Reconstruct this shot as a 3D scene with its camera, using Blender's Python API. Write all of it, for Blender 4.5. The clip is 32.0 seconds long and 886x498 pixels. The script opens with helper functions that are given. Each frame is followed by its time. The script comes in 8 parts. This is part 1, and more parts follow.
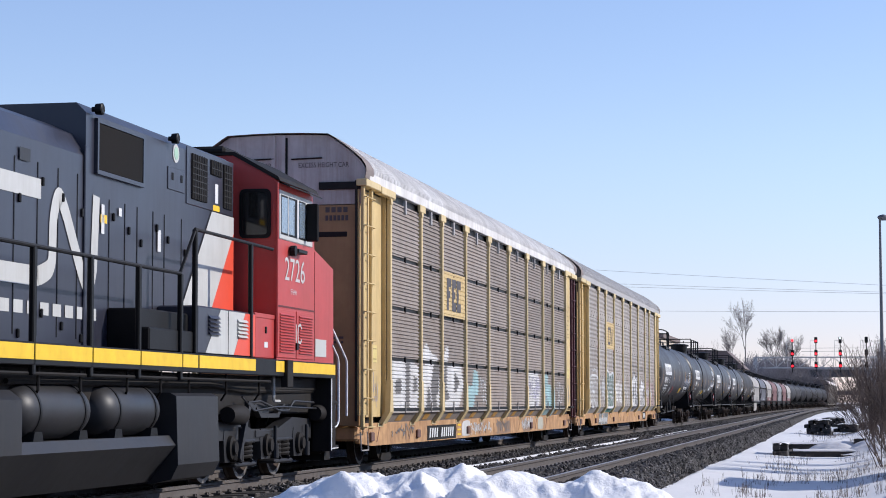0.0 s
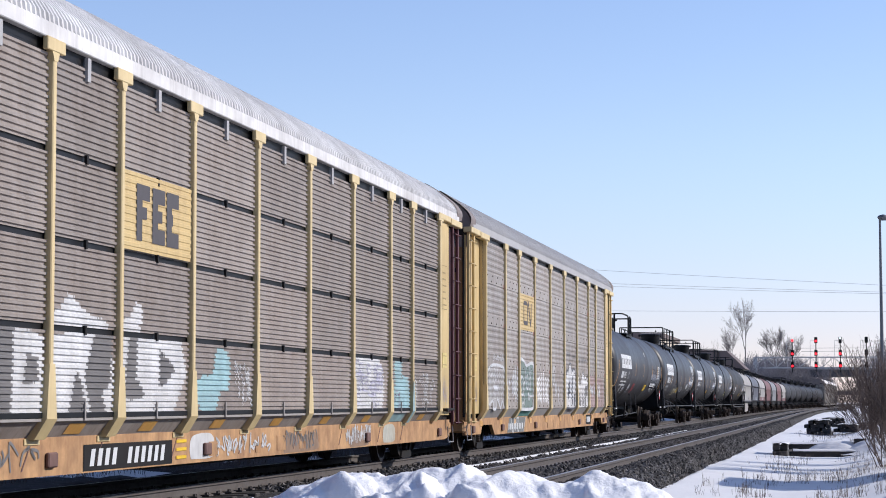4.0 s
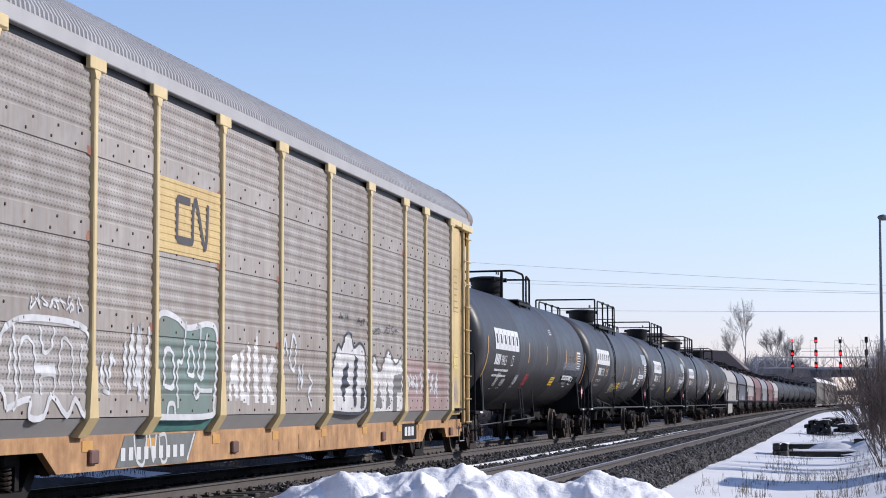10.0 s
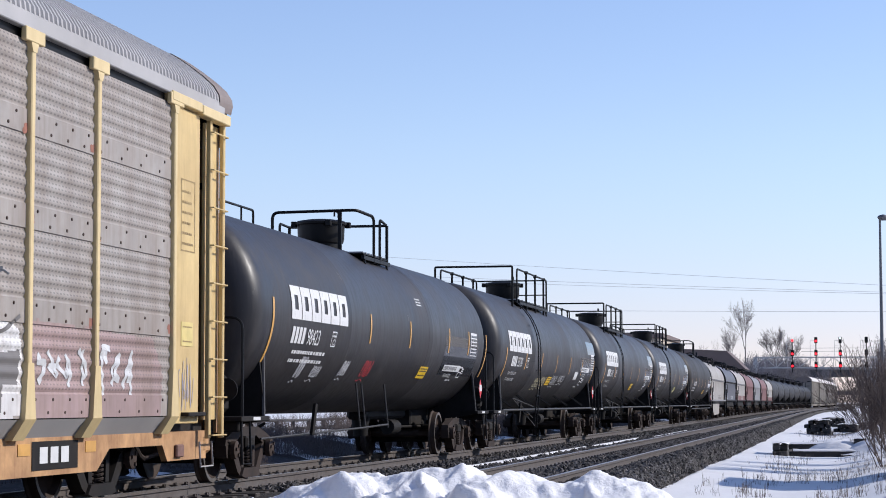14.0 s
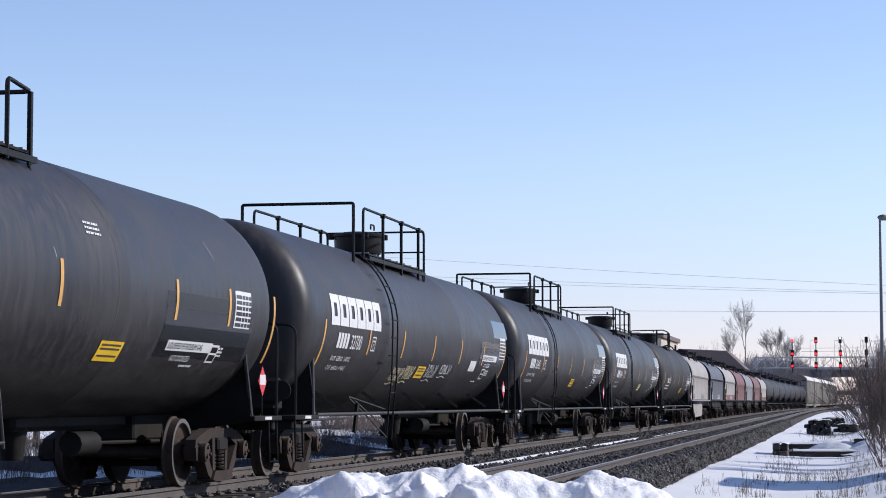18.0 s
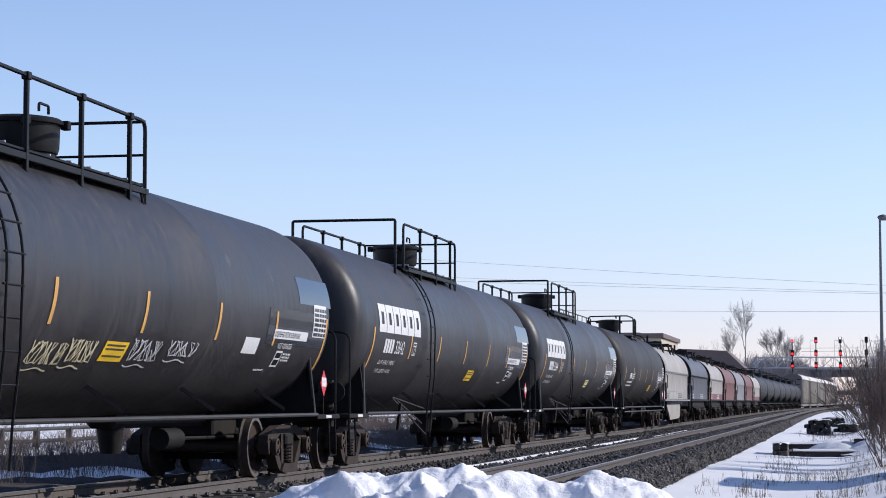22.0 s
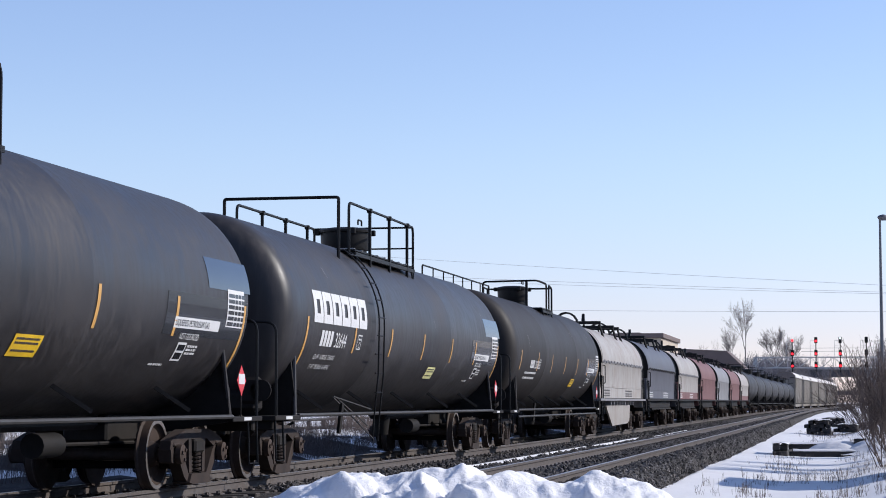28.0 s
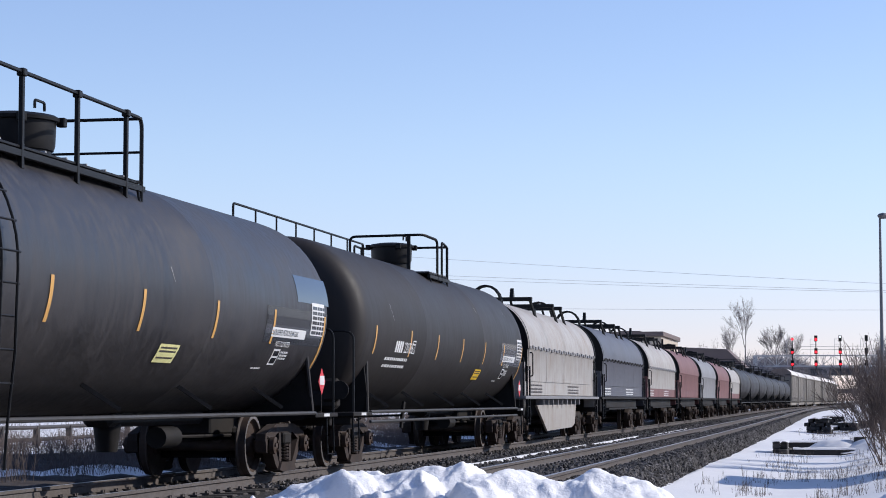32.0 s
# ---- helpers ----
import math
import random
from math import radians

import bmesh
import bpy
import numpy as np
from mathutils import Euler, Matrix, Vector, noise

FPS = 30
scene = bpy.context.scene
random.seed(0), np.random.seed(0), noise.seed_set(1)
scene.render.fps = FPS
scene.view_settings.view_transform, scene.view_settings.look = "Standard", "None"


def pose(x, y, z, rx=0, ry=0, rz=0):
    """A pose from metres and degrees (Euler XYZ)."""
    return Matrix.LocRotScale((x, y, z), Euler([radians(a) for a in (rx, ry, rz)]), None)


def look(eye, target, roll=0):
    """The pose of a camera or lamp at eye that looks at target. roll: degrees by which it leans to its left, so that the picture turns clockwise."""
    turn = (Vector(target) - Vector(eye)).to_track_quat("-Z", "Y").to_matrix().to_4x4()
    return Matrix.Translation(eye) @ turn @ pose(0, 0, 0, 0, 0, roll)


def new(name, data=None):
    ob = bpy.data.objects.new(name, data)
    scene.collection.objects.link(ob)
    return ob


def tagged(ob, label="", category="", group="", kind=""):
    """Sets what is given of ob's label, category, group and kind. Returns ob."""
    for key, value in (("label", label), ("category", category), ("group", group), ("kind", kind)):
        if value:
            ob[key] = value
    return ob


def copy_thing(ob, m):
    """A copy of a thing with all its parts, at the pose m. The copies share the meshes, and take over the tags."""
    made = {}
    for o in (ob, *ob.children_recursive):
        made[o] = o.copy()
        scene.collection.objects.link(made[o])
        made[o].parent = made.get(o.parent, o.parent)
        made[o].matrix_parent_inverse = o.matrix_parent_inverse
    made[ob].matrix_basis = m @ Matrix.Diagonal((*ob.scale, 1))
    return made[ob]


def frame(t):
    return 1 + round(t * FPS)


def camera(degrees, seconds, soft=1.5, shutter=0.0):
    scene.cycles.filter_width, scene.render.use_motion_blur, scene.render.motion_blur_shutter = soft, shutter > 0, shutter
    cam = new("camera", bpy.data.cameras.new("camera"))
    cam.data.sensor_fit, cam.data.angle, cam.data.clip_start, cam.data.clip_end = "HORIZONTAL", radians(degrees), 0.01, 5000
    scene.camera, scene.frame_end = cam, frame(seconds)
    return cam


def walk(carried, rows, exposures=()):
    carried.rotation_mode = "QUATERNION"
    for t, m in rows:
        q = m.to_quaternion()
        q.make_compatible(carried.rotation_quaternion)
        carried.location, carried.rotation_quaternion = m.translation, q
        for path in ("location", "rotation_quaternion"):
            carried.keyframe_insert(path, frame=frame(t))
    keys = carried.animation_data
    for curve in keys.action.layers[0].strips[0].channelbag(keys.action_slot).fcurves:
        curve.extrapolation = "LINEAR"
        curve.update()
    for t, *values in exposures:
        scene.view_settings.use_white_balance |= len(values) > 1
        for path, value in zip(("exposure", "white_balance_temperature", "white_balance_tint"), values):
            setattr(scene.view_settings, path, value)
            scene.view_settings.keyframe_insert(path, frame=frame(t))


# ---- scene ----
# ---------- camera: stands still beside the line, with a slight nod at the end ----------
cam = camera(23.93, 32.0, soft=0.95)
EYE_Z = 1.76                      # metres above the snow
YAW, TILT = 11.06, 94.194
walk(cam, [(t, pose(0, 0, EYE_Z, TILT + d, 0.074, YAW)) for t, d in
           ((0, 0), (1.2, 0), (1.5, 0.02), (1.8, 0), (6.2, 0), (6.7, -0.022), (7.2, 0), (30.4, 0), (31.0, -0.022), (31.5, -0.027), (32, -0.045))])

# ---------- light: low winter sun to the right of the line ----------
SUN_AZ, SUN_EL = 68.0, 31.0       # degrees right of the track's direction, above the horizon
world = bpy.data.worlds.new("winter_sky")
scene.world = world
world.use_nodes = True
wt = world.node_tree
sky = wt.nodes.new("ShaderNodeTexSky")
sky.sky_type = "NISHITA"
sky.sun_disc = False
sky.sun_elevation, sky.sun_rotation = radians(SUN_EL), radians(SUN_AZ)
sky.air_density, sky.dust_density, sky.ozone_density = 1.0, 0.05, 2.0
wt.nodes["Background"].inputs[1].default_value = 0.152
sky_tint = wt.nodes.new("ShaderNodeMix")      # cool tint laid over the sky's colour only
sky_tint.data_type, sky_tint.blend_type = "RGBA", "MULTIPLY"
sky_tint.inputs["Factor"].default_value = 1.0
haze = wt.nodes.new("ShaderNodeMapRange")       # lilac haze put into the sky's colour towards the horizon
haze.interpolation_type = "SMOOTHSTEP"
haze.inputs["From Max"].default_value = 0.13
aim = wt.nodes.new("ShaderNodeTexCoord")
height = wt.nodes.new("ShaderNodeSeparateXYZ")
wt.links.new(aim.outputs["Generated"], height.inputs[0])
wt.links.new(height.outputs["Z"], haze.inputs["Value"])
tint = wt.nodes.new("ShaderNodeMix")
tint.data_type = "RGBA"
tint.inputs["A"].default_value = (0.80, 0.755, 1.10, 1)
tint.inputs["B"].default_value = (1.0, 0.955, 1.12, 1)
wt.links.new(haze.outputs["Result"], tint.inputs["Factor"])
wt.links.new(tint.outputs["Result"], sky_tint.inputs["B"])
wt.links.new(sky.outputs[0], sky_tint.inputs["A"])
wt.links.new(sky_tint.outputs["Result"], wt.nodes["Background"].inputs[0])
sun = new("sun", bpy.data.lights.new("sun", "SUN"))
sun.data.energy, sun.data.angle, sun.data.color = 4.4, radians(0.6), (1.0, 0.95, 0.9)
sun_dir = Vector((math.sin(radians(SUN_AZ)) * math.cos(radians(SUN_EL)), math.cos(radians(SUN_AZ)) * math.cos(radians(SUN_EL)), math.sin(radians(SUN_EL))))
sun.matrix_world = look(sun_dir * 60, (0, 0, 0))
scene.view_settings.exposure = 0.0

# ---------- the line ----------
RAIL = 0.64                       # top of rail of the train's track
AXIS, AXIS2 = -9.65, -5.02        # centre lines of the two tracks
RAIL2 = 0.70
BEND_Y = (-400, 0, 60, 100, 140, 190, 240, 290, 330, 360, 405, 460, 520, 590, 700, 1000)
BEND_X = (0, 0, 0, -0.15, -0.4, -0.75, -0.9, -0.8, -0.45, 0.1, 1.4, 3.3, 4.2, 4.0, 2.8, -1.0)


def bend(y):
    """How far the line has swung sideways at y, smoothly."""
    i = max(1, min(len(BEND_Y) - 3, int(np.searchsorted(BEND_Y, y)) - 1))
    y0, y1, y2, y3 = BEND_Y[i - 1:i + 3]
    x0, x1, x2, x3 = BEND_X[i - 1:i + 3]
    if y < 0:
        return 0.0
    h = y2 - y1
    m1, m2 = (x2 - x0) / (y2 - y0) * h, (x3 - x1) / (y3 - y1) * h
    u = (y - y1) / h
    return (2 * u**3 - 3 * u**2 + 1) * x1 + (u**3 - 2 * u**2 + u) * m1 + (3 * u**2 - 2 * u**3) * x2 + (u**3 - u**2) * m2


def ran(t):
    """Metres that the train has run at t: it slows from 4.8 to 4.0 m/s."""
    u = t / 16 - 1
    return 4.41 * t - 2.836 * (u**2 - 1) - 0.067 * (u**3 - u) - 0.114 * (u**4 - u**2)


def car_pose(s, reach=7.0):
    a, b = s - reach, s + reach
    xa, xb = bend(a), bend(b)
    return pose(AXIS + (xa + xb) / 2, s, RAIL, 0, 0, -math.degrees(math.atan2(xb - xa, b - a)))


# ---------- mesh helpers ----------
class Mesh:
    """Vertices and faces of one part."""

    def __init__(self):
        self.v, self.f = [], []

    def add(self, verts, faces):
        n = len(self.v)
        self.v.extend(verts)
        self.f.extend([tuple(i + n for i in f) for f in faces])
        return self

    def box(self, x0, x1, y0, y1, z0, z1, c=0.0):
        """A box with chamfered edges of width c."""
        if x0 > x1: x0, x1 = x1, x0
        if y0 > y1: y0, y1 = y1, y0
        if z0 > z1: z0, z1 = z1, z0
        if c <= 0:
            v = [(x, y, z) for x in (x0, x1) for y in (y0, y1) for z in (z0, z1)]
            return self.add(v, [(0, 1, 3, 2), (4, 6, 7, 5), (0, 4, 5, 1), (2, 3, 7, 6), (0, 2, 6, 4), (1, 5, 7, 3)])
        c = min(c, (x1 - x0) * .45, (y1 - y0) * .45, (z1 - z0) * .45)
        xs, ys, zs = (x0, x1), (y0, y1), (z0, z1)
        v, idx = [], {}
        for i in (0, 1):
            for j in (0, 1):
                for k in (0, 1):
                    p = (xs[i], ys[j], zs[k])
                    q = [p[a] + (c if (i, j, k)[a] == 0 else -c) for a in range(3)]
                    for a in range(3):
                        w = list(q)
                        w[a] = p[a]
                        idx[(i, j, k, a)] = len(v)
                        v.append(tuple(w))
        f = []
        for a in range(3):
            o = [b for b in range(3) if b != a]
            for s in (0, 1):
                def key(m, n):
                    t = [0, 0, 0]
                    t[a], t[o[0]], t[o[1]] = s, m, n
                    return idx[(*t, a)]
                q = [key(0, 0), key(1, 0), key(1, 1), key(0, 1)]
                f.append(tuple(q if (s == 1) == (a != 1) else q[::-1]))
            for m in (0, 1):
                for n in (0, 1):
                    def kk(s, ax):
                        t = [0, 0, 0]
                        t[a], t[o[0]], t[o[1]] = s, m, n
                        return idx[(*t, ax)]
                    f.append((kk(0, o[0]), kk(1, o[0]), kk(1, o[1]), kk(0, o[1])))
        for i in (0, 1):
            for j in (0, 1):
                for k in (0, 1):
                    f.append((idx[(i, j, k, 0)], idx[(i, j, k, 1)], idx[(i, j, k, 2)]))
        return self.add(v, f)

    def tube(self, pts, r, seg=8, closed=False, caps=True):
        """A round bar along points."""
        pts = [Vector(p) for p in pts]
        n = len(pts)
        v, f = [], []
        up = None
        for i, p in enumerate(pts):
            a = pts[i - 1] if (i or closed) else p
            b = pts[(i + 1) % n] if (i < n - 1 or closed) else p
            d = (b - a).normalized()
            if up is None or abs(up.dot(d)) > 0.95:
                up = Vector((0, 0, 1)) if abs(d.z) < 0.9 else Vector((1, 0, 0))
            e = d.cross(up).normalized()
            up = e.cross(d).normalized()
            rr = r[i] if isinstance(r, (list, tuple)) else r
            for k in range(seg):
                t = 2 * math.pi * k / seg
                v.append(tuple(p + e * rr * math.cos(t) + up * rr * math.sin(t)))
        for i in range(n if closed else n - 1):
            j = (i + 1) % n
            for k in range(seg):
                l = (k + 1) % seg
                f.append((i * seg + k, i * seg + l, j * seg + l, j * seg + k))
        if caps and not closed:
            f.append(tuple(range(seg))[::-1])
            f.append(tuple((n - 1) * seg + k for k in range(seg)))
        return self.add(v, f)

    def turn(self, profile, axis="y", seg=24, at=(0, 0, 0), arc=(0, 360)):
        """A profile of (along, radius) turned round an axis through at."""
        full = arc[1] - arc[0] >= 360
        m = seg if full else seg + 1
        v, f = [], []
        for a, r in profile:
            for k in range(m):
                t = radians(arc[0] + (arc[1] - arc[0]) * k / seg)
                c, s = r * math.cos(t), r * math.sin(t)
                v.append({"y": (at[0] + c, at[1] + a, at[2] + s), "x": (at[0] + a, at[1] + c, at[2] + s), "z": (at[0] + c, at[1] + s, at[2] + a)}[axis])
        for i in range(len(profile) - 1):
            for k in range(seg):
                l = (k + 1) % m
                f.append((i * m + k, i * m + l, (i + 1) * m + l, (i + 1) * m + k))
        return self.add(v, f)

    def prism(self, outline, a0, a1, axis="x"):
        """A closed outline of two coordinates, drawn out along an axis from a0 to a1."""
        n = len(outline)
        put = {"x": lambda p, a: (a, p[0], p[1]), "y": lambda p, a: (p[0], a, p[1]), "z": lambda p, a: (p[0], p[1], a)}[axis]
        v = [put(p, a0) for p in outline] + [put(p, a1) for p in outline]
        f = [tuple(range(n))[::-1], tuple(range(n, 2 * n))] + [(k, (k + 1) % n, n + (k + 1) % n, n + k) for k in range(n)]
        return self.add(v, f)

    def beam(self, p, q, w, h, up=(0, 0, 1)):
        """A square bar from p to q, w wide and h high."""
        p, q = Vector(p), Vector(q)
        d = (q - p).normalized()
        e = d.cross(Vector(up))
        e = e.normalized() if e.length > 1e-4 else Vector((1, 0, 0))
        u = e.cross(d)
        v = [tuple(o + e * a * w / 2 + u * b * h / 2) for o in (p, q) for a, b in ((-1, -1), (1, -1), (1, 1), (-1, 1))]
        return self.add(v, [(3, 2, 1, 0), (4, 5, 6, 7)] + [(k, (k + 1) % 4, 4 + (k + 1) % 4, 4 + k) for k in range(4)])

    def sheet(self, rows):
        """A grid of points, row by row."""
        n = len(rows[0])
        v = [p for r in rows for p in r]
        f = [(i * n + k, i * n + k + 1, (i + 1) * n + k + 1, (i + 1) * n + k) for i in range(len(rows) - 1) for k in range(n - 1)]
        return self.add(v, f)

    def data(self, name, material, smooth=35):
        me = bpy.data.meshes.new(name)
        me.from_pydata(self.v, [], self.f)
        b = bmesh.new()
        b.from_mesh(me)
        bmesh.ops.recalc_face_normals(b, faces=b.faces)
        b.to_mesh(me)
        b.free()
        if smooth:
            me.polygons.foreach_set("use_smooth", [True] * len(me.polygons))
            me.set_sharp_from_angle(angle=radians(smooth))
        me.materials.append(material)
        return me


def part(name, mesh, material, parent, label="", smooth=35, at=None):
    """Links a mesh as one part of a thing; mesh may be shared data."""
    me = mesh.data(name, material, smooth) if isinstance(mesh, Mesh) else mesh
    ob = new(name, me)
    ob.parent = parent
    if at is not None:
        ob.matrix_basis = at
    if label:
        tagged(ob, label)
    return ob


def thing(name, label, category, group="", kind="", at=None, mesh=None, material=None, smooth=35):
    me = None
    if mesh is not None:
        me = mesh.data(name, material, smooth) if isinstance(mesh, Mesh) else mesh
    ob = new(name, me)
    if at is not None:
        ob.matrix_basis = at
    return tagged(ob, label, category, group, kind)


# ---------- materials ----------
def surface(name, base, rough=0.6, dirt=None, amount=0.4, grain=6.0, streak=0.0, metal=0.0, bump=0.0, bump_scale=40.0, var=0.12, specks=None, spec=0.5, dirt_scale=0.8, coords="Object", random=0.0, stretch=(1, 1, 1), island=0.0):
    """A painted or bare surface: fine grain, broad stains, streaks that run down, relief."""
    m = bpy.data.materials.new(name)
    m.use_nodes = True
    t = m.node_tree
    n, l = t.nodes, t.links
    p = n["Principled BSDF"]
    tc = n.new("ShaderNodeTexCoord")
    mp = n.new("ShaderNodeMapping")
    mp.inputs["Scale"].default_value = stretch
    l.new(tc.outputs[coords], mp.inputs["Vector"])

    def noise_tex(scale, detail=5, rough_=0.6, vec=None):
        x = n.new("ShaderNodeTexNoise")
        x.inputs["Scale"].default_value, x.inputs["Detail"].default_value, x.inputs["Roughness"].default_value = scale, detail, rough_
        l.new(vec or mp.outputs[0], x.inputs["Vector"])
        return x.outputs["Fac"]

    def ramp(src, a, b):
        x = n.new("ShaderNodeMapRange")
        x.inputs["From Min"].default_value, x.inputs["From Max"].default_value = a, b
        l.new(src, x.inputs["Value"])
        return x.outputs["Result"]

    def mix(fac, a, b, mode="MIX"):
        x = n.new("ShaderNodeMix")
        x.data_type, x.blend_type = "RGBA", mode
        for sock, val in ((x.inputs["Factor"], fac), (x.inputs["A"], a), (x.inputs["B"], b)):
            if hasattr(val, "links") or hasattr(val, "is_linked"):
                l.new(val, sock)
            else:
                sock.default_value = val if not isinstance(val, tuple) else (*val[:3], 1)
        return x.outputs["Result"]

    lo = tuple(c * (1 - var) for c in base)
    hi = tuple(min(1, c * (1 + var)) for c in base)
    col = mix(ramp(noise_tex(grain), 0.3, 0.7), lo, hi)
    rough_src = None
    if dirt:
        broad = ramp(noise_tex(dirt_scale, 6, 0.65), 0.5 - 0.2, 0.8)
        if streak:
            sm = n.new("ShaderNodeMapping")
            sm.inputs["Scale"].default_value = (5, 5, 0.35)
            l.new(tc.outputs[coords], sm.inputs["Vector"])
            st = ramp(noise_tex(1.6, 6, 0.7, sm.outputs[0]), 0.45, 0.78)
            mx = n.new("ShaderNodeMath")
            mx.operation = "MULTIPLY_ADD"
            mx.inputs[1].default_value = streak
            l.new(st, mx.inputs[0])
            l.new(broad, mx.inputs[2])
            broad = mx.outputs[0]
        am = n.new("ShaderNodeMath")
        am.operation, am.use_clamp = "MULTIPLY", True
        am.inputs[1].default_value = amount
        l.new(broad, am.inputs[0])
        col = mix(am.outputs[0], col, dirt)
        rough_src = am.outputs[0]
    if specks:
        col = mix(ramp(noise_tex(grain * 4, 3, 0.7), specks[1], specks[1] + 0.06), col, specks[0])
    if random:
        oi = n.new("ShaderNodeObjectInfo")
        hs = n.new("ShaderNodeHueSaturation")
        l.new(ramp(oi.outputs["Random"], 0, 1), hs.inputs["Value"])
        n[hs.inputs["Value"].links[0].from_node.name].inputs["To Min"].default_value = 1 - random
        n[hs.inputs["Value"].links[0].from_node.name].inputs["To Max"].default_value = 1 + random
        l.new(col, hs.inputs["Color"])
        col = hs.outputs["Color"]
    if island:
        ge = n.new("ShaderNodeNewGeometry")
        hi_ = n.new("ShaderNodeHueSaturation")
        rm = n.new("ShaderNodeMapRange")
        rm.inputs["To Min"].default_value, rm.inputs["To Max"].default_value = 1 - island, 1 + island
        l.new(ge.outputs["Random Per Island"], rm.inputs["Value"])
        l.new(rm.outputs["Result"], hi_.inputs["Value"])
        l.new(col, hi_.inputs["Color"])
        col = hi_.outputs["Color"]
    l.new(col, p.inputs["Base Color"])
    p.inputs["Metallic"].default_value = metal
    p.inputs["Specular IOR Level"].default_value = spec
    if rough_src is not None:
        rr = n.new("ShaderNodeMapRange")
        rr.inputs["To Min"].default_value, rr.inputs["To Max"].default_value = rough, min(1, rough + 0.3)
        l.new(rough_src, rr.inputs["Value"])
        l.new(rr.outputs["Result"], p.inputs["Roughness"])
    else:
        p.inputs["Roughness"].default_value = rough
    if bump:
        b = n.new("ShaderNodeBump")
        b.inputs["Strength"].default_value, b.inputs["Distance"].default_value = min(1, bump * 20), bump
        l.new(noise_tex(bump_scale, 4, 0.6), b.inputs["Height"])
        l.new(b.outputs["Normal"], p.inputs["Normal"])
    return m


def glow(name, colour, strength):
    m = bpy.data.materials.new(name)
    m.use_nodes = True
    p = m.node_tree.nodes["Principled BSDF"]
    p.inputs["Base Color"].default_value = (*colour, 1)
    p.inputs["Emission Color"].default_value = (*colour, 1)
    p.inputs["Emission Strength"].default_value = strength
    return m


SNOW = surface("snow", (0.76, 0.745, 0.735), 0.6, (0.66, 0.65, 0.66), 0.5, 3.0, bump=0.03, bump_scale=9, var=0.03, spec=0.3)
BANK = surface("packed_snow", (0.88, 0.865, 0.855), 0.6, (0.8, 0.785, 0.78), 0.5, 14.0, bump=0.02, bump_scale=34, var=0.03, spec=0.3)
BALLAST = surface("ballast_bed", (0.055, 0.05, 0.048), 0.9, (0.03, 0.027, 0.025), 0.7, 16.0, bump=0.05, bump_scale=22, var=0.6, specks=((0.26, 0.245, 0.235), 0.66), spec=0.2)
STONE = surface("ballast_stone", (0.105, 0.097, 0.093), 0.85, (0.04, 0.036, 0.034), 0.6, 9.0, var=0.45, island=0.9, spec=0.25)
RAIL_STEEL = surface("rail_steel", (0.105, 0.094, 0.088), 0.65, (0.075, 0.05, 0.04), 0.5, 12.0, var=0.25, spec=0.25)
RAIL_HEAD = surface("polished_rail_head", (0.42, 0.4, 0.39), 0.42, (0.3, 0.24, 0.2), 0.3, 9.0, metal=0.9, var=0.1)
TIE = surface("creosoted_tie", (0.036, 0.029, 0.025), 0.85, (0.07, 0.058, 0.05), 0.5, 9.0, bump=0.008, bump_scale=30, var=0.3, random=0.25, stretch=(1, 4, 1))
# ---------- ground: one snow sheet to the horizon ----------
def ground_z(x, y):
    z = 0.0
    if y > -40:
        wild = 0.4 if -6 < x < 8 else 1.0
        z += wild * (0.10 * noise.noise(Vector((x * 0.35, y * 0.12, 0.3))) + 0.05 * noise.noise(Vector((x * 1.3, y * 0.5, 2.0))))
    d = x - bend(max(0, y))
    edge = -3.66 + 0.12 * noise.noise(Vector((0.4, y * 0.35, 9.0))) + 0.07 * noise.noise(Vector((1.4, y * 1.3, 3.0)))
    if -12.6 < d < edge:
        z = z - 0.35
    if edge <= d < -1.5:
        z += 0.17 * (1 - (d - edge) / (-1.5 - edge))
    if d > -0.35 and 24 < y < 220:
        z += 0.2 * min(1.0, (d + 0.35) / 1.1) * min(1.0, (y - 24) / 8)
    if d <= -12.6:
        far = max(0.0, min(1.0, (260 - y) / 100)) if y > 0 else 1.0
        rise = min(1.0, (-12.6 - d) / 4.5)
        z += far * (0.3 + 0.52 * rise) + 0.12 * rise * noise.noise(Vector((x * 0.12, y * 0.08, 5.0)))
    return z


def stations(lo, hi, fine_lo, fine_hi, step, growth=1.18):
    out = [fine_lo]
    while out[-1] < fine_hi:
        out.append(out[-1] + step)
    s, up = step, []
    v = out[-1]
    while v < hi:
        s *= growth
        v += s
        up.append(v)
    s, down = step, []
    v = fine_lo
    while v > lo:
        s *= growth
        v -= s
        down.append(v)
    return down[::-1] + out + up


gx = stations(-3000, 3000, -34, 8, 0.35)
gx = sorted([x for x in gx if not -4.7 < x < -3.0] + [-4.65 + 0.08 * k for k in range(21)])
gy = stations(-3000, 4500, 22, 130, 0.5, 1.12)
m = Mesh().sheet([[(x, y, ground_z(x, y)) for x in gx] for y in gy])
ground = thing("ground", "snow-covered flat ground with trodden and wind-blown patches", "snow", kind="structure", mesh=m, material=SNOW, smooth=180)

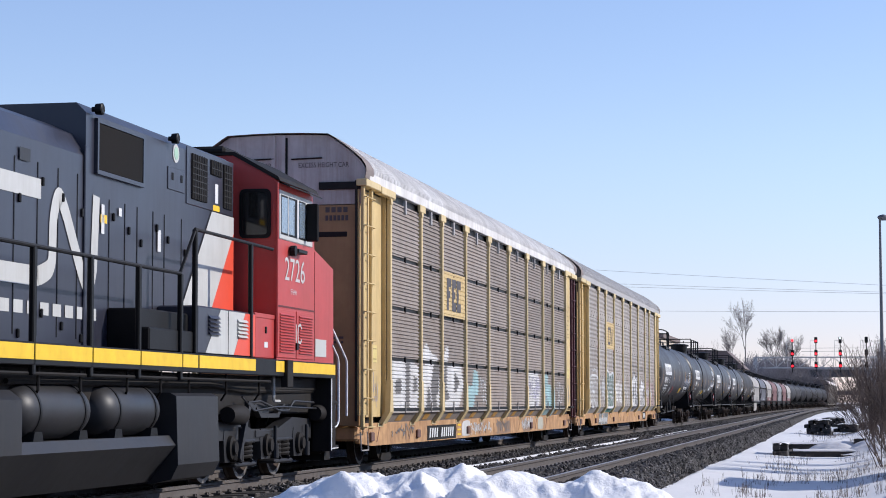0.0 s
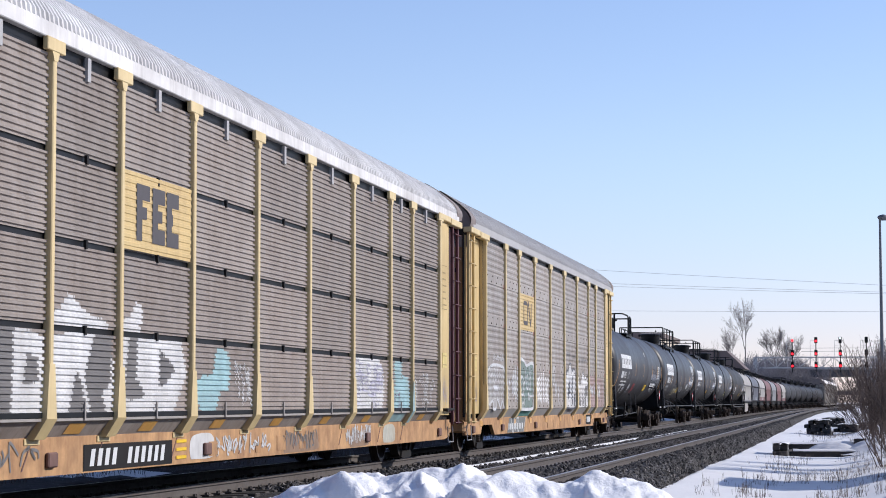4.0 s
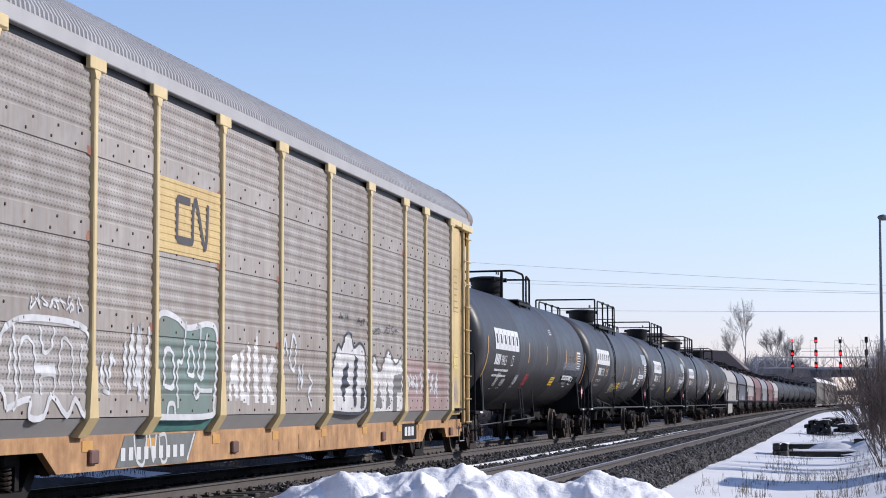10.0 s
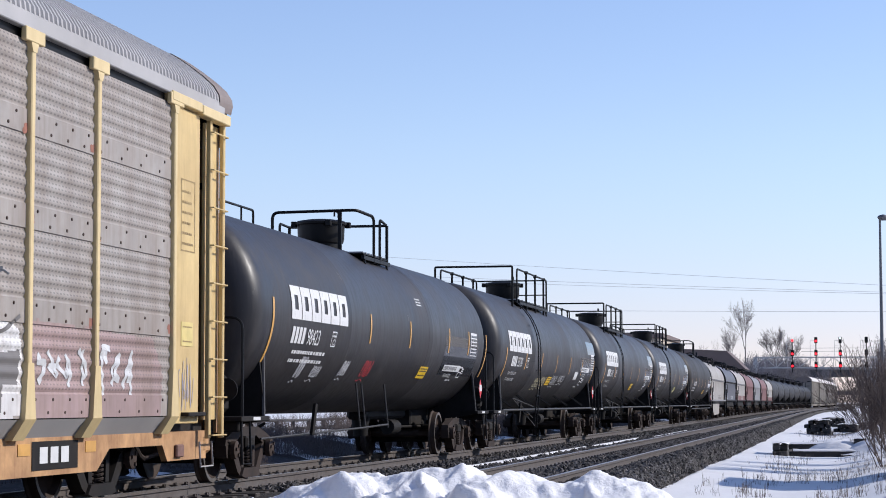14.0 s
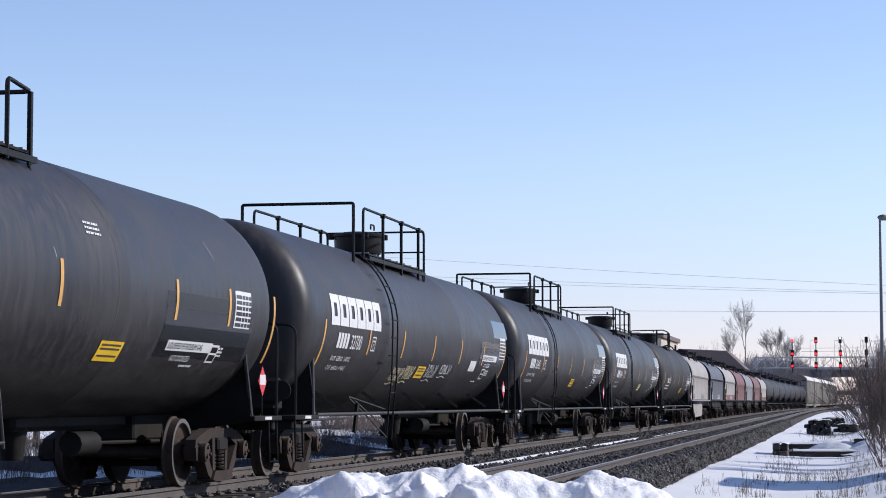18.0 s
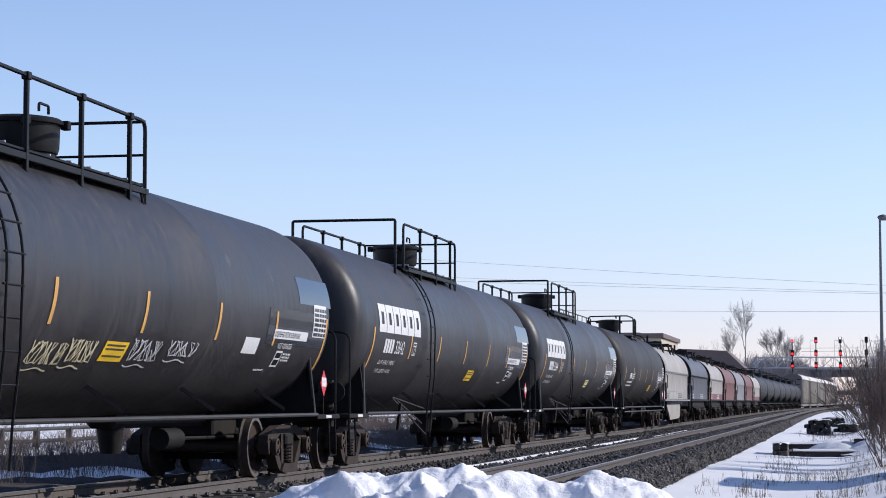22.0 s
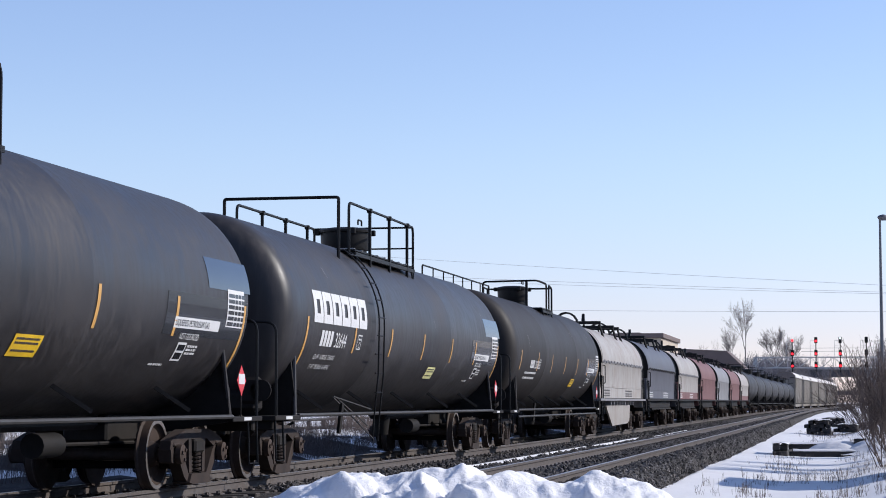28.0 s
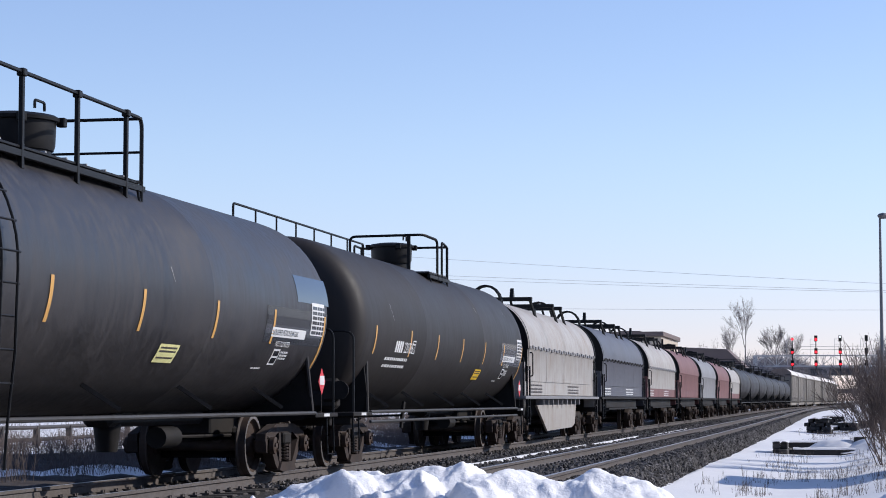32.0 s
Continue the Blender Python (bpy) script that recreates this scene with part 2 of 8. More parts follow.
# ballast bed under both tracks
bed_cross = ((-3.36, -0.2), (-3.50, 0.06), (-3.60, 0.24), (-3.68, 0.42), (-3.78, 0.53), (-4.6, 0.54), (-5.6, 0.53), (-6.6, 0.48), (-7.4, 0.40), (-8.3, 0.44), (-9.0, 0.46), (-10.4, 0.46), (-11.3, 0.42), (-12.2, 0.22), (-13.4, 0.0))
rows = []
for y in stations(-300, 1400, 24, 140, 0.4, 1.1):
    row = []
    for k in range(len(bed_cross) - 1):
        for u in (0, 0.33, 0.66):
            x = bed_cross[k][0] * (1 - u) + bed_cross[k + 1][0] * u
            z = bed_cross[k][1] * (1 - u) + bed_cross[k + 1][1] * u
            row.append((x + bend(y) + 0.08 * noise.noise(Vector((x * 2, y * 1.1, 7))), y, z + 0.05 * noise.noise(Vector((x * 3, y * 2.2, 1)))))
    rows.append(row)
thing("ballast_bed", "dark grey crushed-stone ballast bed under two tracks", "ballast", kind="structure", mesh=Mesh().sheet(rows), material=BALLAST, smooth=180)

# loose stones of the ballast, where they can be told apart
rng = random.Random(4)
m = Mesh()
bed_x, bed_z = [p[0] for p in bed_cross[::-1]], [p[1] for p in bed_cross[::-1]]
for k in range(40000):
    y = 30 + 110 * rng.random() ** 1.6
    side = rng.random()
    if side < 0.5:
        x = rng.uniform(-4.2, -3.5) + 0.08 * noise.noise(Vector((y * 0.8, 0, 6)))
    elif side < 0.62:
        x = rng.uniform(-5.7, -4.34)
    else:
        x = rng.uniform(-8.75, -5.85)
    z = float(np.interp(x, bed_x, bed_z)) + (0.0 if side < 0.5 or side >= 0.62 else -0.02)
    r = rng.uniform(0.022, 0.06)
    q = Euler((rng.uniform(0, 6), rng.uniform(0, 6), 0)).to_matrix()
    c = Vector((x + bend(y), y, z + rng.uniform(0, 0.04)))
    v = [tuple(c + q @ Vector(p) * r * rng.uniform(0.7, 1.2)) for p in ((1, 0, 0), (-1, 0, 0), (0, 1, 0), (0, -1, 0), (0, 0, 0.8), (0, 0, -0.8))]
    m.add(v, [(0, 2, 4), (2, 1, 4), (1, 3, 4), (3, 0, 4), (2, 0, 5), (1, 2, 5), (3, 1, 5), (0, 3, 5)])
thing("ballast_stones", "loose angular grey ballast stones beside the rails", "stones", kind="stuff", mesh=m, material=STONE, smooth=0)


# ---------- tracks ----------
def rail_mesh(x0, top, ys, head=False):
    web = ((-0.07, -0.17), (-0.07, -0.155), (-0.012, -0.13), (-0.009, -0.05), (-0.036, -0.038), (-0.036, -0.004), (-0.028, 0.0), (0.028, 0.0), (0.036, -0.004), (0.036, -0.038), (0.009, -0.05), (0.012, -0.13), (0.07, -0.155), (0.07, -0.17))
    if head:
        web = ((-0.028, 0.001), (-0.026, 0.003), (0.026, 0.003), (0.028, 0.001))
    return Mesh().sheet([[(x0 + bend(y) + px, y, top + pz) for px, pz in web] for y in ys])


rail_ys = stations(-320, 1300, 20, 60, 4, 1.1)
tie_box = Mesh().box(-1.3, 1.3, -0.11, 0.11, -0.16, 0.0, 0.015).data("tie", TIE, 0)
spike_plate = Mesh().box(-0.19, 0.19, -0.1, 0.1, 0, 0.02)
for dx, dy in ((-0.12, -0.06), (0.12, 0.06), (-0.14, 0.07), (0.14, -0.07)):
    spike_plate.box(dx - 0.018, dx + 0.018, dy - 0.018, dy + 0.018, 0.015, 0.05)
plate = spike_plate.data("tie_plate", RAIL_STEEL, 0)
tracks = []
for name, ax, top in (("track_1", AXIS, RAIL), ("track_2", AXIS2, RAIL2)):
    tr = thing(name, "railway track of rusty steel rails on dark wooden ties", "railway track", kind="structure")
    for side in (-0.753, 0.753):
        r = part("rail", rail_mesh(ax + side, top, rail_ys), RAIL_STEEL, tr, "rust-brown steel rail")
        part("rail_head", rail_mesh(ax + side, top, rail_ys, True), RAIL_HEAD, r, "polished running band on the rail head")
    tracks.append((tr, ax, top))
# ---------- paints of the train ----------
YELLOW = surface("faded_yellow_paint", (0.60, 0.44, 0.19), 0.55, (0.3, 0.18, 0.08), 0.45, 3.0, streak=0.7, var=0.1)
POST_CREAM = surface("sun_bleached_post_paint", (0.64, 0.5, 0.26), 0.55, (0.34, 0.22, 0.1), 0.35, 3.0, streak=0.5, var=0.08)
FAR_BEIGE = surface("pale_beige_paint", (0.25, 0.225, 0.195), 0.6, (0.16, 0.14, 0.12), 0.5, 1.5, streak=0.6, var=0.12)
SILL_YELLOW = surface("rusty_yellow_sill", (0.55, 0.315, 0.14), 0.65, (0.19, 0.09, 0.05), 0.9, 3.0, streak=0.35, var=0.22, dirt_scale=1.9)
GALV_LIP = surface("worn_galvanised_lip", (0.36, 0.33, 0.3), 0.5, (0.16, 0.12, 0.1), 0.5, 4.0, metal=0.1, var=0.15)
NOTICE_PALE = surface("pale_yellow_notice_paint", (0.66, 0.53, 0.2), 0.6, (0.4, 0.3, 0.12), 0.4, 6.0)
PALE_LILAC = surface("pale_lilac_spray_paint", (0.45, 0.43, 0.53), 0.6, (0.34, 0.33, 0.38), 0.5, 5.0, var=0.2)
RIBBED = surface("galvanised_ribbed_panel", (0.31, 0.268, 0.238), 0.55, (0.15, 0.105, 0.08), 0.55, 2.5, streak=0.7, metal=0.06, var=0.18, random=0.12)
STENCIL_BROWN = surface("faded_brown_stencil", (0.26, 0.18, 0.08), 0.7, (0.45, 0.33, 0.15), 0.6, 8.0, var=0.2)
PINK_RUST = surface("rusty_pink_primer", (0.2, 0.105, 0.085), 0.75, (0.06, 0.04, 0.035), 0.6, 6.0, var=0.25)
ROOF_WHITE = surface("chalky_white_roof", (0.72, 0.7, 0.675), 0.65, (0.33, 0.3, 0.285), 0.65, 1.6, streak=0.6, metal=0.0, var=0.2, dirt_scale=0.5)
ROOF_GREY = surface("grey_galvanised_roof", (0.4, 0.385, 0.375), 0.55, (0.22, 0.2, 0.19), 0.5, 2.0, metal=0.05, var=0.12, dirt_scale=0.5)
DOOR_BROWN = surface("tan_door", (0.34, 0.2, 0.085), 0.6, (0.16, 0.09, 0.05), 0.5, 3.0, streak=0.5)
DOOR_WHITE = surface("weathered_white_end", (0.48, 0.46, 0.45), 0.6, (0.2, 0.15, 0.12), 0.6, 3.0, streak=0.8)
DOOR_GREY = surface("sooty_brown_end", (0.17, 0.13, 0.115), 0.65, (0.26, 0.23, 0.215), 0.6, 3.0, streak=0.8)
DARK_STEEL = surface("black_underframe", (0.012, 0.0115, 0.0115), 0.65, (0.04, 0.03, 0.024), 0.5, 5.0, var=0.3, spec=0.18)
TRUCK_STEEL = surface("dusty_cast_steel", (0.03, 0.025, 0.023), 0.75, (0.075, 0.05, 0.04), 0.6, 6.0, var=0.3, dirt_scale=2.0, spec=0.18)
WHEEL_STEEL = surface("wheel_steel", (0.04, 0.032, 0.029), 0.6, (0.10, 0.06, 0.04), 0.6, 8.0, var=0.3, dirt_scale=3.0, spec=0.18)
TREAD = surface("bright_wheel_rim", (0.4, 0.37, 0.35), 0.35, (0.12, 0.09, 0.08), 0.4, 9.0, metal=0.8)
MAROON = surface("maroon_paint", (0.1, 0.022, 0.027), 0.55, (0.05, 0.02, 0.02), 0.4, 4.0)
TANK_BLACK = surface("weathered_black_tank", (0.0125, 0.0118, 0.0138), 0.36, (0.054, 0.048, 0.047), 0.64, 2.2, streak=1.0, var=0.28, dirt_scale=0.5, spec=0.37, specks=((0.045, 0.042, 0.04), 0.68))
TANK_BROWNBLACK = surface("dull_brown_black_tank", (0.012, 0.0098, 0.0092), 0.5, (0.034, 0.027, 0.024), 0.5, 2.2, streak=0.6, var=0.2, dirt_scale=0.4, spec=0.3)
TANK_GLOSS = surface("fresh_black_patch", (0.014, 0.015, 0.018), 0.25, None, 0, 3.0)
TANK_MIRROR = surface("shiny_black_patch", (0.02, 0.024, 0.034), 0.12, None, 0, 3.0, spec=0.9)
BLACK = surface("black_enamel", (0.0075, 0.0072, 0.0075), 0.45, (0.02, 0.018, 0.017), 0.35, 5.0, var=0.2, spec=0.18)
LETTER = surface("white_lettering", (0.62, 0.62, 0.62), 0.6, (0.5, 0.48, 0.46), 0.4, 9.0, var=0.06)
LETTER_DARK = surface("dark_lettering", (0.06, 0.05, 0.05), 0.6, None, 0, 9.0)
ORANGE = surface("amber_reflector", (0.62, 0.33, 0.08), 0.4, (0.36, 0.2, 0.08), 0.5, 7.0)
SAFETY_YELLOW = surface("safety_yellow", (0.8, 0.5, 0.015), 0.5, (0.5, 0.3, 0.05), 0.3, 4.0)
RED_SIGN = surface("red_placard", (0.6, 0.03, 0.04), 0.45, None, 0, 6.0)
SPRAY_WHITE = surface("white_spray_paint", (0.58, 0.58, 0.58), 0.55, (0.4, 0.38, 0.37), 0.5, 5.0, var=0.15)
SPRAY_TEAL = surface("teal_spray_paint", (0.1, 0.3, 0.27), 0.55, (0.2, 0.22, 0.2), 0.4, 4.0, var=0.2)
SPRAY_AQUA = surface("aqua_spray_paint", (0.3, 0.47, 0.49), 0.55, (0.24, 0.25, 0.24), 0.6, 4.0, var=0.2)
SPRAY_PINK = surface("faded_pink_spray_paint", (0.38, 0.25, 0.24), 0.6, (0.25, 0.2, 0.19), 0.6, 4.0, var=0.2)
SPRAY_BLACK = surface("black_spray_paint", (0.03, 0.03, 0.035), 0.5, None, 0, 4.0)
LILAC = surface("grey_lilac_spray", (0.33, 0.31, 0.37), 0.6, (0.22, 0.2, 0.22), 0.4, 5.0, var=0.2)
SPRAY_RED = surface("red_spray_paint", (0.45, 0.05, 0.06), 0.55, None, 0, 4.0)


def perforated(name, base, slots=0.5):
    """Side screens pressed with rows of small slots."""
    m = surface(name, base, 0.55, (0.2, 0.145, 0.115), 0.6, 2.0, streak=0.7, metal=0.08, var=0.14, random=0.1)
    t = m.node_tree
    n, l = t.nodes, t.links
    p = n["Principled BSDF"]
    src = p.inputs["Base Color"].links[0].from_socket
    tc = n.new("ShaderNodeTexCoord")
    sp = n.new("ShaderNodeSeparateXYZ")
    l.new(tc.outputs["Object"], sp.inputs[0])

    def pulse(sock, scale, lo):
        a = n.new("ShaderNodeMath"); a.operation = "MULTIPLY"; a.inputs[1].default_value = scale
        l.new(sock, a.inputs[0])
        b = n.new("ShaderNodeMath"); b.operation = "FRACT"
        l.new(a.outputs[0], b.inputs[0])
        c = n.new("ShaderNodeMath"); c.operation = "GREATER_THAN"; c.inputs[1].default_value = lo
        l.new(b.outputs[0], c.inputs[0])
        return c.outputs[0]
    def calc(op, x, y):
        a = n.new("ShaderNodeMath"); a.operation = op
        for sock, val in ((a.inputs[0], x), (a.inputs[1], y)):
            if isinstance(val, float):
                sock.default_value = val
            else:
                l.new(val, sock)
        return a.outputs[0]
    row = calc("FLOOR", calc("MULTIPLY", sp.outputs["Z"], 22.0), 0.0)
    along = calc("ADD", sp.outputs["Y"], calc("MULTIPLY", row, 0.047))
    holes = calc("MULTIPLY", pulse(along, 10.6, 0.5), pulse(sp.outputs["Z"], 22.0, 0.6))
    k = n.new("ShaderNodeMath"); k.operation = "MULTIPLY"
    l.new(holes, k.inputs[0])
    l.new(pulse(calc("SUBTRACT", sp.outputs["Z"], 0.012), 1 / 0.9565, 0.28), k.inputs[1])
    k2 = n.new("ShaderNodeMath"); k2.operation = "MULTIPLY"; k2.inputs[1].default_value = slots
    l.new(k.outputs[0], k2.inputs[0])
    mx = n.new("ShaderNodeMix"); mx.data_type = "RGBA"
    l.new(k2.outputs[0], mx.inputs["Factor"])
    l.new(src, mx.inputs["A"])
    mx.inputs["B"].default_value = (0.05, 0.045, 0.042, 1)
    l.new(mx.outputs["Result"], p.inputs["Base Color"])
    return m


BOLT_DARK = surface("rusty_bolt", (0.05, 0.035, 0.03), 0.8, (0.12, 0.05, 0.03), 0.5, 9.0, var=0.3)
SCREEN = perforated("perforated_side_screen", (0.34, 0.31, 0.28))
cars = []          # (thing, place along the line at the start)
wheelsets = []     # (part, radius, x, y, z)


# ---------- writing and marks ----------
def words(text, size, squeeze=1.0):
    """Vertices (u, v) and faces of a line of text, its left end at 0."""
    cu = bpy.data.curves.new("words", "FONT")
    cu.body, cu.size, cu.fill_mode = text, size * 1.38, "FRONT"
    ob = bpy.data.objects.new("words", cu)
    scene.collection.objects.link(ob)
    dg = bpy.context.evaluated_depsgraph_get()
    me = bpy.data.meshes.new_from_object(ob.evaluated_get(dg))
    v = [(p.co.x * squeeze, p.co.y) for p in me.vertices]
    f = [tuple(p.vertices) for p in me.polygons]
    bpy.data.objects.remove(ob)
    bpy.data.curves.remove(cu)
    bpy.data.meshes.remove(me)
    return v, f


def on_tank(u, v, r, cz, lift=0.006):
    """A point of the tank's side, u along the car, v above the axle of the barrel by arc."""
    a = v / r
    return ((r + lift) * math.cos(a), u, cz + (r + lift) * math.sin(a))


def patch(m, place, u0, u1, v0, v1, nu=1, nv=4):
    m.sheet([[place(u0 + (u1 - u0) * i / nu, v0 + (v1 - v0) * k / nv) for i in range(nu + 1)] for k in range(nv + 1)])
    return m


def ribbon(m, place, pts, w):
    """A painted stroke through points (u, v)."""
    n = len(pts)
    out = []
    for i in range(n):
        a, b = pts[max(0, i - 1)], pts[min(n - 1, i + 1)]
        d = math.hypot(b[0] - a[0], b[1] - a[1]) or 1
        nx, ny = -(b[1] - a[1]) / d * w / 2, (b[0] - a[0]) / d * w / 2
        out.append([place(pts[i][0] + nx, pts[i][1] + ny), place(pts[i][0] - nx, pts[i][1] - ny)])
    m.sheet(out)
    return m


def blob(rng, cu, cv, ru, rv, n=22, wild=0.18):
    """A closed wobbly outline."""
    ph = [rng.uniform(0, 6.3) for _ in range(4)]
    pts = []
    for k in range(n + 1):
        t = 2 * math.pi * k / n
        g = 1 + wild * (math.sin(2 * t + ph[0]) + 0.7 * math.sin(3 * t + ph[1]) + 0.5 * math.sin(5 * t + ph[2]))
        c, s = math.cos(t), math.sin(t)
        sq = 1 / max(abs(c), abs(s)) ** 0.6
        pts.append((cu + ru * c * g * sq, cv + rv * s * g * sq))
    return pts


def fill(m, place, pts):
    c = (sum(p[0] for p in pts) / len(pts), sum(p[1] for p in pts) / len(pts))
    n = len(m.v)
    m.v.append(place(*c))
    for p in pts:
        m.v.append(place(*p))
    for k in range(len(pts) - 1):
        m.f.append((n, n + 1 + k, n + 2 + k))


def smooth_path(pts, n=6):
    """A rounded path through points."""
    if len(pts) < 3:
        return [(pts[0][0] + (pts[-1][0] - pts[0][0]) * k / n, pts[0][1] + (pts[-1][1] - pts[0][1]) * k / n) for k in range(n + 1)]
    p = [pts[0]] + list(pts) + [pts[-1]]
    out = []
    for a, b, c, d in zip(p, p[1:], p[2:], p[3:]):
        for k in range(n):
            u = k / n
            out.append(tuple(0.5 * (2 * b[i] + (c[i] - a[i]) * u + (2 * a[i] - 5 * b[i] + 4 * c[i] - d[i]) * u * u + (3 * b[i] - a[i] - 3 * c[i] + d[i]) * u**3) for i in (0, 1)))
    return out + [tuple(pts[-1])]


def fill_shape(place, pts):
    m = Mesh()
    fill(m, place, pts)
    return m


def blocks(place, u0, u1, v0, v1, kinds, material, parent, gap=0.07):
    """A row of heavy blocks with holes or notches: a painted emblem, each block a part."""
    w = (u1 - u0) / len(kinds)
    h = v1 - v0
    for i, k in enumerate(kinds):
        m = Mesh()
        a, b = u0 + i * w, u0 + (i + 1) * w - gap * w
        s = (b - a) * 0.32
        patch(m, place, a, a + s, v0, v1)
        if k in "ocd":
            patch(m, place, a + s, b, v1 - h * 0.28, v1, nv=2)
            patch(m, place, a + s, b, v0, v0 + h * 0.28, nv=2)
        if k in "od":
            patch(m, place, b - s, b, v0 + h * 0.28, v1 - h * 0.28)
        if k == "c":
            patch(m, place, b - s, b, v0 + h * 0.24, v0 + h * 0.36, nv=1)
            patch(m, place, b - s, b, v1 - h * 0.38, v1 - h * 0.24, nv=1)
        if k in "pr":
            patch(m, place, a + s, b, v1 - h * 0.22, v1, nv=2)
            patch(m, place, a + s, b, v0 + h * 0.34, v0 + h * 0.54, nv=2)
            patch(m, place, b - s, b, v0 + h * 0.54, v1 - h * 0.22)
        if k == "r":
            patch(m, place, b - s, b, v0, v0 + h * 0.34, nv=2)
        part("emblem_block", m, material, parent, "white block of a painted emblem", 0)


def bars(m, place, u0, u1, v, h, rng, broken=0.25):
    """Writing too small to read: a broken bar."""
    u = u0
    while u < u1:
        w = rng.uniform(1.0, 3.0) * h
        patch(m, place, u, min(u1, u + w), v, v + h, nv=1)
        u += w + h * rng.uniform(0.3, 0.3 + 3 * broken)
    return m


def round_corner(pts, r=0.12, n=4):
    """Rounds the inner corners of a path."""
    out = [Vector(pts[0])]
    for a, b, c in zip(pts, pts[1:], pts[2:]):
        a, b, c = Vector(a), Vector(b), Vector(c)
        p, q = b + (a - b).normalized() * r, b + (c - b).normalized() * r
        for k in range(n + 1):
            u = k / n
            out.append(p * (1 - u) ** 2 + b * 2 * u * (1 - u) + q * u**2)
    out.append(Vector(pts[-1]))
    return [tuple(p) for p in out]


# ---------- trucks ----------
def wheelset_data(r):
    m = Mesh()
    rim = Mesh()
    for s in (-1, 1):
        prof = [(0.66, 0.10), (0.66, r * 0.30), (0.70, r * 0.36), (0.715, r * 0.74), (0.69, r * 0.84), (0.68, r + 0.026), (0.70, r + 0.028), (0.725, r), (0.815, r - 0.006), (0.82, r * 0.86), (0.79, r * 0.82), (0.755, r * 0.74), (0.745, r * 0.38), (0.80, r * 0.32), (0.82, 0.14), (0.84, 0.10)]
        m.turn([(s * a, q) for a, q in prof], "x", 28)
        rim.turn([(s * 0.8215, r * 0.87), (s * 0.8225, r * 0.985)], "x", 28)
    m.turn([(-1.12, 0.07), (-0.66, 0.085), (0, 0.08), (0.66, 0.085), (1.12, 0.07)], "x", 12)
    for s in (-1, 1):
        m.turn([(s * 1.10, 0.13), (s * 1.17, 0.13), (s * 1.18, 0.10), (s * 1.18, 0.0)], "x", 12)
        for k in range(3):
            t = 2.1 * k
            m.box(s * 1.175, s * 1.20, 0.075 * math.cos(t) - 0.02, 0.075 * math.cos(t) + 0.02, 0.075 * math.sin(t) - 0.02, 0.075 * math.sin(t) + 0.02)
    n = len(m.f)
    m.add(rim.v, rim.f)
    me = m.data("wheelset", WHEEL_STEEL)
    me.materials.append(TREAD)
    for q in range(n, len(me.polygons)):
        me.polygons[q].material_index = 1
    return me


WHEEL_R = 0.457
WHEELSET = wheelset_data(WHEEL_R)
sf = Mesh()
sf.prism([(-1.13, 0.52), (-1.10, 0.63), (-0.95, 0.67), (-0.5, 0.77), (0.5, 0.77), (0.95, 0.67), (1.10, 0.63), (1.13, 0.52), (0.74, 0.53), (0.42, 0.64), (-0.42, 0.64), (-0.74, 0.53)], -0.075, 0.075)
for s in (-1, 1):
    sf.prism([(s * 1.13, 0.52), (s * 1.10, 0.36), (s * 1.02, 0.34), (s * 1.03, 0.53)], -0.085, 0.085)
    sf.prism([(s * 0.78, 0.56), (s * 0.66, 0.50), (s * 0.30, 0.10), (s * 0.44, 0.09), (s * 0.56, 0.15), (s * 0.80, 0.40)], -0.08, 0.08)
    sf.prism([(s * 0.36, 0.66), (s * 0.24, 0.66), (s * 0.22, 0.20), (s * 0.33, 0.20)], -0.07, 0.07)
    sf.box(-0.1, 0.1, s * 0.78, s * 1.03, 0.55, 0.6, 0.02)
sf.prism([(-0.46, 0.08), (-0.36, 0.19), (0.36, 0.19), (0.46, 0.08), (0.3, 0.05), (-0.3, 0.05)], -0.12, 0.12)
SIDEFRAME = sf.data("sideframe", TRUCK_STEEL)
sp_ = Mesh()
for yy in (-0.14, 0.0, 0.14):
    turns = 5
    pts = [(0.062 * math.cos(2 * math.pi * k / 10) + (0.05 if yy == 0 else -0.02), yy + 0.062 * math.sin(2 * math.pi * k / 10), 0.195 + 0.25 * k / (10 * turns)) for k in range(10 * turns + 1)]
    sp_.tube(pts, 0.017, 5)
SPRING = sp_.data("spring_nest", TRUCK_STEEL)
bo = Mesh().box(-1.12, 1.12, -0.2, 0.2, 0.455, 0.64, 0.03).box(-0.35, 0.35, -0.24, 0.24, 0.6, 0.74, 0.04)
bo.box(-0.95, 0.95, -0.62, -0.54, 0.26, 0.38, 0.02).box(-0.95, 0.95, 0.54, 0.62, 0.26, 0.38, 0.02)
for sx in (-1, 1):
    for sy in (-1, 1):
        bo.box(sx * 0.72, sx * 0.82, sy * 0.42, sy * 0.5, 0.28, 0.62, 0.02)
BOLSTER = bo.data("truck", DARK_STEEL)


def repainted(data, material):
    """The same mesh in another paint."""
    me = data.copy()
    me.materials[0] = material
    return me


BLACK_FRAME, BLACK_SPRING = repainted(SIDEFRAME, DARK_STEEL), repainted(SPRING, TRUCK_STEEL)


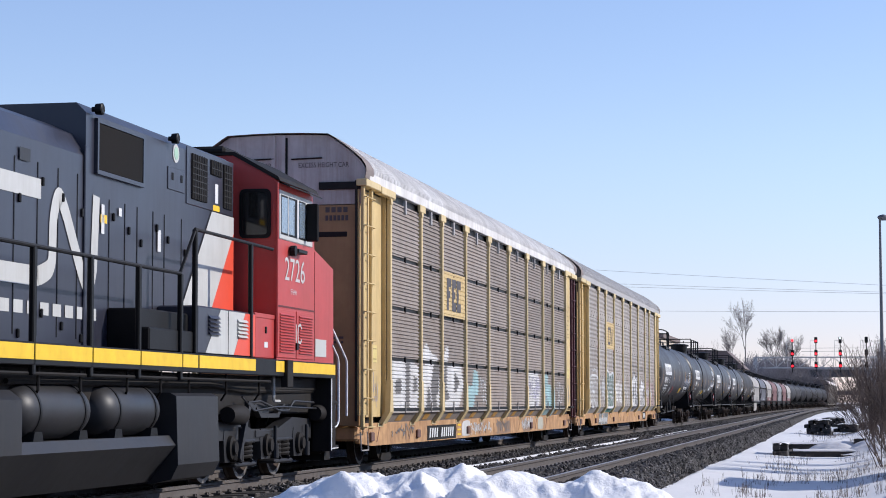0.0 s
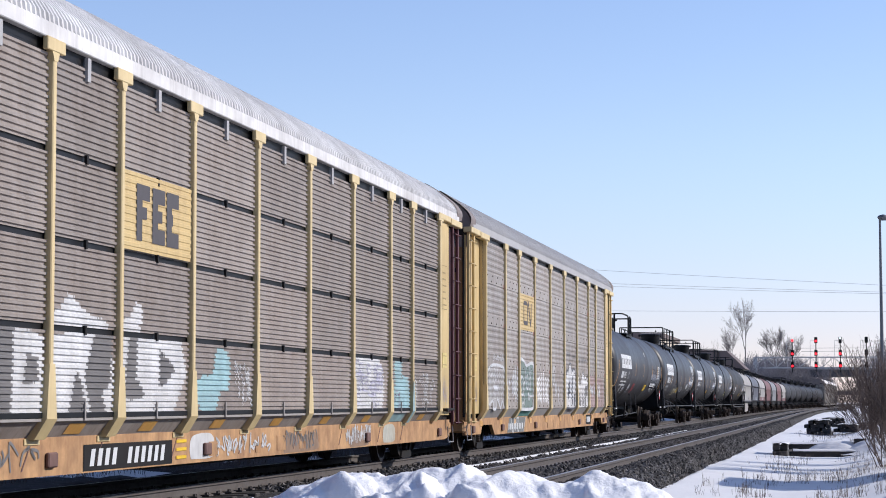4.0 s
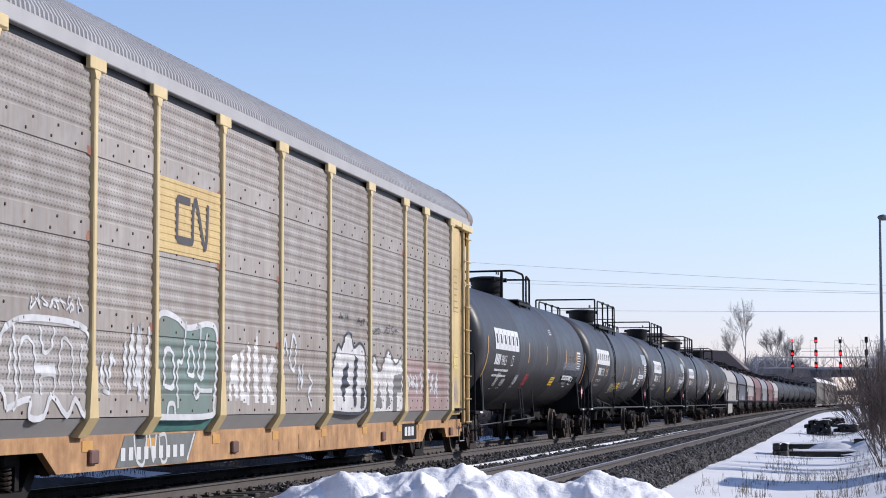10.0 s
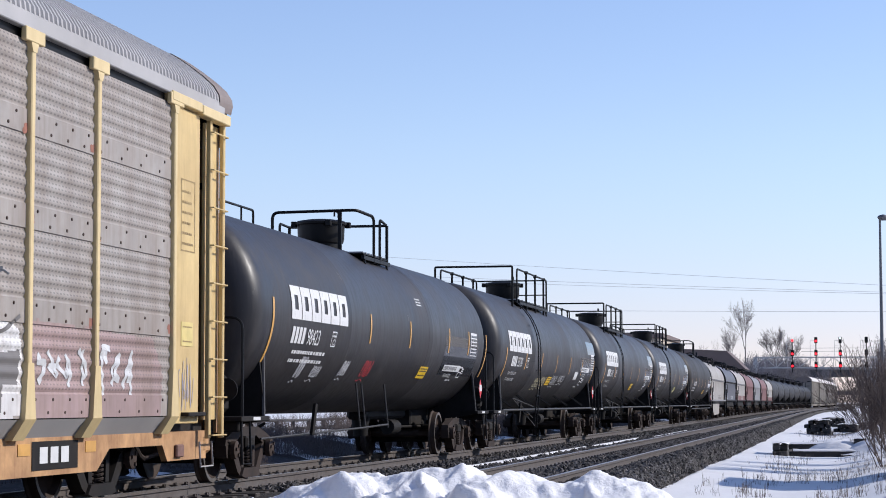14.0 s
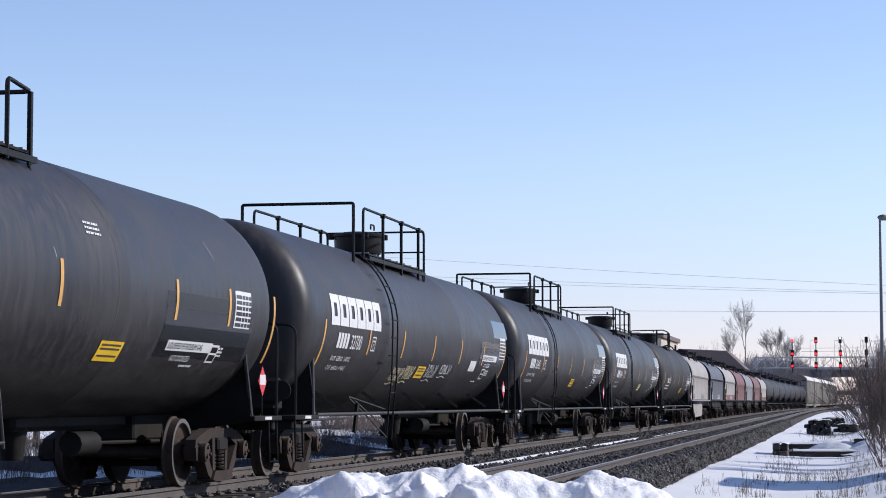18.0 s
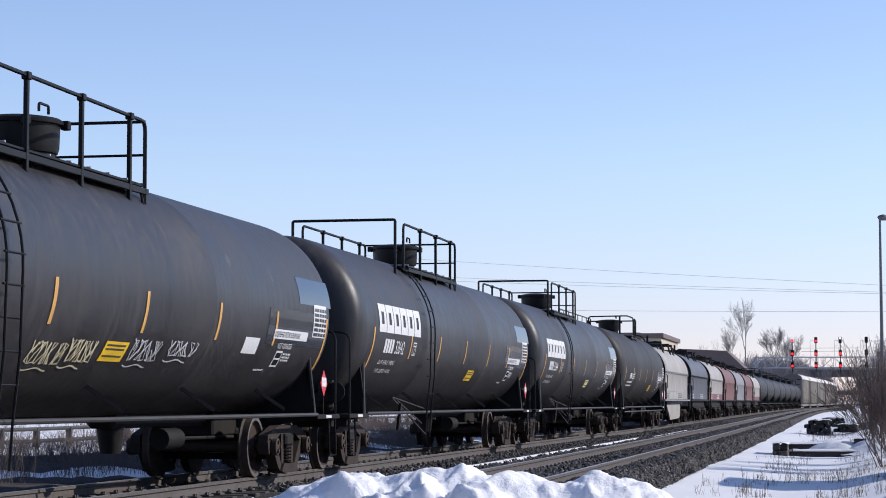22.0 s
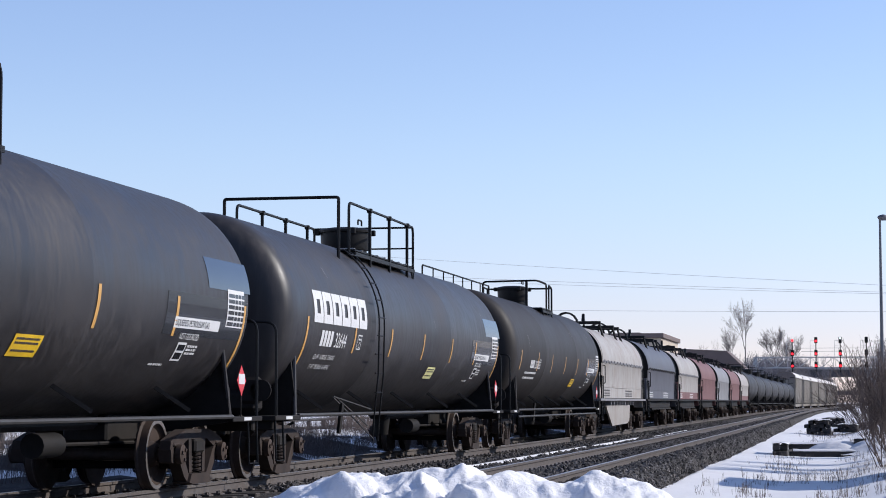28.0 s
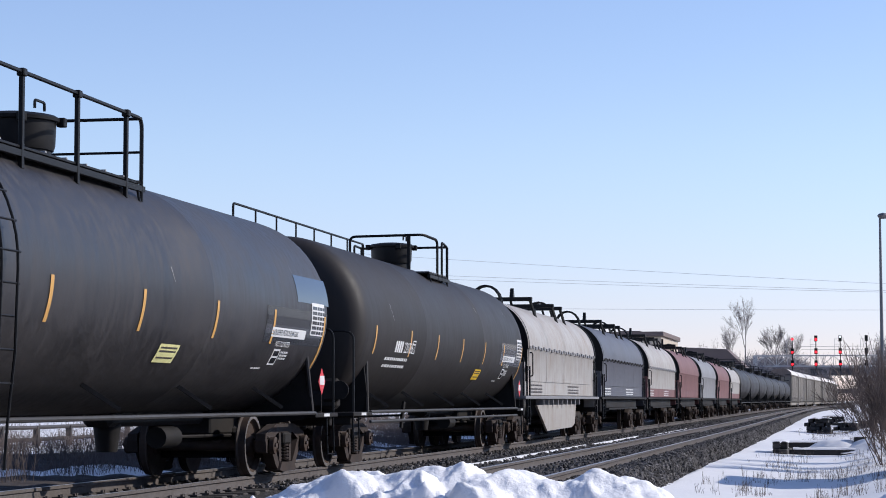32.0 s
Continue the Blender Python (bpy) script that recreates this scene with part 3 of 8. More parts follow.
def truck(parent, y, spins=True, black=False):
    b = part("truck", BOLSTER, None, parent, "three-piece freight truck", at=pose(0, y, 0))
    for s in (-1, 1):
        part("sideframe", BLACK_FRAME if black else SIDEFRAME, None, b, at=pose(s * 1.0, 0, 0))
        part("spring_nest", SPRING, None, b, "coil springs", at=pose(s * 1.0, 0, 0, 0, 0, 0 if s > 0 else 180))
    for a in (-0.89, 0.89):
        w = part("wheelset", WHEELSET, None, b, at=pose(0, a, WHEEL_R))
        if spins:
            wheelsets.append((w, WHEEL_R, 0, a, WHEEL_R))
    return b


def coupler(parent, y, s):
    m = Mesh().box(-0.09, 0.09, y - s * 0.9, y - s * 0.12, 0.74, 0.92, 0.02).box(-0.16, 0.16, y - s * 0.2, y + s * 0.06, 0.70, 0.96, 0.05)
    m.tube([(0.25, y - s * 0.75, 0.7), (0.28, y - s * 0.4, 0.42), (0.2, y, 0.36)], 0.03, 6)
    return part("coupler", m, TRUCK_STEEL, parent, "knuckle coupler with brake hose")
# ---------- diesel locomotive, coupled cab last ----------
HOOD_PAINT = surface("blue_black_hood_paint", (0.021, 0.0225, 0.039), 0.3, (0.045, 0.045, 0.05), 0.4, 2.5, streak=0.5, var=0.12, spec=0.6)
BADGE_GREEN = surface("pale_green_badge", (0.3, 0.45, 0.33), 0.5, None, 0, 6.0)
LOCO_RED = surface("locomotive_red", (0.46, 0.035, 0.03), 0.4, (0.25, 0.09, 0.07), 0.35, 2.5, streak=0.5, var=0.08)
LOCO_ORANGE = surface("stripe_red", (0.75, 0.07, 0.03), 0.4, (0.35, 0.1, 0.06), 0.3, 2.5, var=0.06)
LOCO_WHITE = surface("stripe_white", (0.5, 0.5, 0.48), 0.45, (0.34, 0.32, 0.29), 0.45, 2.5, streak=0.6, var=0.06)
GRILLE = surface("black_grille", (0.01, 0.009, 0.009), 0.8, (0.02, 0.018, 0.016), 0.5, 20.0, spec=0.1)
GRILLE_BAR = surface("dark_grille_bar", (0.03, 0.03, 0.034), 0.6, (0.02, 0.018, 0.016), 0.5, 12.0, spec=0.3)
TANK_GREY = surface("dusty_grey_tank", (0.018, 0.018, 0.021), 0.4, (0.042, 0.04, 0.039), 0.5, 3.0, streak=0.4, var=0.15, spec=0.35)
CHROME = surface("bright_handrail", (0.75, 0.75, 0.75), 0.35, None, 0, 8.0)
GLASS = bpy.data.materials.new("cab_glass")
GLASS.use_nodes = True
gp = GLASS.node_tree.nodes["Principled BSDF"]
gp.inputs["Base Color"].default_value = (0.35, 0.45, 0.55, 1)
gp.inputs["Roughness"].default_value, gp.inputs["Metallic"].default_value = 0.06, 0.0
gp.inputs["Transmission Weight"].default_value = 0.55

LOCO_SEAM = surface("dark_red_seam", (0.1, 0.012, 0.012), 0.6, None, 0, 6.0)
DARK_PANE = surface("dark_cab_pane", (0.012, 0.013, 0.012), 0.08, None, 0, 3.0)
loco = thing("locomotive", "black, white and red diesel locomotive with a yellow sill stripe", "locomotive")
L0 = 22.8                                   # the loco's middle along the line
Y = lambda s: s - L0
HX = 0.92                                   # half the hood's width
# long hood, low part with chamfered shoulders
low_cut = [(HX, 1.72), (HX, 3.98), (HX - 0.16, 4.24), (0.5, 4.36), (-0.5, 4.36), (-HX + 0.16, 4.24), (-HX, 3.98), (-HX, 1.72)]
hood = part("long_hood", Mesh().prism(low_cut, Y(12.6), Y(23.0), "y"), HOOD_PAINT, loco, "blue-black engine hood", smooth=0)
tall = part("tall_hood", Mesh().prism([(HX, 1.72), (HX, 4.50), (HX - 0.12, 4.62), (-HX + 0.12, 4.62), (-HX, 4.50), (-HX, 1.72)], Y(22.95), Y(28.85), "y"), HOOD_PAINT, loco, "blue-black raised hood section", smooth=0)
part("radiator_wing", Mesh().prism([(1.38, 4.12), (1.42, 4.62), (-1.42, 4.62), (-1.38, 4.12)], Y(12.6), Y(15.4), "y"), HOOD_PAINT, loco, "overhanging radiator housing", smooth=0)
for s in (-1, 1):
    # door seams, latches
    for k, ys in enumerate((19.3, 20.1, 20.85, 21.5, 22.1, 22.7, 23.75, 24.3, 24.75, 25.35, 25.8, 26.5)):
        h = hood if ys < 23 else tall
        top = 3.75 if ys < 23 else 3.55
        part("door_seam", Mesh().box(s * HX, s * (HX + 0.006), Y(ys) - 0.012, Y(ys) + 0.012, 1.85, top), BLACK, h, "", 0)
        for z in (2.05, top - 0.25):
            part("door_latch", Mesh().box(s * HX, s * (HX + 0.03), Y(ys) + 0.10, Y(ys) + 0.15, z - 0.12 * (k % 3), z + 0.1 - 0.12 * (k % 3), 0.01), BLACK, h, "", 0)
    for ys in (16.0, 16.8, 17.6, 18.4):
        part("door_seam", Mesh().box(s * HX, s * (HX + 0.006), Y(ys) - 0.012, Y(ys) + 0.012, 1.85, 3.75), BLACK, hood, "", 0)
    part("hood_joint", Mesh().box(s * HX, s * (HX + 0.03), Y(22.88), Y(22.98), 1.72, 4.1, 0.01), HOOD_PAINT, hood)
    # grilles
    for a, b, z0, z1 in ((23.28, 24.85, 3.86, 4.42), (26.87, 27.54, 3.86, 4.48), (27.72, 28.23, 4.28, 4.49), (28.31, 28.7, 3.86, 4.49)):
        g = part("grille", Mesh().box(s * HX, s * (HX + 0.035), Y(a), Y(b), z0, z1, 0.01), GRILLE, tall, "dark intake grille", 0)
        if a > 25:
            n = int((z1 - z0) / 0.085)
            for k in range(1, n):
                part("grille_bar", Mesh().box(s * (HX + 0.035), s * (HX + 0.042), Y(a), Y(b), z0 + k * 0.085, z0 + k * 0.085 + 0.012), GRILLE_BAR, g, "", 0)
            for k in range(1, max(2, int((b - a) / 0.1))):
                part("grille_bar", Mesh().box(s * (HX + 0.035), s * (HX + 0.043), Y(a) + 0.1 * k, Y(a) + 0.1 * k + 0.012, z0, z1), GRILLE_BAR, g, "", 0)
        else:
            part("grille_frame", Mesh().box(s * HX, s * (HX + 0.045), Y(a) - 0.05, Y(a), z0 - 0.05, z1 + 0.05).box(s * HX, s * (HX + 0.045), Y(b), Y(b) + 0.05, z0 - 0.05, z1 + 0.05).box(s * HX, s * (HX + 0.045), Y(a), Y(b), z0 - 0.05, z0).box(s * HX, s * (HX + 0.045), Y(a), Y(b), z1, z1 + 0.05), HOOD_PAINT, g, "", 0)
    for ys in (23.1, 25.9):
        lamp = part("marker_lamp", Mesh().turn([(0, 0.03), (0.04, 0.03), (0.05, 0.065), (0.13, 0.07), (0.14, 0.05), (0.13, 0.0)], "x", 18, (s * (HX + 0.0), Y(ys) + 0.05, 4.56)) if s > 0 else Mesh().turn([(0, 0.075), (-0.1, 0.075), (-0.11, 0.0)], "x", 18, (-HX, Y(ys) + 0.05, 4.56)), BLACK, tall, "round black marker lamp")
    badge = part("round_badge", Mesh().prism([(Y(26.24) + 0.13 * math.cos(radians(a)), 4.4 + 0.125 * math.sin(radians(a))) for a in range(0, 360, 20)], s * HX, s * (HX + 0.008)), LOCO_WHITE, tall, "round white badge with a green middle", 0)
    part("badge_middle", Mesh().prism([(Y(26.24) + 0.085 * math.cos(radians(a)), 4.4 + 0.085 * math.sin(radians(a))) for a in range(0, 360, 20)], s * (HX + 0.008), s * (HX + 0.012)), BADGE_GREEN, badge, "", 0)
    part("raised_panel", Mesh().box(s * HX, s * (HX + 0.014), Y(26.68), Y(28.82), 3.78, 4.56, 0.006), HOOD_PAINT, tall, "", 0)
    for a, b, z0, z1 in ((25.91, 26.6, 3.9, 4.2),):
        hatch = part("hatch", Mesh().box(s * HX, s * (HX + 0.012), Y(a), Y(b), z0, z1, 0.006), HOOD_PAINT, tall, "small hatch with two latches", 0)
        for u in (26.05, 26.42):
            part("hatch_latch", Mesh().box(s * (HX + 0.012), s * (HX + 0.022), Y(u), Y(u) + 0.07, 4.03, 4.13, 0.005), BLACK, hatch, "", 0)
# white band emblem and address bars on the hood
hp = lambda lift: (lambda u, v: (HX + lift, Y(u), v))
em = Mesh()
band = smooth_path
ribbon(em, hp(0.009), band([p[:2] for p in round_corner([(21.58, 3.46, 0), (19.9, 3.46, 0), (19.62, 3.2, 0), (19.62, 2.75, 0), (19.9, 2.5, 0), (21.55, 2.5, 0), (21.93, 2.62, 0), (21.95, 3.2, 0), (22.1, 3.48, 0), (22.3, 3.3, 0), (22.85, 2.6, 0), (23.05, 2.42, 0), (23.22, 2.62, 0), (23.3, 3.55, 0)], 0.14, 3)], 2), 0.22)
part("emblem", em, LOCO_WHITE, hood, "broad white band emblem", 0)
for k in range(10):
    part("address_bar", patch(Mesh(), hp(0.007), 19.75 + 0.37 * k, 20.0 + 0.37 * k, 2.08, 2.22, nv=1), LOCO_WHITE, hood, "white lettering bar", 0)
for u, v, w, h, mt in ((20.95, 3.72, 0.3, 0.14, TANK_GREY), (23.42, 3.25, 0.22, 0.1, SAFETY_YELLOW), (23.45, 3.12, 0.1, 0.35, LETTER), (24.05, 3.38, 0.1, 0.1, LETTER), (25.5, 3.05, 0.12, 0.28, LETTER), (27.94, 3.9, 0.14, 0.27, LETTER), (27.85, 3.79, 0.3, 0.08, SAFETY_YELLOW)):
    part("notice_plate", patch(Mesh(), hp(0.017), u, u + w, v, v + h, nv=1), mt, tall, "small notice", 0)
# slanted white and red stripes
for pts, mt, x in (([(26.42, 2.3), (27.7, 2.3), (28.84, 3.54), (28.84, 3.77), (27.8, 3.77)], LOCO_WHITE, 0.016), ([(27.7, 2.3), (28.84, 2.3), (28.84, 3.54)], LOCO_ORANGE, 0.016)):
    part("stripe", Mesh().add([(HX + x, Y(a), b) for a, b in pts], [tuple(range(len(pts)))]), mt, tall, "slanted paint stripe", 0)

# frame, sill stripe, walkway
part("frame", Mesh().box(-1.25, 1.25, Y(12.0), Y(32.9), 1.3, 1.5, 0.02).box(-1.2, 1.2, Y(12.0), Y(32.8), 0.95, 1.32, 0.02), DARK_STEEL, loco, "black main frame", smooth=0)
for s in (-1, 1):
    sill = part("sill", Mesh().box(s * 1.44, s * 1.5, Y(12.0), Y(32.6), 1.5, 1.74, 0.01), BLACK, loco, "", 0)
    for a, b in ((12.2, 20.02), (20.06, 21.68), (21.72, 23.25), (23.29, 24.8), (24.84, 25.44), (25.5, 28.05), (29.1, 29.55), (29.85, 32.6)):
        part("sill_stripe", Mesh().box(s * 1.5, s * 1.508, Y(a), Y(b), 1.56, 1.72), SAFETY_YELLOW, sill, "yellow reflective stripe", 0)
part("walkway", Mesh().box(-1.46, 1.46, Y(12.2), Y(28.9), 1.68, 1.73), BLACK, loco, "", 0)
# battery box and equipment lockers beside the cab
for s in (-1, 1):
    bx = part("battery_box", Mesh().box(s * 0.92, s * 1.47, Y(25.53), Y(28.14), 1.74, 2.36, 0.02), HOOD_PAINT, loco, "locker with louvres and slanted stripes", 0)
    part("stripe", Mesh().add([(s * 1.474, Y(25.85), 1.76), (s * 1.474, Y(27.1), 1.76), (s * 1.474, Y(27.64), 2.34), (s * 1.474, Y(26.5), 2.34)], [(0, 1, 2, 3)]), LOCO_WHITE, bx, "slanted white stripe", 0)
    part("stripe", Mesh().add([(s * 1.476, Y(27.1), 1.76), (s * 1.476, Y(28.12), 1.76), (s * 1.476, Y(28.12), 2.34), (s * 1.476, Y(27.64), 2.34)], [(0, 1, 2, 3)]), LOCO_ORANGE, bx, "slanted red stripe", 0)
    lid = part("red_locker", Mesh().box(s * 0.92, s * 1.45, Y(28.2), Y(29.2), 1.74, 2.33, 0.02).box(s * 1.0, s * 1.46, Y(28.17), Y(29.22), 2.31, 2.38, 0.01), LOCO_RED, loco, "red locker behind the cab", 0)
    part("latch", Mesh().box(s * 1.45, s * 1.47, Y(28.7), Y(28.76), 2.1, 2.2, 0.01), BLACK, lid, "", 0)
    part("notice_plate", Mesh().box(s * 1.45, s * 1.454, Y(28.66), Y(28.84), 1.9, 1.98), LETTER, lid, "small white notice", 0)
    part("seam", Mesh().box(s * 1.47, s * 1.479, Y(26.83), Y(26.845), 1.76, 2.34), BLACK, bx, "", 0)
    for u in (25.97, 27.25):
        for k in range(5):
            part("louvre", Mesh().prism([(s * 1.475, 2.0 + 0.052 * k), (s * 1.51, 2.0 + 0.052 * k), (s * 1.475, 2.04 + 0.052 * k)], Y(u), Y(u) + 0.45, "y"), HOOD_PAINT if u < 27 else LOCO_WHITE, bx, "", 0)
    part("step_box", Mesh().box(s * 0.92, s * 1.35, Y(23.7), Y(25.5), 1.74, 2.25, 0.02).box(s * 1.0, s * 1.46, Y(23.7), Y(25.55), 1.74, 2.02, 0.02), BLACK, loco, "black steps up to the cab walkway", 0)

# cab
cab_cut = [(29.2, 1.74), (29.2, 4.3), (31.22, 4.3), (31.36, 3.48), (32.55, 3.25), (32.58, 1.74)]
cab = part("cab", Mesh().prism([(Y(a), b) for a, b in cab_cut], -1.48, 1.48), LOCO_RED, loco, "red wide-nosed cab", smooth=0)
part("cab_crown", Mesh().prism([(-1.48, 4.29), (1.48, 4.29), (1.45, 4.36), (0.82, 4.72), (-0.82, 4.72), (-1.45, 4.36)], Y(29.2), Y(31.15), "y"), LOCO_RED, cab, "sloping upper cab", 0)
part("cab_roof", Mesh().prism([(1.54, 4.33), (1.5, 4.4), (0.84, 4.77), (-0.84, 4.77), (-1.5, 4.4), (-1.54, 4.33), (-1.45, 4.37), (-0.8, 4.725), (0.8, 4.725), (1.45, 4.37)], Y(29.17), Y(31.4), "y").box(-0.7, 0.7, Y(29.15), Y(30.0), 4.74, 4.86, 0.04), DARK_STEEL, cab, "dark cab roof with rain gutter", 0)
for sx in (-1, 1):
    seal = part("rear_window", Mesh().prism([(sx * a, b) for a, b in [p[:2] for p in round_corner([(1.14, 3.5, 0), (1.39, 3.5, 0), (1.39, 4.22, 0), (0.92, 4.22, 0), (0.92, 3.5, 0), (1.14, 3.5, 0)], 0.09, 4)][:-1]], Y(29.17), Y(29.205), "y"), BLACK, cab, "rounded rear cab window", 0)
    part("pane", Mesh().prism([(sx * a, b) for a, b in [p[:2] for p in round_corner([(1.14, 3.55, 0), (1.35, 3.55, 0), (1.35, 4.17, 0), (0.96, 4.17, 0), (0.96, 3.55, 0), (1.14, 3.55, 0)], 0.07, 4)][:-1]], Y(29.163), Y(29.17), "y"), DARK_PANE, seal, "dark pane", 0)
    part("corner_bead", Mesh().tube([(sx * 1.485, Y(29.2), 1.76), (sx * 1.485, Y(29.2), 4.32)], 0.02, 6), LOCO_RED, cab)
for s in (-1, 1):
    fr = part("side_window", Mesh().box(s * 1.47, s * 1.497, Y(29.3), Y(31.18), 3.5, 4.22, 0.015), LOCO_WHITE, cab, "side windows in a bright riveted frame", 0)
    part("opening", Mesh().box(s * 1.497, s * 1.5, Y(29.36), Y(30.74), 3.57, 4.15), BLACK, fr, "", 0)
    for a, b in ((29.37, 29.7), (29.75, 30.1), (30.36, 30.68)):
        part("pane", Mesh().box(s * 1.5, s * 1.505, Y(a), Y(b), 3.6, 4.12), GLASS, fr, "reflecting pane", 0)
    part("pane", Mesh().box(s * 1.497, s * 1.503, Y(30.86), Y(31.12), 3.58, 4.14), GLASS, fr, "", 0)
    part("window_frame", Mesh().box(s * 1.5, s * 1.512, Y(30.22), Y(30.3), 3.57, 4.15), LETTER, fr, "bright sliding sash", 0)
    part("window_frame", Mesh().box(s * 1.5, s * 1.51, Y(29.71), Y(29.74), 3.57, 4.15), LOCO_WHITE, fr, "", 0)
    part("mirror", Mesh().box(s * 1.5, s * 1.7, Y(30.74), Y(30.79), 3.56, 4.14, 0.02), BLACK, fr, "black wing mirror", 0)
    part("sunshade", Mesh().prism([(s * 1.48, 4.34), (s * 1.64, 4.27), (s * 1.64, 4.255), (s * 1.48, 4.32)], Y(29.32), Y(31.22), "y"), DARK_STEEL, cab, "thin dark sunshade", 0)
    part("arm_rest", Mesh().box(s * 1.48, s * 1.6, Y(30.0), Y(30.5), 3.34, 3.4, 0.01).tube([(s * 1.5, Y(29.9), 3.36), (s * 1.58, Y(29.9), 3.36)], 0.08, 12), BLACK, cab, "", 0)
    part("nose_seam", Mesh().box(s * 1.48, s * 1.487, Y(29.2), Y(31.36), 2.51, 2.535).box(s * 1.48, s * 1.485, Y(31.36), Y(31.372), 1.76, 3.45), LOCO_SEAM, cab, "", 0)
    for u in (29.2, 30.27):
        d = part("louvre_door", Mesh().box(s * 1.48, s * 1.495, Y(u), Y(u) + 1.02, 1.77, 2.48, 0.01), LOCO_RED, cab, "louvred locker door", 0)
        for k in range(14):
            z = 1.85 + k * 0.042
            part("louvre", Mesh().prism([(s * 1.495, z), (s * 1.52, z), (s * 1.495, z + 0.026)], Y(u) + 0.12, Y(u) + 0.9, "y"), LOCO_RED, d, "", 0)
    part("latch", Mesh().box(s * 1.49, s * 1.52, Y(30.2), Y(30.3), 1.9, 2.0), BLACK, cab, "", 0)
    part("jack_pad", Mesh().box(s * 1.45, s * 1.56, Y(29.55), Y(29.85), 1.34, 1.74, 0.01), DARK_STEEL, loco, "grey jacking pad", 0)
    part("white_notice", Mesh().box(s * 1.482, s * 1.49, Y(31.4), Y(32.08), 1.83, 2.1), LOCO_WHITE, cab, "pale notice plates", 0)
v, f = words("2726", 0.35, 1.22)
part("road_number", Mesh().add([(1.487, Y(29.6) + a, b + 2.92) for a, b in v], f), LOCO_WHITE, cab, "white road number", 0)
v, f = words("EF-644h", 0.085, 0.9)
part("class_mark", Mesh().add([(1.487, Y(29.95) + a, b + 2.72) for a, b in v], f), LOCO_WHITE, cab, "small white class letters", 0)
m = Mesh()
ribbon(m, lambda a, b: (1.525, Y(a), b), [(30.13, 2.0), (30.13, 2.28)], 0.04)
ribbon(m, lambda a, b: (1.525, Y(a), b), [(30.44, 2.06), (30.38, 2.01), (30.26, 2.02), (30.23, 2.14), (30.26, 2.26), (30.38, 2.28), (30.44, 2.22)], 0.04)
part("company_mark", m, LOCO_WHITE, cab, "white painted mark", 0)
# pilot and front steps
part("pilot", Mesh().box(-1.48, 1.48, Y(32.5), Y(32.75), 0.35, 1.55, 0.02).prism([(Y(32.7), 0.2), (Y(33.1), 0.2), (Y(32.75), 0.9)], -1.3, 1.3), DARK_STEEL, loco, "black pilot plate", 0)
for s in (-1, 1):
    st = part("front_steps", Mesh().box(s * 1.2, s * 1.5, Y(32.35), Y(32.42), 0.35, 1.5), DARK_STEEL, loco, "front boarding steps", 0)
    for z in (0.4, 0.75, 1.1):
        part("tread", Mesh().box(s * 1.2, s * 1.5, Y(32.42), Y(32.85), z, z + 0.04), DARK_STEEL, st, "", 0)
    part("step_edge", Mesh().box(s * 1.46, s * 1.505, Y(32.36), Y(32.41), 0.36, 1.5).box(s * 1.2, s * 1.5, Y(32.44), Y(32.86), 0.385, 0.4), CHROME, st, "pale step edge", 0)
    part("hand_rail", Mesh().tube(round_corner([(s * 1.48, Y(32.5), 2.03), (s * 1.49, Y(32.87), 1.83), (s * 1.5, Y(32.85), 0.78), (s * 1.48, Y(32.66), 0.72)], 0.1), 0.02, 8), CHROME, st, "bright curved handrail")
    part("hand_rail", Mesh().tube(round_corner([(s * 1.47, Y(32.55), 2.29), (s * 1.49, Y(33.45), 1.8), (s * 1.49, Y(33.45), 0.9)], 0.1), 0.02, 8), CHROME, st, "bright curved handrail")
    # walkway handrails
    rail_pts = [(s * 1.47, Y(12.4), 2.72), (s * 1.47, Y(24.8), 2.72), (s * 1.47, Y(25.4), 3.32), (s * 1.47, Y(29.0), 3.32)]
    hr = part("walkway_rail", Mesh().tube(rail_pts, 0.024, 8), BLACK, loco, "black walkway handrail")
    for ys, zt in ((12.4, 2.72), (14.0, 2.72), (15.6, 2.72), (17.1, 2.72), (18.55, 2.72), (20.06, 2.72), (21.7, 2.72), (23.27, 2.72), (24.82, 2.72), (25.4, 3.32), (27.9, 3.32)):
        part("stanchion", Mesh().box(s * 1.44, s * 1.5, Y(ys) - 0.04, Y(ys) + 0.04, 1.4 if zt < 3 else 1.74, zt, 0.012), BLACK, hr, "", 0)
# fuel tank with air reservoirs
part("fuel_tank", Mesh().prism([(1.42, 1.24), (1.5, 1.2), (1.53, 0.36), (1.44, 0.18), (1.2, 0.13), (-1.2, 0.13), (-1.44, 0.18), (-1.53, 0.36), (-1.5, 1.2), (-1.42, 1.24)], Y(24.6), Y(26.3), "y").prism([(1.42, 0.72), (1.5, 0.6), (1.15, 0.15), (-1.15, 0.15), (-1.5, 0.6), (-1.42, 0.72)], Y(17.0), Y(24.6), "y").prism([(1.36, 1.25), (1.5, 1.15), (1.5, 0.6), (0.6, 0.5), (0.6, 1.25)], Y(17.0), Y(19.75), "y"), TANK_GREY, loco, "dusty dark grey fuel tank", smooth=0)
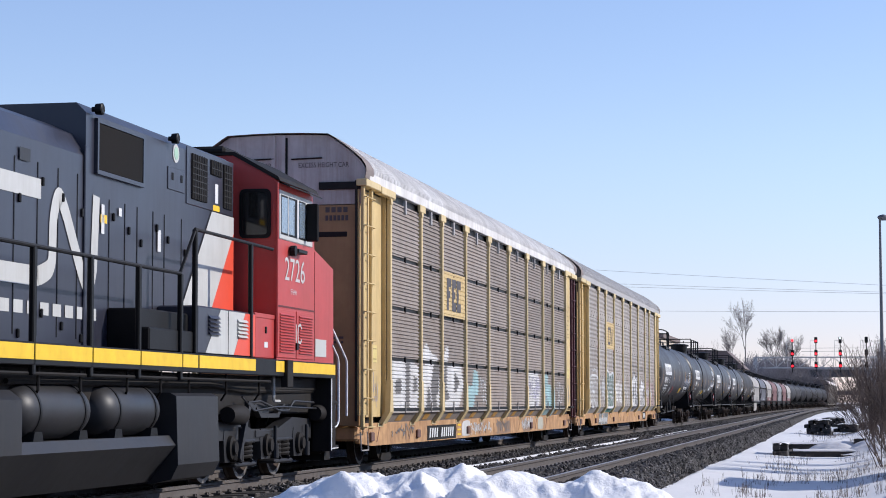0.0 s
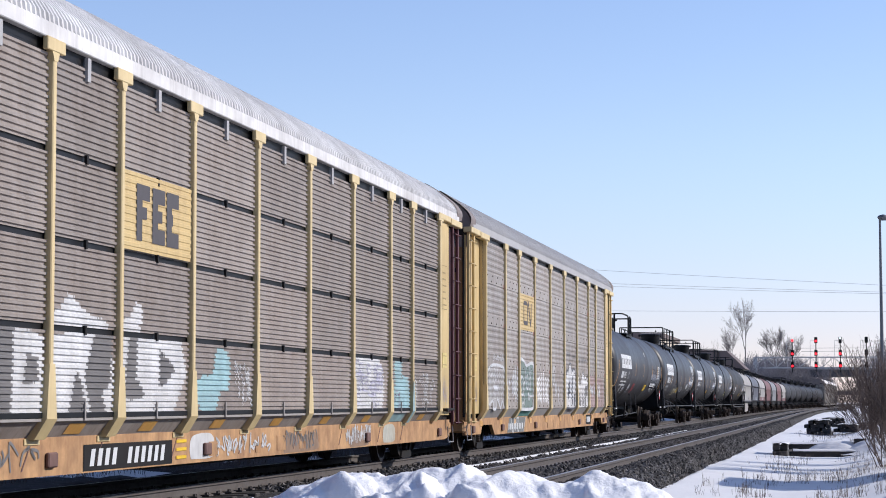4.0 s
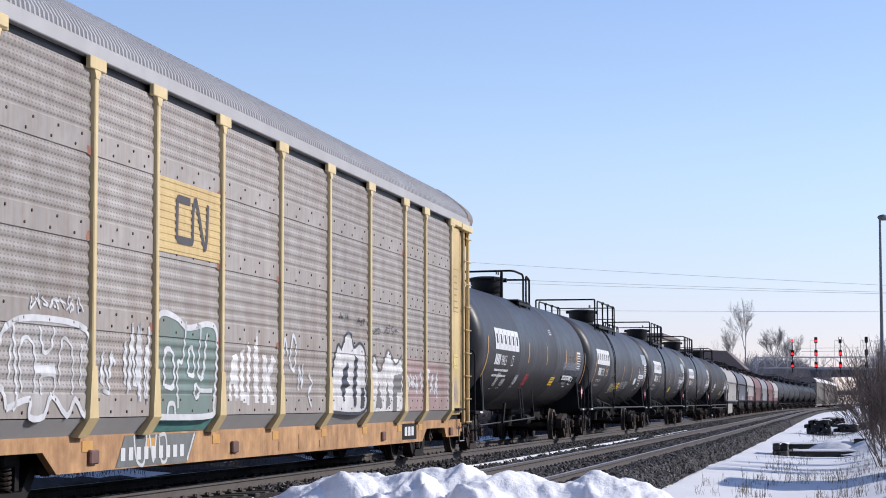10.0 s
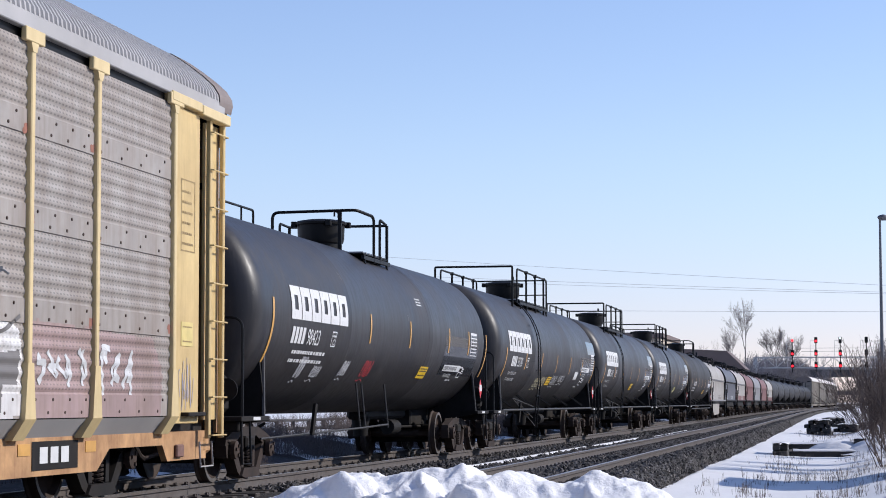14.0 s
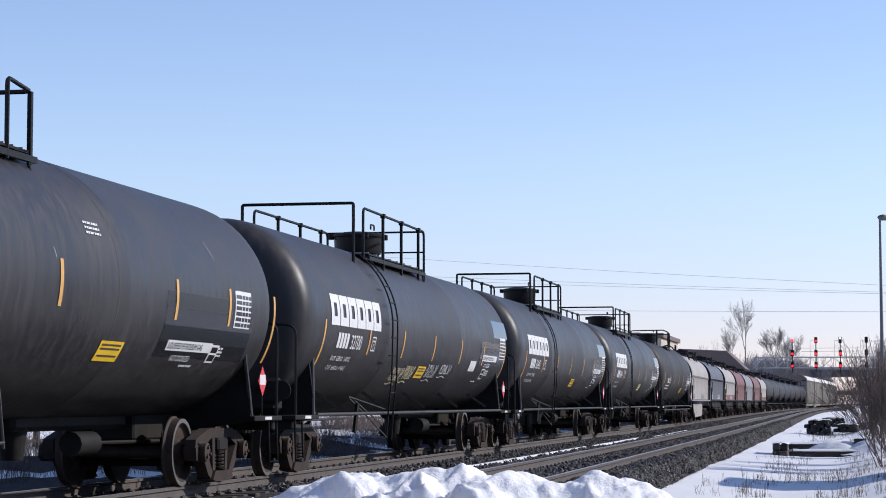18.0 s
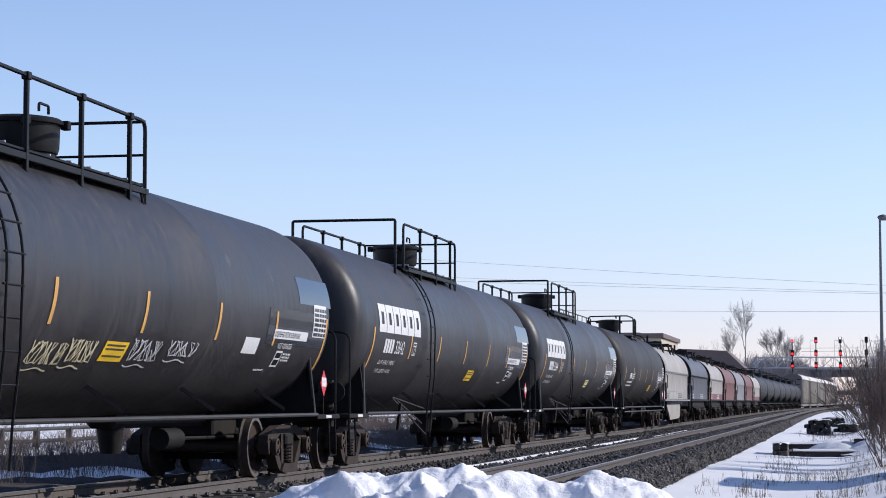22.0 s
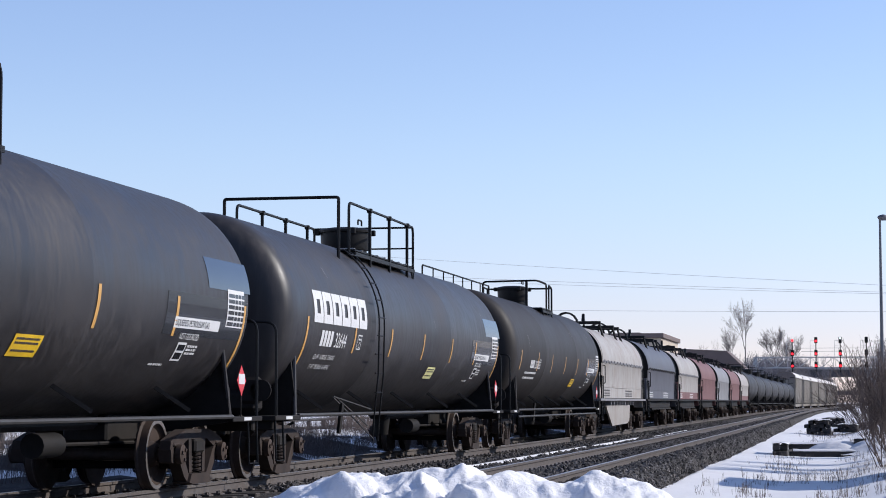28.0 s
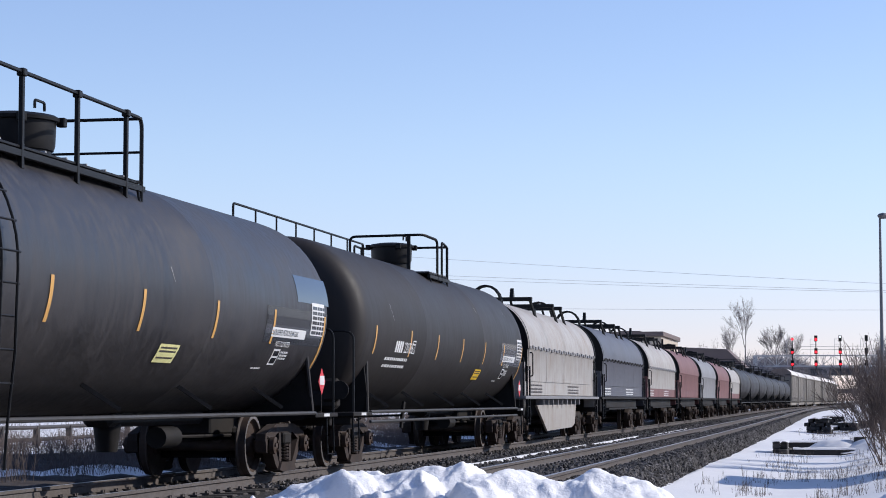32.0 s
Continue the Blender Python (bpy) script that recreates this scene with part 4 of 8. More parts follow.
for s in (-1, 1):
    for a, b in ((20.0, 22.05), (22.4, 24.4)):
        res = part("air_reservoir", Mesh().turn([(Y(a), 0.0), (Y(a) + 0.03, 0.16), (Y(a) + 0.12, 0.26), (Y(a) + 0.28, 0.305), (Y(b) - 0.28, 0.305), (Y(b) - 0.12, 0.26), (Y(b) - 0.03, 0.16), (Y(b), 0.0)], "y", 28, (s * 1.14, 0, 1.03)), TANK_GREY, loco, "round-ended air reservoir", smooth=50)
        for u in (a + 0.38, b - 0.38):
            part("strap", Mesh().turn([(Y(u) - 0.025, 0.309), (Y(u) - 0.025, 0.314), (Y(u) + 0.025, 0.314), (Y(u) + 0.025, 0.309)], "y", 28, (s * 1.14, 0, 1.03)), BLACK, res)
            part("bracket", Mesh().prism([(Y(u) - 0.16, 0.66), (Y(u) + 0.16, 0.66), (Y(u) + 0.1, 0.82), (Y(u) - 0.1, 0.82)], s * 1.1, s * 1.42), BLACK, res, "", 0)
    part("pipe", Mesh().tube([(s * 1.3, Y(19.8), 1.34), (s * 1.3, Y(26.6), 1.36), (s * 1.25, Y(28.5), 1.28), (s * 1.2, Y(32.4), 1.3)], 0.03, 6).tube([(s * 1.44, Y(19.0), 1.42), (s * 1.44, Y(29.0), 1.42)], 0.02, 6), DARK_STEEL, loco, "underframe pipes")
    for u in (20.4, 21.6, 23.1, 24.3, 25.4, 27.0, 28.6):
        part("drain_pipe", Mesh().tube([(s * 1.4, Y(u), 1.5), (s * 1.4, Y(u), 1.25), (s * 1.3, Y(u) + 0.1, 1.15)], 0.016, 6), DARK_STEEL, loco)


def loco_truck(mid):
    tr_ = part("truck_frame", Mesh().box(-0.9, 0.9, Y(mid) - 0.3, Y(mid) + 0.3, 0.5, 0.9, 0.05).box(-1.0, 1.0, Y(mid) - 2.5, Y(mid) - 2.3, 0.55, 0.8, 0.03).box(-1.0, 1.0, Y(mid) + 2.3, Y(mid) + 2.5, 0.55, 0.8, 0.03), TRUCK_STEEL, loco, "cast six-wheel truck", 0)
    grey = TANK_GREY
    M = Y(mid)
    for s in (-1, 1):
        x0, x1 = s * 1.0, s * 1.2
        top = [(M - 2.5, 0.55), (M - 2.45, 0.84), (M - 1.5, 0.9), (M - 0.7, 0.74), (M + 0.7, 0.74), (M + 1.5, 0.9), (M + 2.6, 0.86), (M + 2.65, 0.55), (M + 2.3, 0.6), (M + 1.55, 0.6), (M + 1.5, 0.56), (M - 1.5, 0.56), (M - 1.55, 0.6), (M - 2.3, 0.6)]
        side_ = part("truck_side", Mesh().prism(top, x0, x1).box(s * 1.2, s * 1.22, M - 0.55, M + 0.55, 0.62, 0.72, 0.01), grey, tr_, "cast grey side frame", 0)
        for a in (-1.8, 0.0, 1.8):
            bx_ = part("axle_box", Mesh().prism([(M + a - 0.3, 0.6), (M + a - 0.24, 0.3), (M + a + 0.24, 0.3), (M + a + 0.3, 0.6), (M + a + 0.26, 0.74), (M + a - 0.26, 0.74)], s * 1.02, s * 1.21), grey, side_, "", 0)
            part("bearing_cap", Mesh().turn([(0, 0.17), (s * 0.05, 0.165), (s * 0.06, 0.1), (s * 0.1, 0.09), (s * 0.1, 0.0)], "x", 18, (s * 1.21, M + a, 0.5)), DARK_STEEL, side_, "round bearing cap")
            part("frame_hole", Mesh().turn([(0, 0.0), (s * 0.004, 0.055)], "x", 12, (s * 1.205, M + a + 0.55, 0.72)), BLACK, side_, "", 0)
            part("damper", Mesh().tube([(s * 1.26, M + a + 0.33, 0.3), (s * 1.26, M + a + 0.33, 0.52)], 0.05, 10).tube([(s * 1.26, M + a + 0.33, 0.52), (s * 1.26, M + a + 0.33, 0.78)], 0.03, 8), grey, side_)
        for a in (-1.1, 0.9):
            seat_ = part("spring_seat", Mesh().box(s * 0.98, s * 1.24, M + a - 0.5, M + a + 0.5, 0.22, 0.28, 0.02).box(s * 0.98, s * 1.24, M + a - 0.5, M + a + 0.5, 0.545, 0.6, 0.02), grey, side_, "", 0)
            for d in (-0.24, 0.24):
                pts = [(s * 1.11 + 0.12 * math.cos(2 * math.pi * k / 10), M + a + d + 0.17 * math.sin(2 * math.pi * k / 10), 0.3 + 0.25 * k / 40) for k in range(41)]
                part("coil_spring", Mesh().tube(pts, 0.03, 6), DARK_STEEL, side_, "heavy coil spring")
        for a, d in ((-1.8, 0.0), (2.9, 0.1)):
            cyl = part("brake_cylinder", Mesh().turn([(-0.42, 0.0), (-0.42, 0.11), (-0.3, 0.135), (0.2, 0.14), (0.26, 0.1), (0.42, 0.05), (0.44, 0)], "y", 18, (s * 1.3, M + a, 0.95)), DARK_STEEL, tr_, "brake cylinder")
            part("brake_lever", Mesh().beam((s * 1.3, M + a + 0.1, 0.34), (s * 1.3, M + a + 0.55, 1.06), 0.07, 0.09).beam((s * 1.3, M + a + 0.5, 1.1), (s * 1.3, M + a + 0.85, 1.04), 0.06, 0.08), grey, cyl, "", 0)
            part("brake_shoe", Mesh().box(s * 0.9, s * 1.3, M + a + 0.0, M + a + 0.12, 0.3, 0.6, 0.03), DARK_STEEL, cyl, "", 0)
        part("cross_tie", Mesh().prism([(M - 0.9, 1.1), (M - 0.55, 0.9), (M + 0.35, 0.9), (M + 0.75, 1.1), (M + 0.65, 1.1), (M + 0.3, 0.96), (M - 0.5, 0.96), (M - 0.8, 1.1)], s * 1.22, s * 1.3), grey, tr_, "bent steel yoke", 0)
        part("centre_casting", Mesh().box(s * 0.9, s * 1.24, M - 0.55, M + 0.1, 0.92, 1.12, 0.04), grey, tr_, "", 0)
        part("hand_pipe", Mesh().tube(round_corner([(s * 1.3, M - 1.2, 1.12), (s * 1.3, M - 0.6, 1.14), (s * 1.3, M + 0.4, 1.0), (s * 1.3, M + 0.9, 1.0), (s * 1.3, M + 1.2, 1.14), (s * 1.3, M + 2.4, 1.12)], 0.08), 0.018, 6), grey, tr_)
        part("hand_pipe", Mesh().tube(round_corner([(s * 1.32, M - 1.6, 1.2), (s * 1.32, M - 1.0, 1.0), (s * 1.32, M + 0.2, 1.06), (s * 1.32, M + 2.9, 1.02)], 0.08), 0.014, 6), grey, tr_)
        part("step_iron", Mesh().tube(round_corner([(s * 1.36, M - 0.12, 1.5), (s * 1.36, M - 0.12, 1.14), (s * 1.36, M + 0.2, 1.14)], 0.05), 0.022, 6), LOCO_WHITE if s > 0 else grey, tr_)
    for a in (-1.8, 0.0, 1.8):
        w = part("wheelset", LOCO_WHEELS, None, tr_, at=pose(0, Y(mid) + a, 0.52))
        wheelsets.append((w, 0.52, 0, Y(mid) + a, 0.52))


LOCO_WHEELS = wheelset_data(0.52)
loco_truck(29.62)
loco_truck(15.2)
coupler(loco, Y(33.97), 1)
coupler(loco, Y(11.63), -1)
cars.append((loco, L0))
# ---------- autorack cars ----------
COLS = (-11.9, -9.15, -7.05, -4.4, -1.5, 1.35, 4.2, 7.05, 8.95, 11.6)
ROWS = (0.95, 1.92, 2.85, 3.77, 4.80)
END = 13.9
roof_half = ((1.53, 4.93), (1.555, 5.04), (1.545, 5.13), (1.47, 5.25), (1.33, 5.38), (1.15, 5.52), (0.98, 5.64), (0.88, 5.70), (0.4, 5.72), (0.0, 5.725))
ROOF_CUT = [(x, z) for x, z in roof_half] + [(-x, z) for x, z in roof_half[-2::-1]]
ROOF_OUT = []                     # outward directions along the roof's cut
for k in range(len(ROOF_CUT)):
    (xa, za), (xb, zb) = ROOF_CUT[max(0, k - 1)], ROOF_CUT[min(len(ROOF_CUT) - 1, k + 1)]
    d = math.hypot(xb - xa, zb - za)
    ROOF_OUT.append(((zb - za) / d, -(xb - xa) / d))


PANEL_GAP = 0.034
BANDS = [(0.0, 0.016), (0.255, 0.016), (0.26, 0.006)] + [(0.26 + 0.735 * k / 40, 0.008 - 0.0095 * math.cos(2 * math.pi * 5 * k / 40)) for k in range(1, 41)]


def rib_profile(h, ribs, depth=0.022, g=0.015):
    """(x, z) down a pressed panel whose ribs lie level."""
    out = []
    d = (h - 2 * g) / ribs
    for k in range(ribs):
        out += [(x, g + (k + u) * d) for u, x in ((0.0, 0), (0.40, 0), (0.50, depth), (0.90, depth))]
    return out + [(0, h - g)]


def screen_profile(h, bands=4, g=0.012):
    """(x, z) down a screen with broad shallow swages."""
    H = (h - 2 * g) / bands
    return [(x, g + (b + u) * H) for b in range(bands) for u, x in BANDS]


def ribbed_panel(w, h, ribs, material, depth=0.022, name="panel"):
    """A pressed side panel; its lower near corner at the origin."""
    return Mesh().sheet([[(x, 0.015, z), (x, w - 0.015, z)] for x, z in rib_profile(h, ribs, depth)]).data(name, material, 0)


def screen_panel(w, h, material):
    """A flatter screen with a row of bolts at the foot of each band."""
    g, bands, bolts = 0.012, 4, Mesh()
    m = Mesh().sheet([[(x, g, z), (x, w - g, z)] for x, z in screen_profile(h)])
    for b in range(bands):
        H = (h - 2 * g) / bands
        for dz in (0.06, 0.2):
            for k in range(4):
                y, z = w * ((0.06 if dz < 0.1 else 0.13) + 0.25 * k), g + H * (b + dz)
                bolts.turn([(0.0, 0.021), (0.026, 0.018), (0.03, 0.0)], "x", 6, (0, y, z))
    n = len(m.f)
    m.add(bolts.v, bolts.f)
    me = m.data("screen_panel", material, 50)
    me.materials.append(BOLT_DARK if material is SCREEN else material)
    for q in range(n, len(me.polygons)):
        me.polygons[q].material_index = 1
    return me


def round_band(pts):
    """A flat path with its corners rounded."""
    return [p[:2] for p in round_corner([(a, b, 0) for a, b in pts], 0.06, 3)]


def autorack(label, roof_mat, end_mat, screens, ladder_mat, sign, near=True):
    car = thing("autorack_car", label, "rail car", "autorack cars of the train")
    # roof: cross-corrugated sheet
    rows = []
    pitch = 0.125 if near else 1.2
    n = int((2 * END - 0.5) / pitch)
    for k in range(n * 4 + 1):
        y = -END + 0.25 + (k // 4 + (0.0, 0.36, 0.5, 0.86)[k % 4]) * pitch
        lift = (0.0, 0.0, 0.026, 0.026)[k % 4] - 0.018 if near else 0
        rows.append([(x + nx * lift, y, z + nz * lift) for (x, z), (nx, nz) in zip(ROOF_CUT, ROOF_OUT)])
    part("roof", Mesh().sheet(rows), roof_mat, car, "corrugated sheet-metal roof", smooth=20)
    for s in (-1, 1):
        m = Mesh().sheet([[(x * 1.012, s * (END + dy), z + 0.012) for x, z in ROOF_CUT] for dy in (-0.55, 0.02)])
        part("roof_end", m, end_mat, car, "dark rounded roof end cap")
        y = s * (END - 0.12)
        m = Mesh()
        top = [(x * 0.99, z - 0.01) for x, z in ROOF_CUT]
        m.prism([(-1.48, 4.5)] + top[::-1] + [(1.48, 4.5)], y - 0.05, y + 0.05, "y")
        for x in (-0.09, 0.09):
            m.box(x - 0.03, x + 0.03, y - 0.085, y + 0.085, 4.5, 5.7)
        part("end_header", m, end_mat if screens else DOOR_WHITE, car, "weathered sheet-metal end above the doors")
        for sx in (-1, 1):
            x0, x1 = sorted((sx * 0.02, sx * 1.42))
            d = part("end_door", Mesh().box(x0, x1, y - 0.04, y + 0.04, 0.72, 4.49, 0.01), DOOR_BROWN if near else FAR_BEIGE, car, "tall folding end door")
            part("door_slot", Mesh().box(sx * 0.9 - 0.34, sx * 0.9 + 0.34, y - 0.05, y + 0.05, 3.91, 4.06, 0.04), BLACK, d, "black handle recess")
            part("door_slot", Mesh().box(sx * 1.1 - 0.38, sx * 1.1 + 0.36, y - 0.09, y + 0.09, 4.75, 4.88, 0.01), BLACK, d, "black handle recess")
            if near:
                part("lock_bar", Mesh().tube([(sx * 1.38, y + s * 0.07, 0.8), (sx * 1.38, y + s * 0.07, 4.9)], 0.025, 6), DARK_STEEL, d)
    if near and not screens:
        face = lambda u, v: (u, -END + 0.12 - 0.046, v)
        part("door_joint", Mesh().box(0.1, 0.16, -END + 0.06, -END + 0.07, 4.5, 5.66), BLACK, car, "dark gap between the end panels", 0)
        for u in (0.23, -0.62):
            part("latch_rod", Mesh().tube([(u, -END + 0.045, 5.285), (u + 0.54, -END + 0.045, 5.30)], 0.014, 6), DARK_STEEL, car, "thin latch rod")
        v, f = words("EXCESS HEIGHT CAR", 0.088, 0.78)
        part("notice", Mesh().add([(a + 0.35, -END + 0.062, b + 5.14) for a, b in v], f), LETTER_DARK, car, "stencilled words", 0)
        part("notice", Mesh().add([(a - 1.02, -END + 0.062, b + 5.14) for a, b in v], f), LETTER_DARK, car, "stencilled words", 0)
        m = Mesh()
        for q in range(4):
            patch(m, face, 0.83 + 0.105 * q, 0.905 + 0.105 * q, 4.36, 4.45, nv=1)
        for q in range(6):
            patch(m, face, 0.83 + 0.07 * q, 0.88 + 0.07 * q, 4.22, 4.31, nv=1)
        bars(m, face, 0.8, 1.15, 2.2, 0.04, random.Random(5)); bars(m, face, 0.8, 1.15, 2.12, 0.04, random.Random(6))
        tagged(part("stencil", m, LETTER_DARK, car, "dark stencilled marks", 0), kind="stuff")
    # floor and sills
    part("floor", Mesh().box(-1.3, 1.3, -13.5, 13.5, 0.70, 0.86), DARK_STEEL, car, "steel deck")
    part("centre_sill", Mesh().box(-0.35, 0.35, -13.6, 13.6, 0.42, 0.72, 0.02).box(-1.1, 1.1, -5.0, 5.0, 0.3, 0.5, 0.05), DARK_STEEL, car)
    for s in (-1, 1):
        low, hi = 0.36, 0.60
        if screens:
            out = [(-13.5, 0.40), (-11.6, 0.40), (-11.4, hi), (-10.1, hi), (-9.7, low), (9.5, low), (9.9, hi), (11.75, hi), (11.95, 0.40), (13.5, 0.40), (13.5, 0.76), (-13.5, 0.76)]
        else:
            out = [(-13.5, 0.42), (-12.6, 0.36), (-7.0, 0.35), (9.9, low), (13.0, 0.36), (13.5, 0.42), (13.5, 0.76), (-13.5, 0.76)]
        sill = part("side_sill", Mesh().prism(out, s * 1.28, s * 1.36), SILL_YELLOW if near else FAR_BEIGE, car, "rust-streaked yellow side sill", smooth=0)
        part("side_skirt", Mesh().sheet([[(s * 1.50, y, 0.95), (s * 1.355, y, 0.76)] for y in (COLS[0], COLS[-1])]), ROOF_GREY if screens else RIBBED, car, "sloping grey skirt", smooth=0)
        part("top_chord", Mesh().box(s * 1.46, s * 1.562, -END + 0.3, END - 0.3, 4.885, 5.055, 0.01), roof_mat, car, "pressed top chord")
        # black strip: shade of the gap below the chord, put into colour
        part("dark_gap", Mesh().box(s * 1.44, s * 1.472, COLS[0], COLS[-1], 4.79, 4.89), BLACK, car, "black strip painted for the shade under the roof")
        if near and s > 0:
            rg = random.Random(9)
            for k in range(9):
                u = rg.uniform(-13, 13)
                if abs(abs(u) - 10.8) < 1.6: continue
                w, h = rg.uniform(0.15, 0.5), rg.uniform(0.1, 0.3)
                part("sill_plate", Mesh().box(1.36, 1.367, u, u + w, 0.42, 0.42 + h), SILL_YELLOW, sill, "welded repair plate", 0)
            for u in (-12.6, -8.6, -3.2, 6.0, 12.4):
                part("bracket", Mesh().box(1.36, 1.41, u - 0.2, u + 0.06, 0.44, 0.6, 0.015), PINK_RUST, sill, "rust-pink bracket")
            m = Mesh()
            place = lambda a, b: (1.366, a, b)
            if not screens:
                patch(m, place, -7.7, -4.65, 0.37, 0.66)
                part("stencil_panel", m, DARK_STEEL, sill, "dark panel with stencilled marks", 0)
                for q in range(10):
                    ua = -7.52 + 0.235 * q + (0.28 if q > 3 else 0)
                    part("mark_bar", Mesh().add([(1.371, ua, 0.42), (1.371, ua + 0.13, 0.42), (1.371, ua + 0.19, 0.61), (1.371, ua + 0.06, 0.61)], [(0, 1, 2, 3)]), LETTER, sill, "white stencilled mark", 0)
                for q in range(3):
                    part("mark_bar", patch(Mesh(), lambda a, b: (1.371, a, b), -4.5, -4.1, 0.42 + 0.1 * q, 0.46 + 0.1 * q, nv=1), SAFETY_YELLOW, sill, "yellow stencilled line", 0)
            for q in range(3 if screens else 0):
                if q == 0:
                    part("stencil_panel", patch(Mesh(), place, 7.6, 8.9, 0.42, 0.72), DARK_STEEL, sill, "dark panel with stencilled marks", 0)
                part("emblem_block", patch(Mesh(), lambda a, b: (1.371, a, b), 7.8 + 0.3 * q, 8.02 + 0.3 * q, 0.49, 0.66, nv=1), LETTER, sill, "white block", 0)
        if near:
            for i in range(9):
                yc = (COLS[i] + COLS[i + 1]) / 2
                if screens:
                    part("reflector", Mesh().box(s * 1.36, s * 1.368, COLS[i] + 0.18, COLS[i] + 0.5, 0.58, 0.70), ORANGE, sill, "amber reflector", 0)
                else:
                    part("reflector", patch(Mesh(), lambda a, b: (s * (1.363 + 0.763 * (b - 0.76)), a, b), yc - 0.27, yc + 0.22, 0.785, 0.9, nv=1), ORANGE, car, "amber reflector", 0)
        # posts
        for i, y in enumerate(COLS):
            m = Mesh().box(s * 1.475, s * 1.565, y - 0.05, y + 0.05, 1.5, 4.8, 0.012)
            m.prism([(y - 0.14, 0.95), (y + 0.14, 0.95), (y + 0.075, 1.52), (y - 0.075, 1.52)], s * 1.475, s * 1.572)
            m.prism([(1.475 * s, 0.955), (1.575 * s, 0.955), (1.44 * s, 0.74), (1.34 * s, 0.74)], y - 0.15, y + 0.15, "y")
            m.box(s * 1.52, s * 1.58, y - 0.25, y + 0.25, 4.755, 4.895, 0.008)
            m.prism([(y - 0.1, 4.755), (y + 0.1, 4.755), (y + 0.05, 4.66), (y - 0.05, 4.66)], s * 1.5, s * 1.572)
            part("side_post", m, POST_CREAM if near else FAR_BEIGE, car, smooth=0)
        # end bays: corner sheets, header and ladder
        for e in (-1, 1):
            ya, yb = (-13.45, -12.0) if e < 0 else (11.75, 12.7)
            xo = 0.0 if e < 0 else 0.11
            sheet = Mesh().box(s * (1.34 + xo), s * (1.40 + xo), ya, yb, 0.86, 4.78, 0.01)
            if e < 0:
                sheet.box(s * 1.28, s * 1.31, ya, COLS[0] + 0.1, 0.86, 4.78)
            corner = part("corner_sheet", sheet, YELLOW if near else FAR_BEIGE, car, "plain yellow corner sheet", smooth=0)
            if e < 0:
                part("return_plate", Mesh().box(s * 1.28, s * 1.474, COLS[0] - 0.09, COLS[0] - 0.055, 0.86, 4.79), YELLOW if near else FAR_BEIGE, car, "", 0)
            if near and s > 0:
                xs = 1.402 + xo
                yn = -12.62 if e < 0 else 12.2
                plate_ = part("notice_plate", Mesh().box(xs - 0.002, xs + 0.006, yn - 0.22, yn + 0.24, 1.82, 2.12), NOTICE_PALE, corner, "small yellow notice", 0)
                lines_ = Mesh()
                for q in (0, 3):
                    bars(lines_, lambda a, b: (xs + 0.008, a, b), yn - 0.17, yn + 0.19, 1.87 + 0.06 * q, 0.018, random.Random(q), 0.1)
                tagged(part("notice_line", lines_, STENCIL_BROWN, plate_, "", 0), kind="stuff")
                if e > 0:
                    box_ = Mesh()
                    for a, b, c, d in ((11.95, 12.5, 3.0, 3.015), (11.95, 12.5, 3.885, 3.9), (11.95, 11.965, 3.0, 3.9), (12.485, 12.5, 3.0, 3.9)):
                        patch(box_, lambda u, v: (xs + 0.003, u, v), a, b, c, d, nv=1)
                    for q in range(6):
                        bars(box_, lambda u, v: (xs + 0.003, u, v), 12.0, 12.42 - 0.05 * (q % 3), 3.08 + 0.13 * q, 0.03, random.Random(q + 9), 0.1)
                    part("stencil", box_, STENCIL_BROWN, corner, "boxed stencilled data", 0)
                    part("ledge", Mesh().box(1.5, 1.62, 12.0, 12.7, 0.95, 1.0, 0.01), DARK_STEEL, corner, "dark steel ledge", 0)
                scr = Mesh()
                for path, w in scribbles(random.Random(5 + e), yn - 0.3, yn + 0.3, 1.0, 1.7, 7, 0.016):
                    ribbon(scr, lambda a, b: (xs + 0.005, a, b), path, w)
                part("graffiti_tag", scr, LILAC, corner, "thin grey scrawl", 0)
            y0, y1 = (-13.95, -11.7) if e < 0 else (11.4, 13.75)
            part("header_beam", Mesh().box(s * 1.40, s * 1.585, y0, (y0 + y1) / 2, 4.80, 4.92, 0.01).box(s * 1.46, s * 1.60, (y0 + y1) / 2, y1, 4.77, 4.90, 0.01), POST_CREAM if near else FAR_BEIGE, car)
            la, lb = (-13.85, -13.2) if e < 0 else (13.15, 13.75)
            lad = part("ladder", Mesh().box(s * 1.46, s * 1.52, la - 0.03, la + 0.06, 0.66, 4.8, 0.01).box(s * 1.46, s * 1.52, lb - 0.06, lb + 0.03, 0.66, 4.8, 0.01).box(s * 1.40, s * 1.43, la, lb, 0.9, 4.75), (YELLOW if e < 0 else ladder_mat) if near else FAR_BEIGE, car, "steel end ladder", smooth=0)
            if near:
                for k in range(9):
                    z = 0.7 + 0.49 * k
                    part("rung", Mesh().tube([(s * 1.50, la - 0.02, z), (s * 1.56, la - 0.01, z), (s * 1.56, lb + 0.01, z), (s * 1.50, lb + 0.02, z)], 0.011, 6), YELLOW if e < 0 else ladder_mat, lad)
            part("corner_post", Mesh().box(s * (1.36 if e < 0 else 1.28), s * (1.46 if e < 0 else 1.385), e * 13.62, e * 13.74, 0.7, 4.85, 0.01), DARK_STEEL if e > 0 else (YELLOW if near else FAR_BEIGE), car)
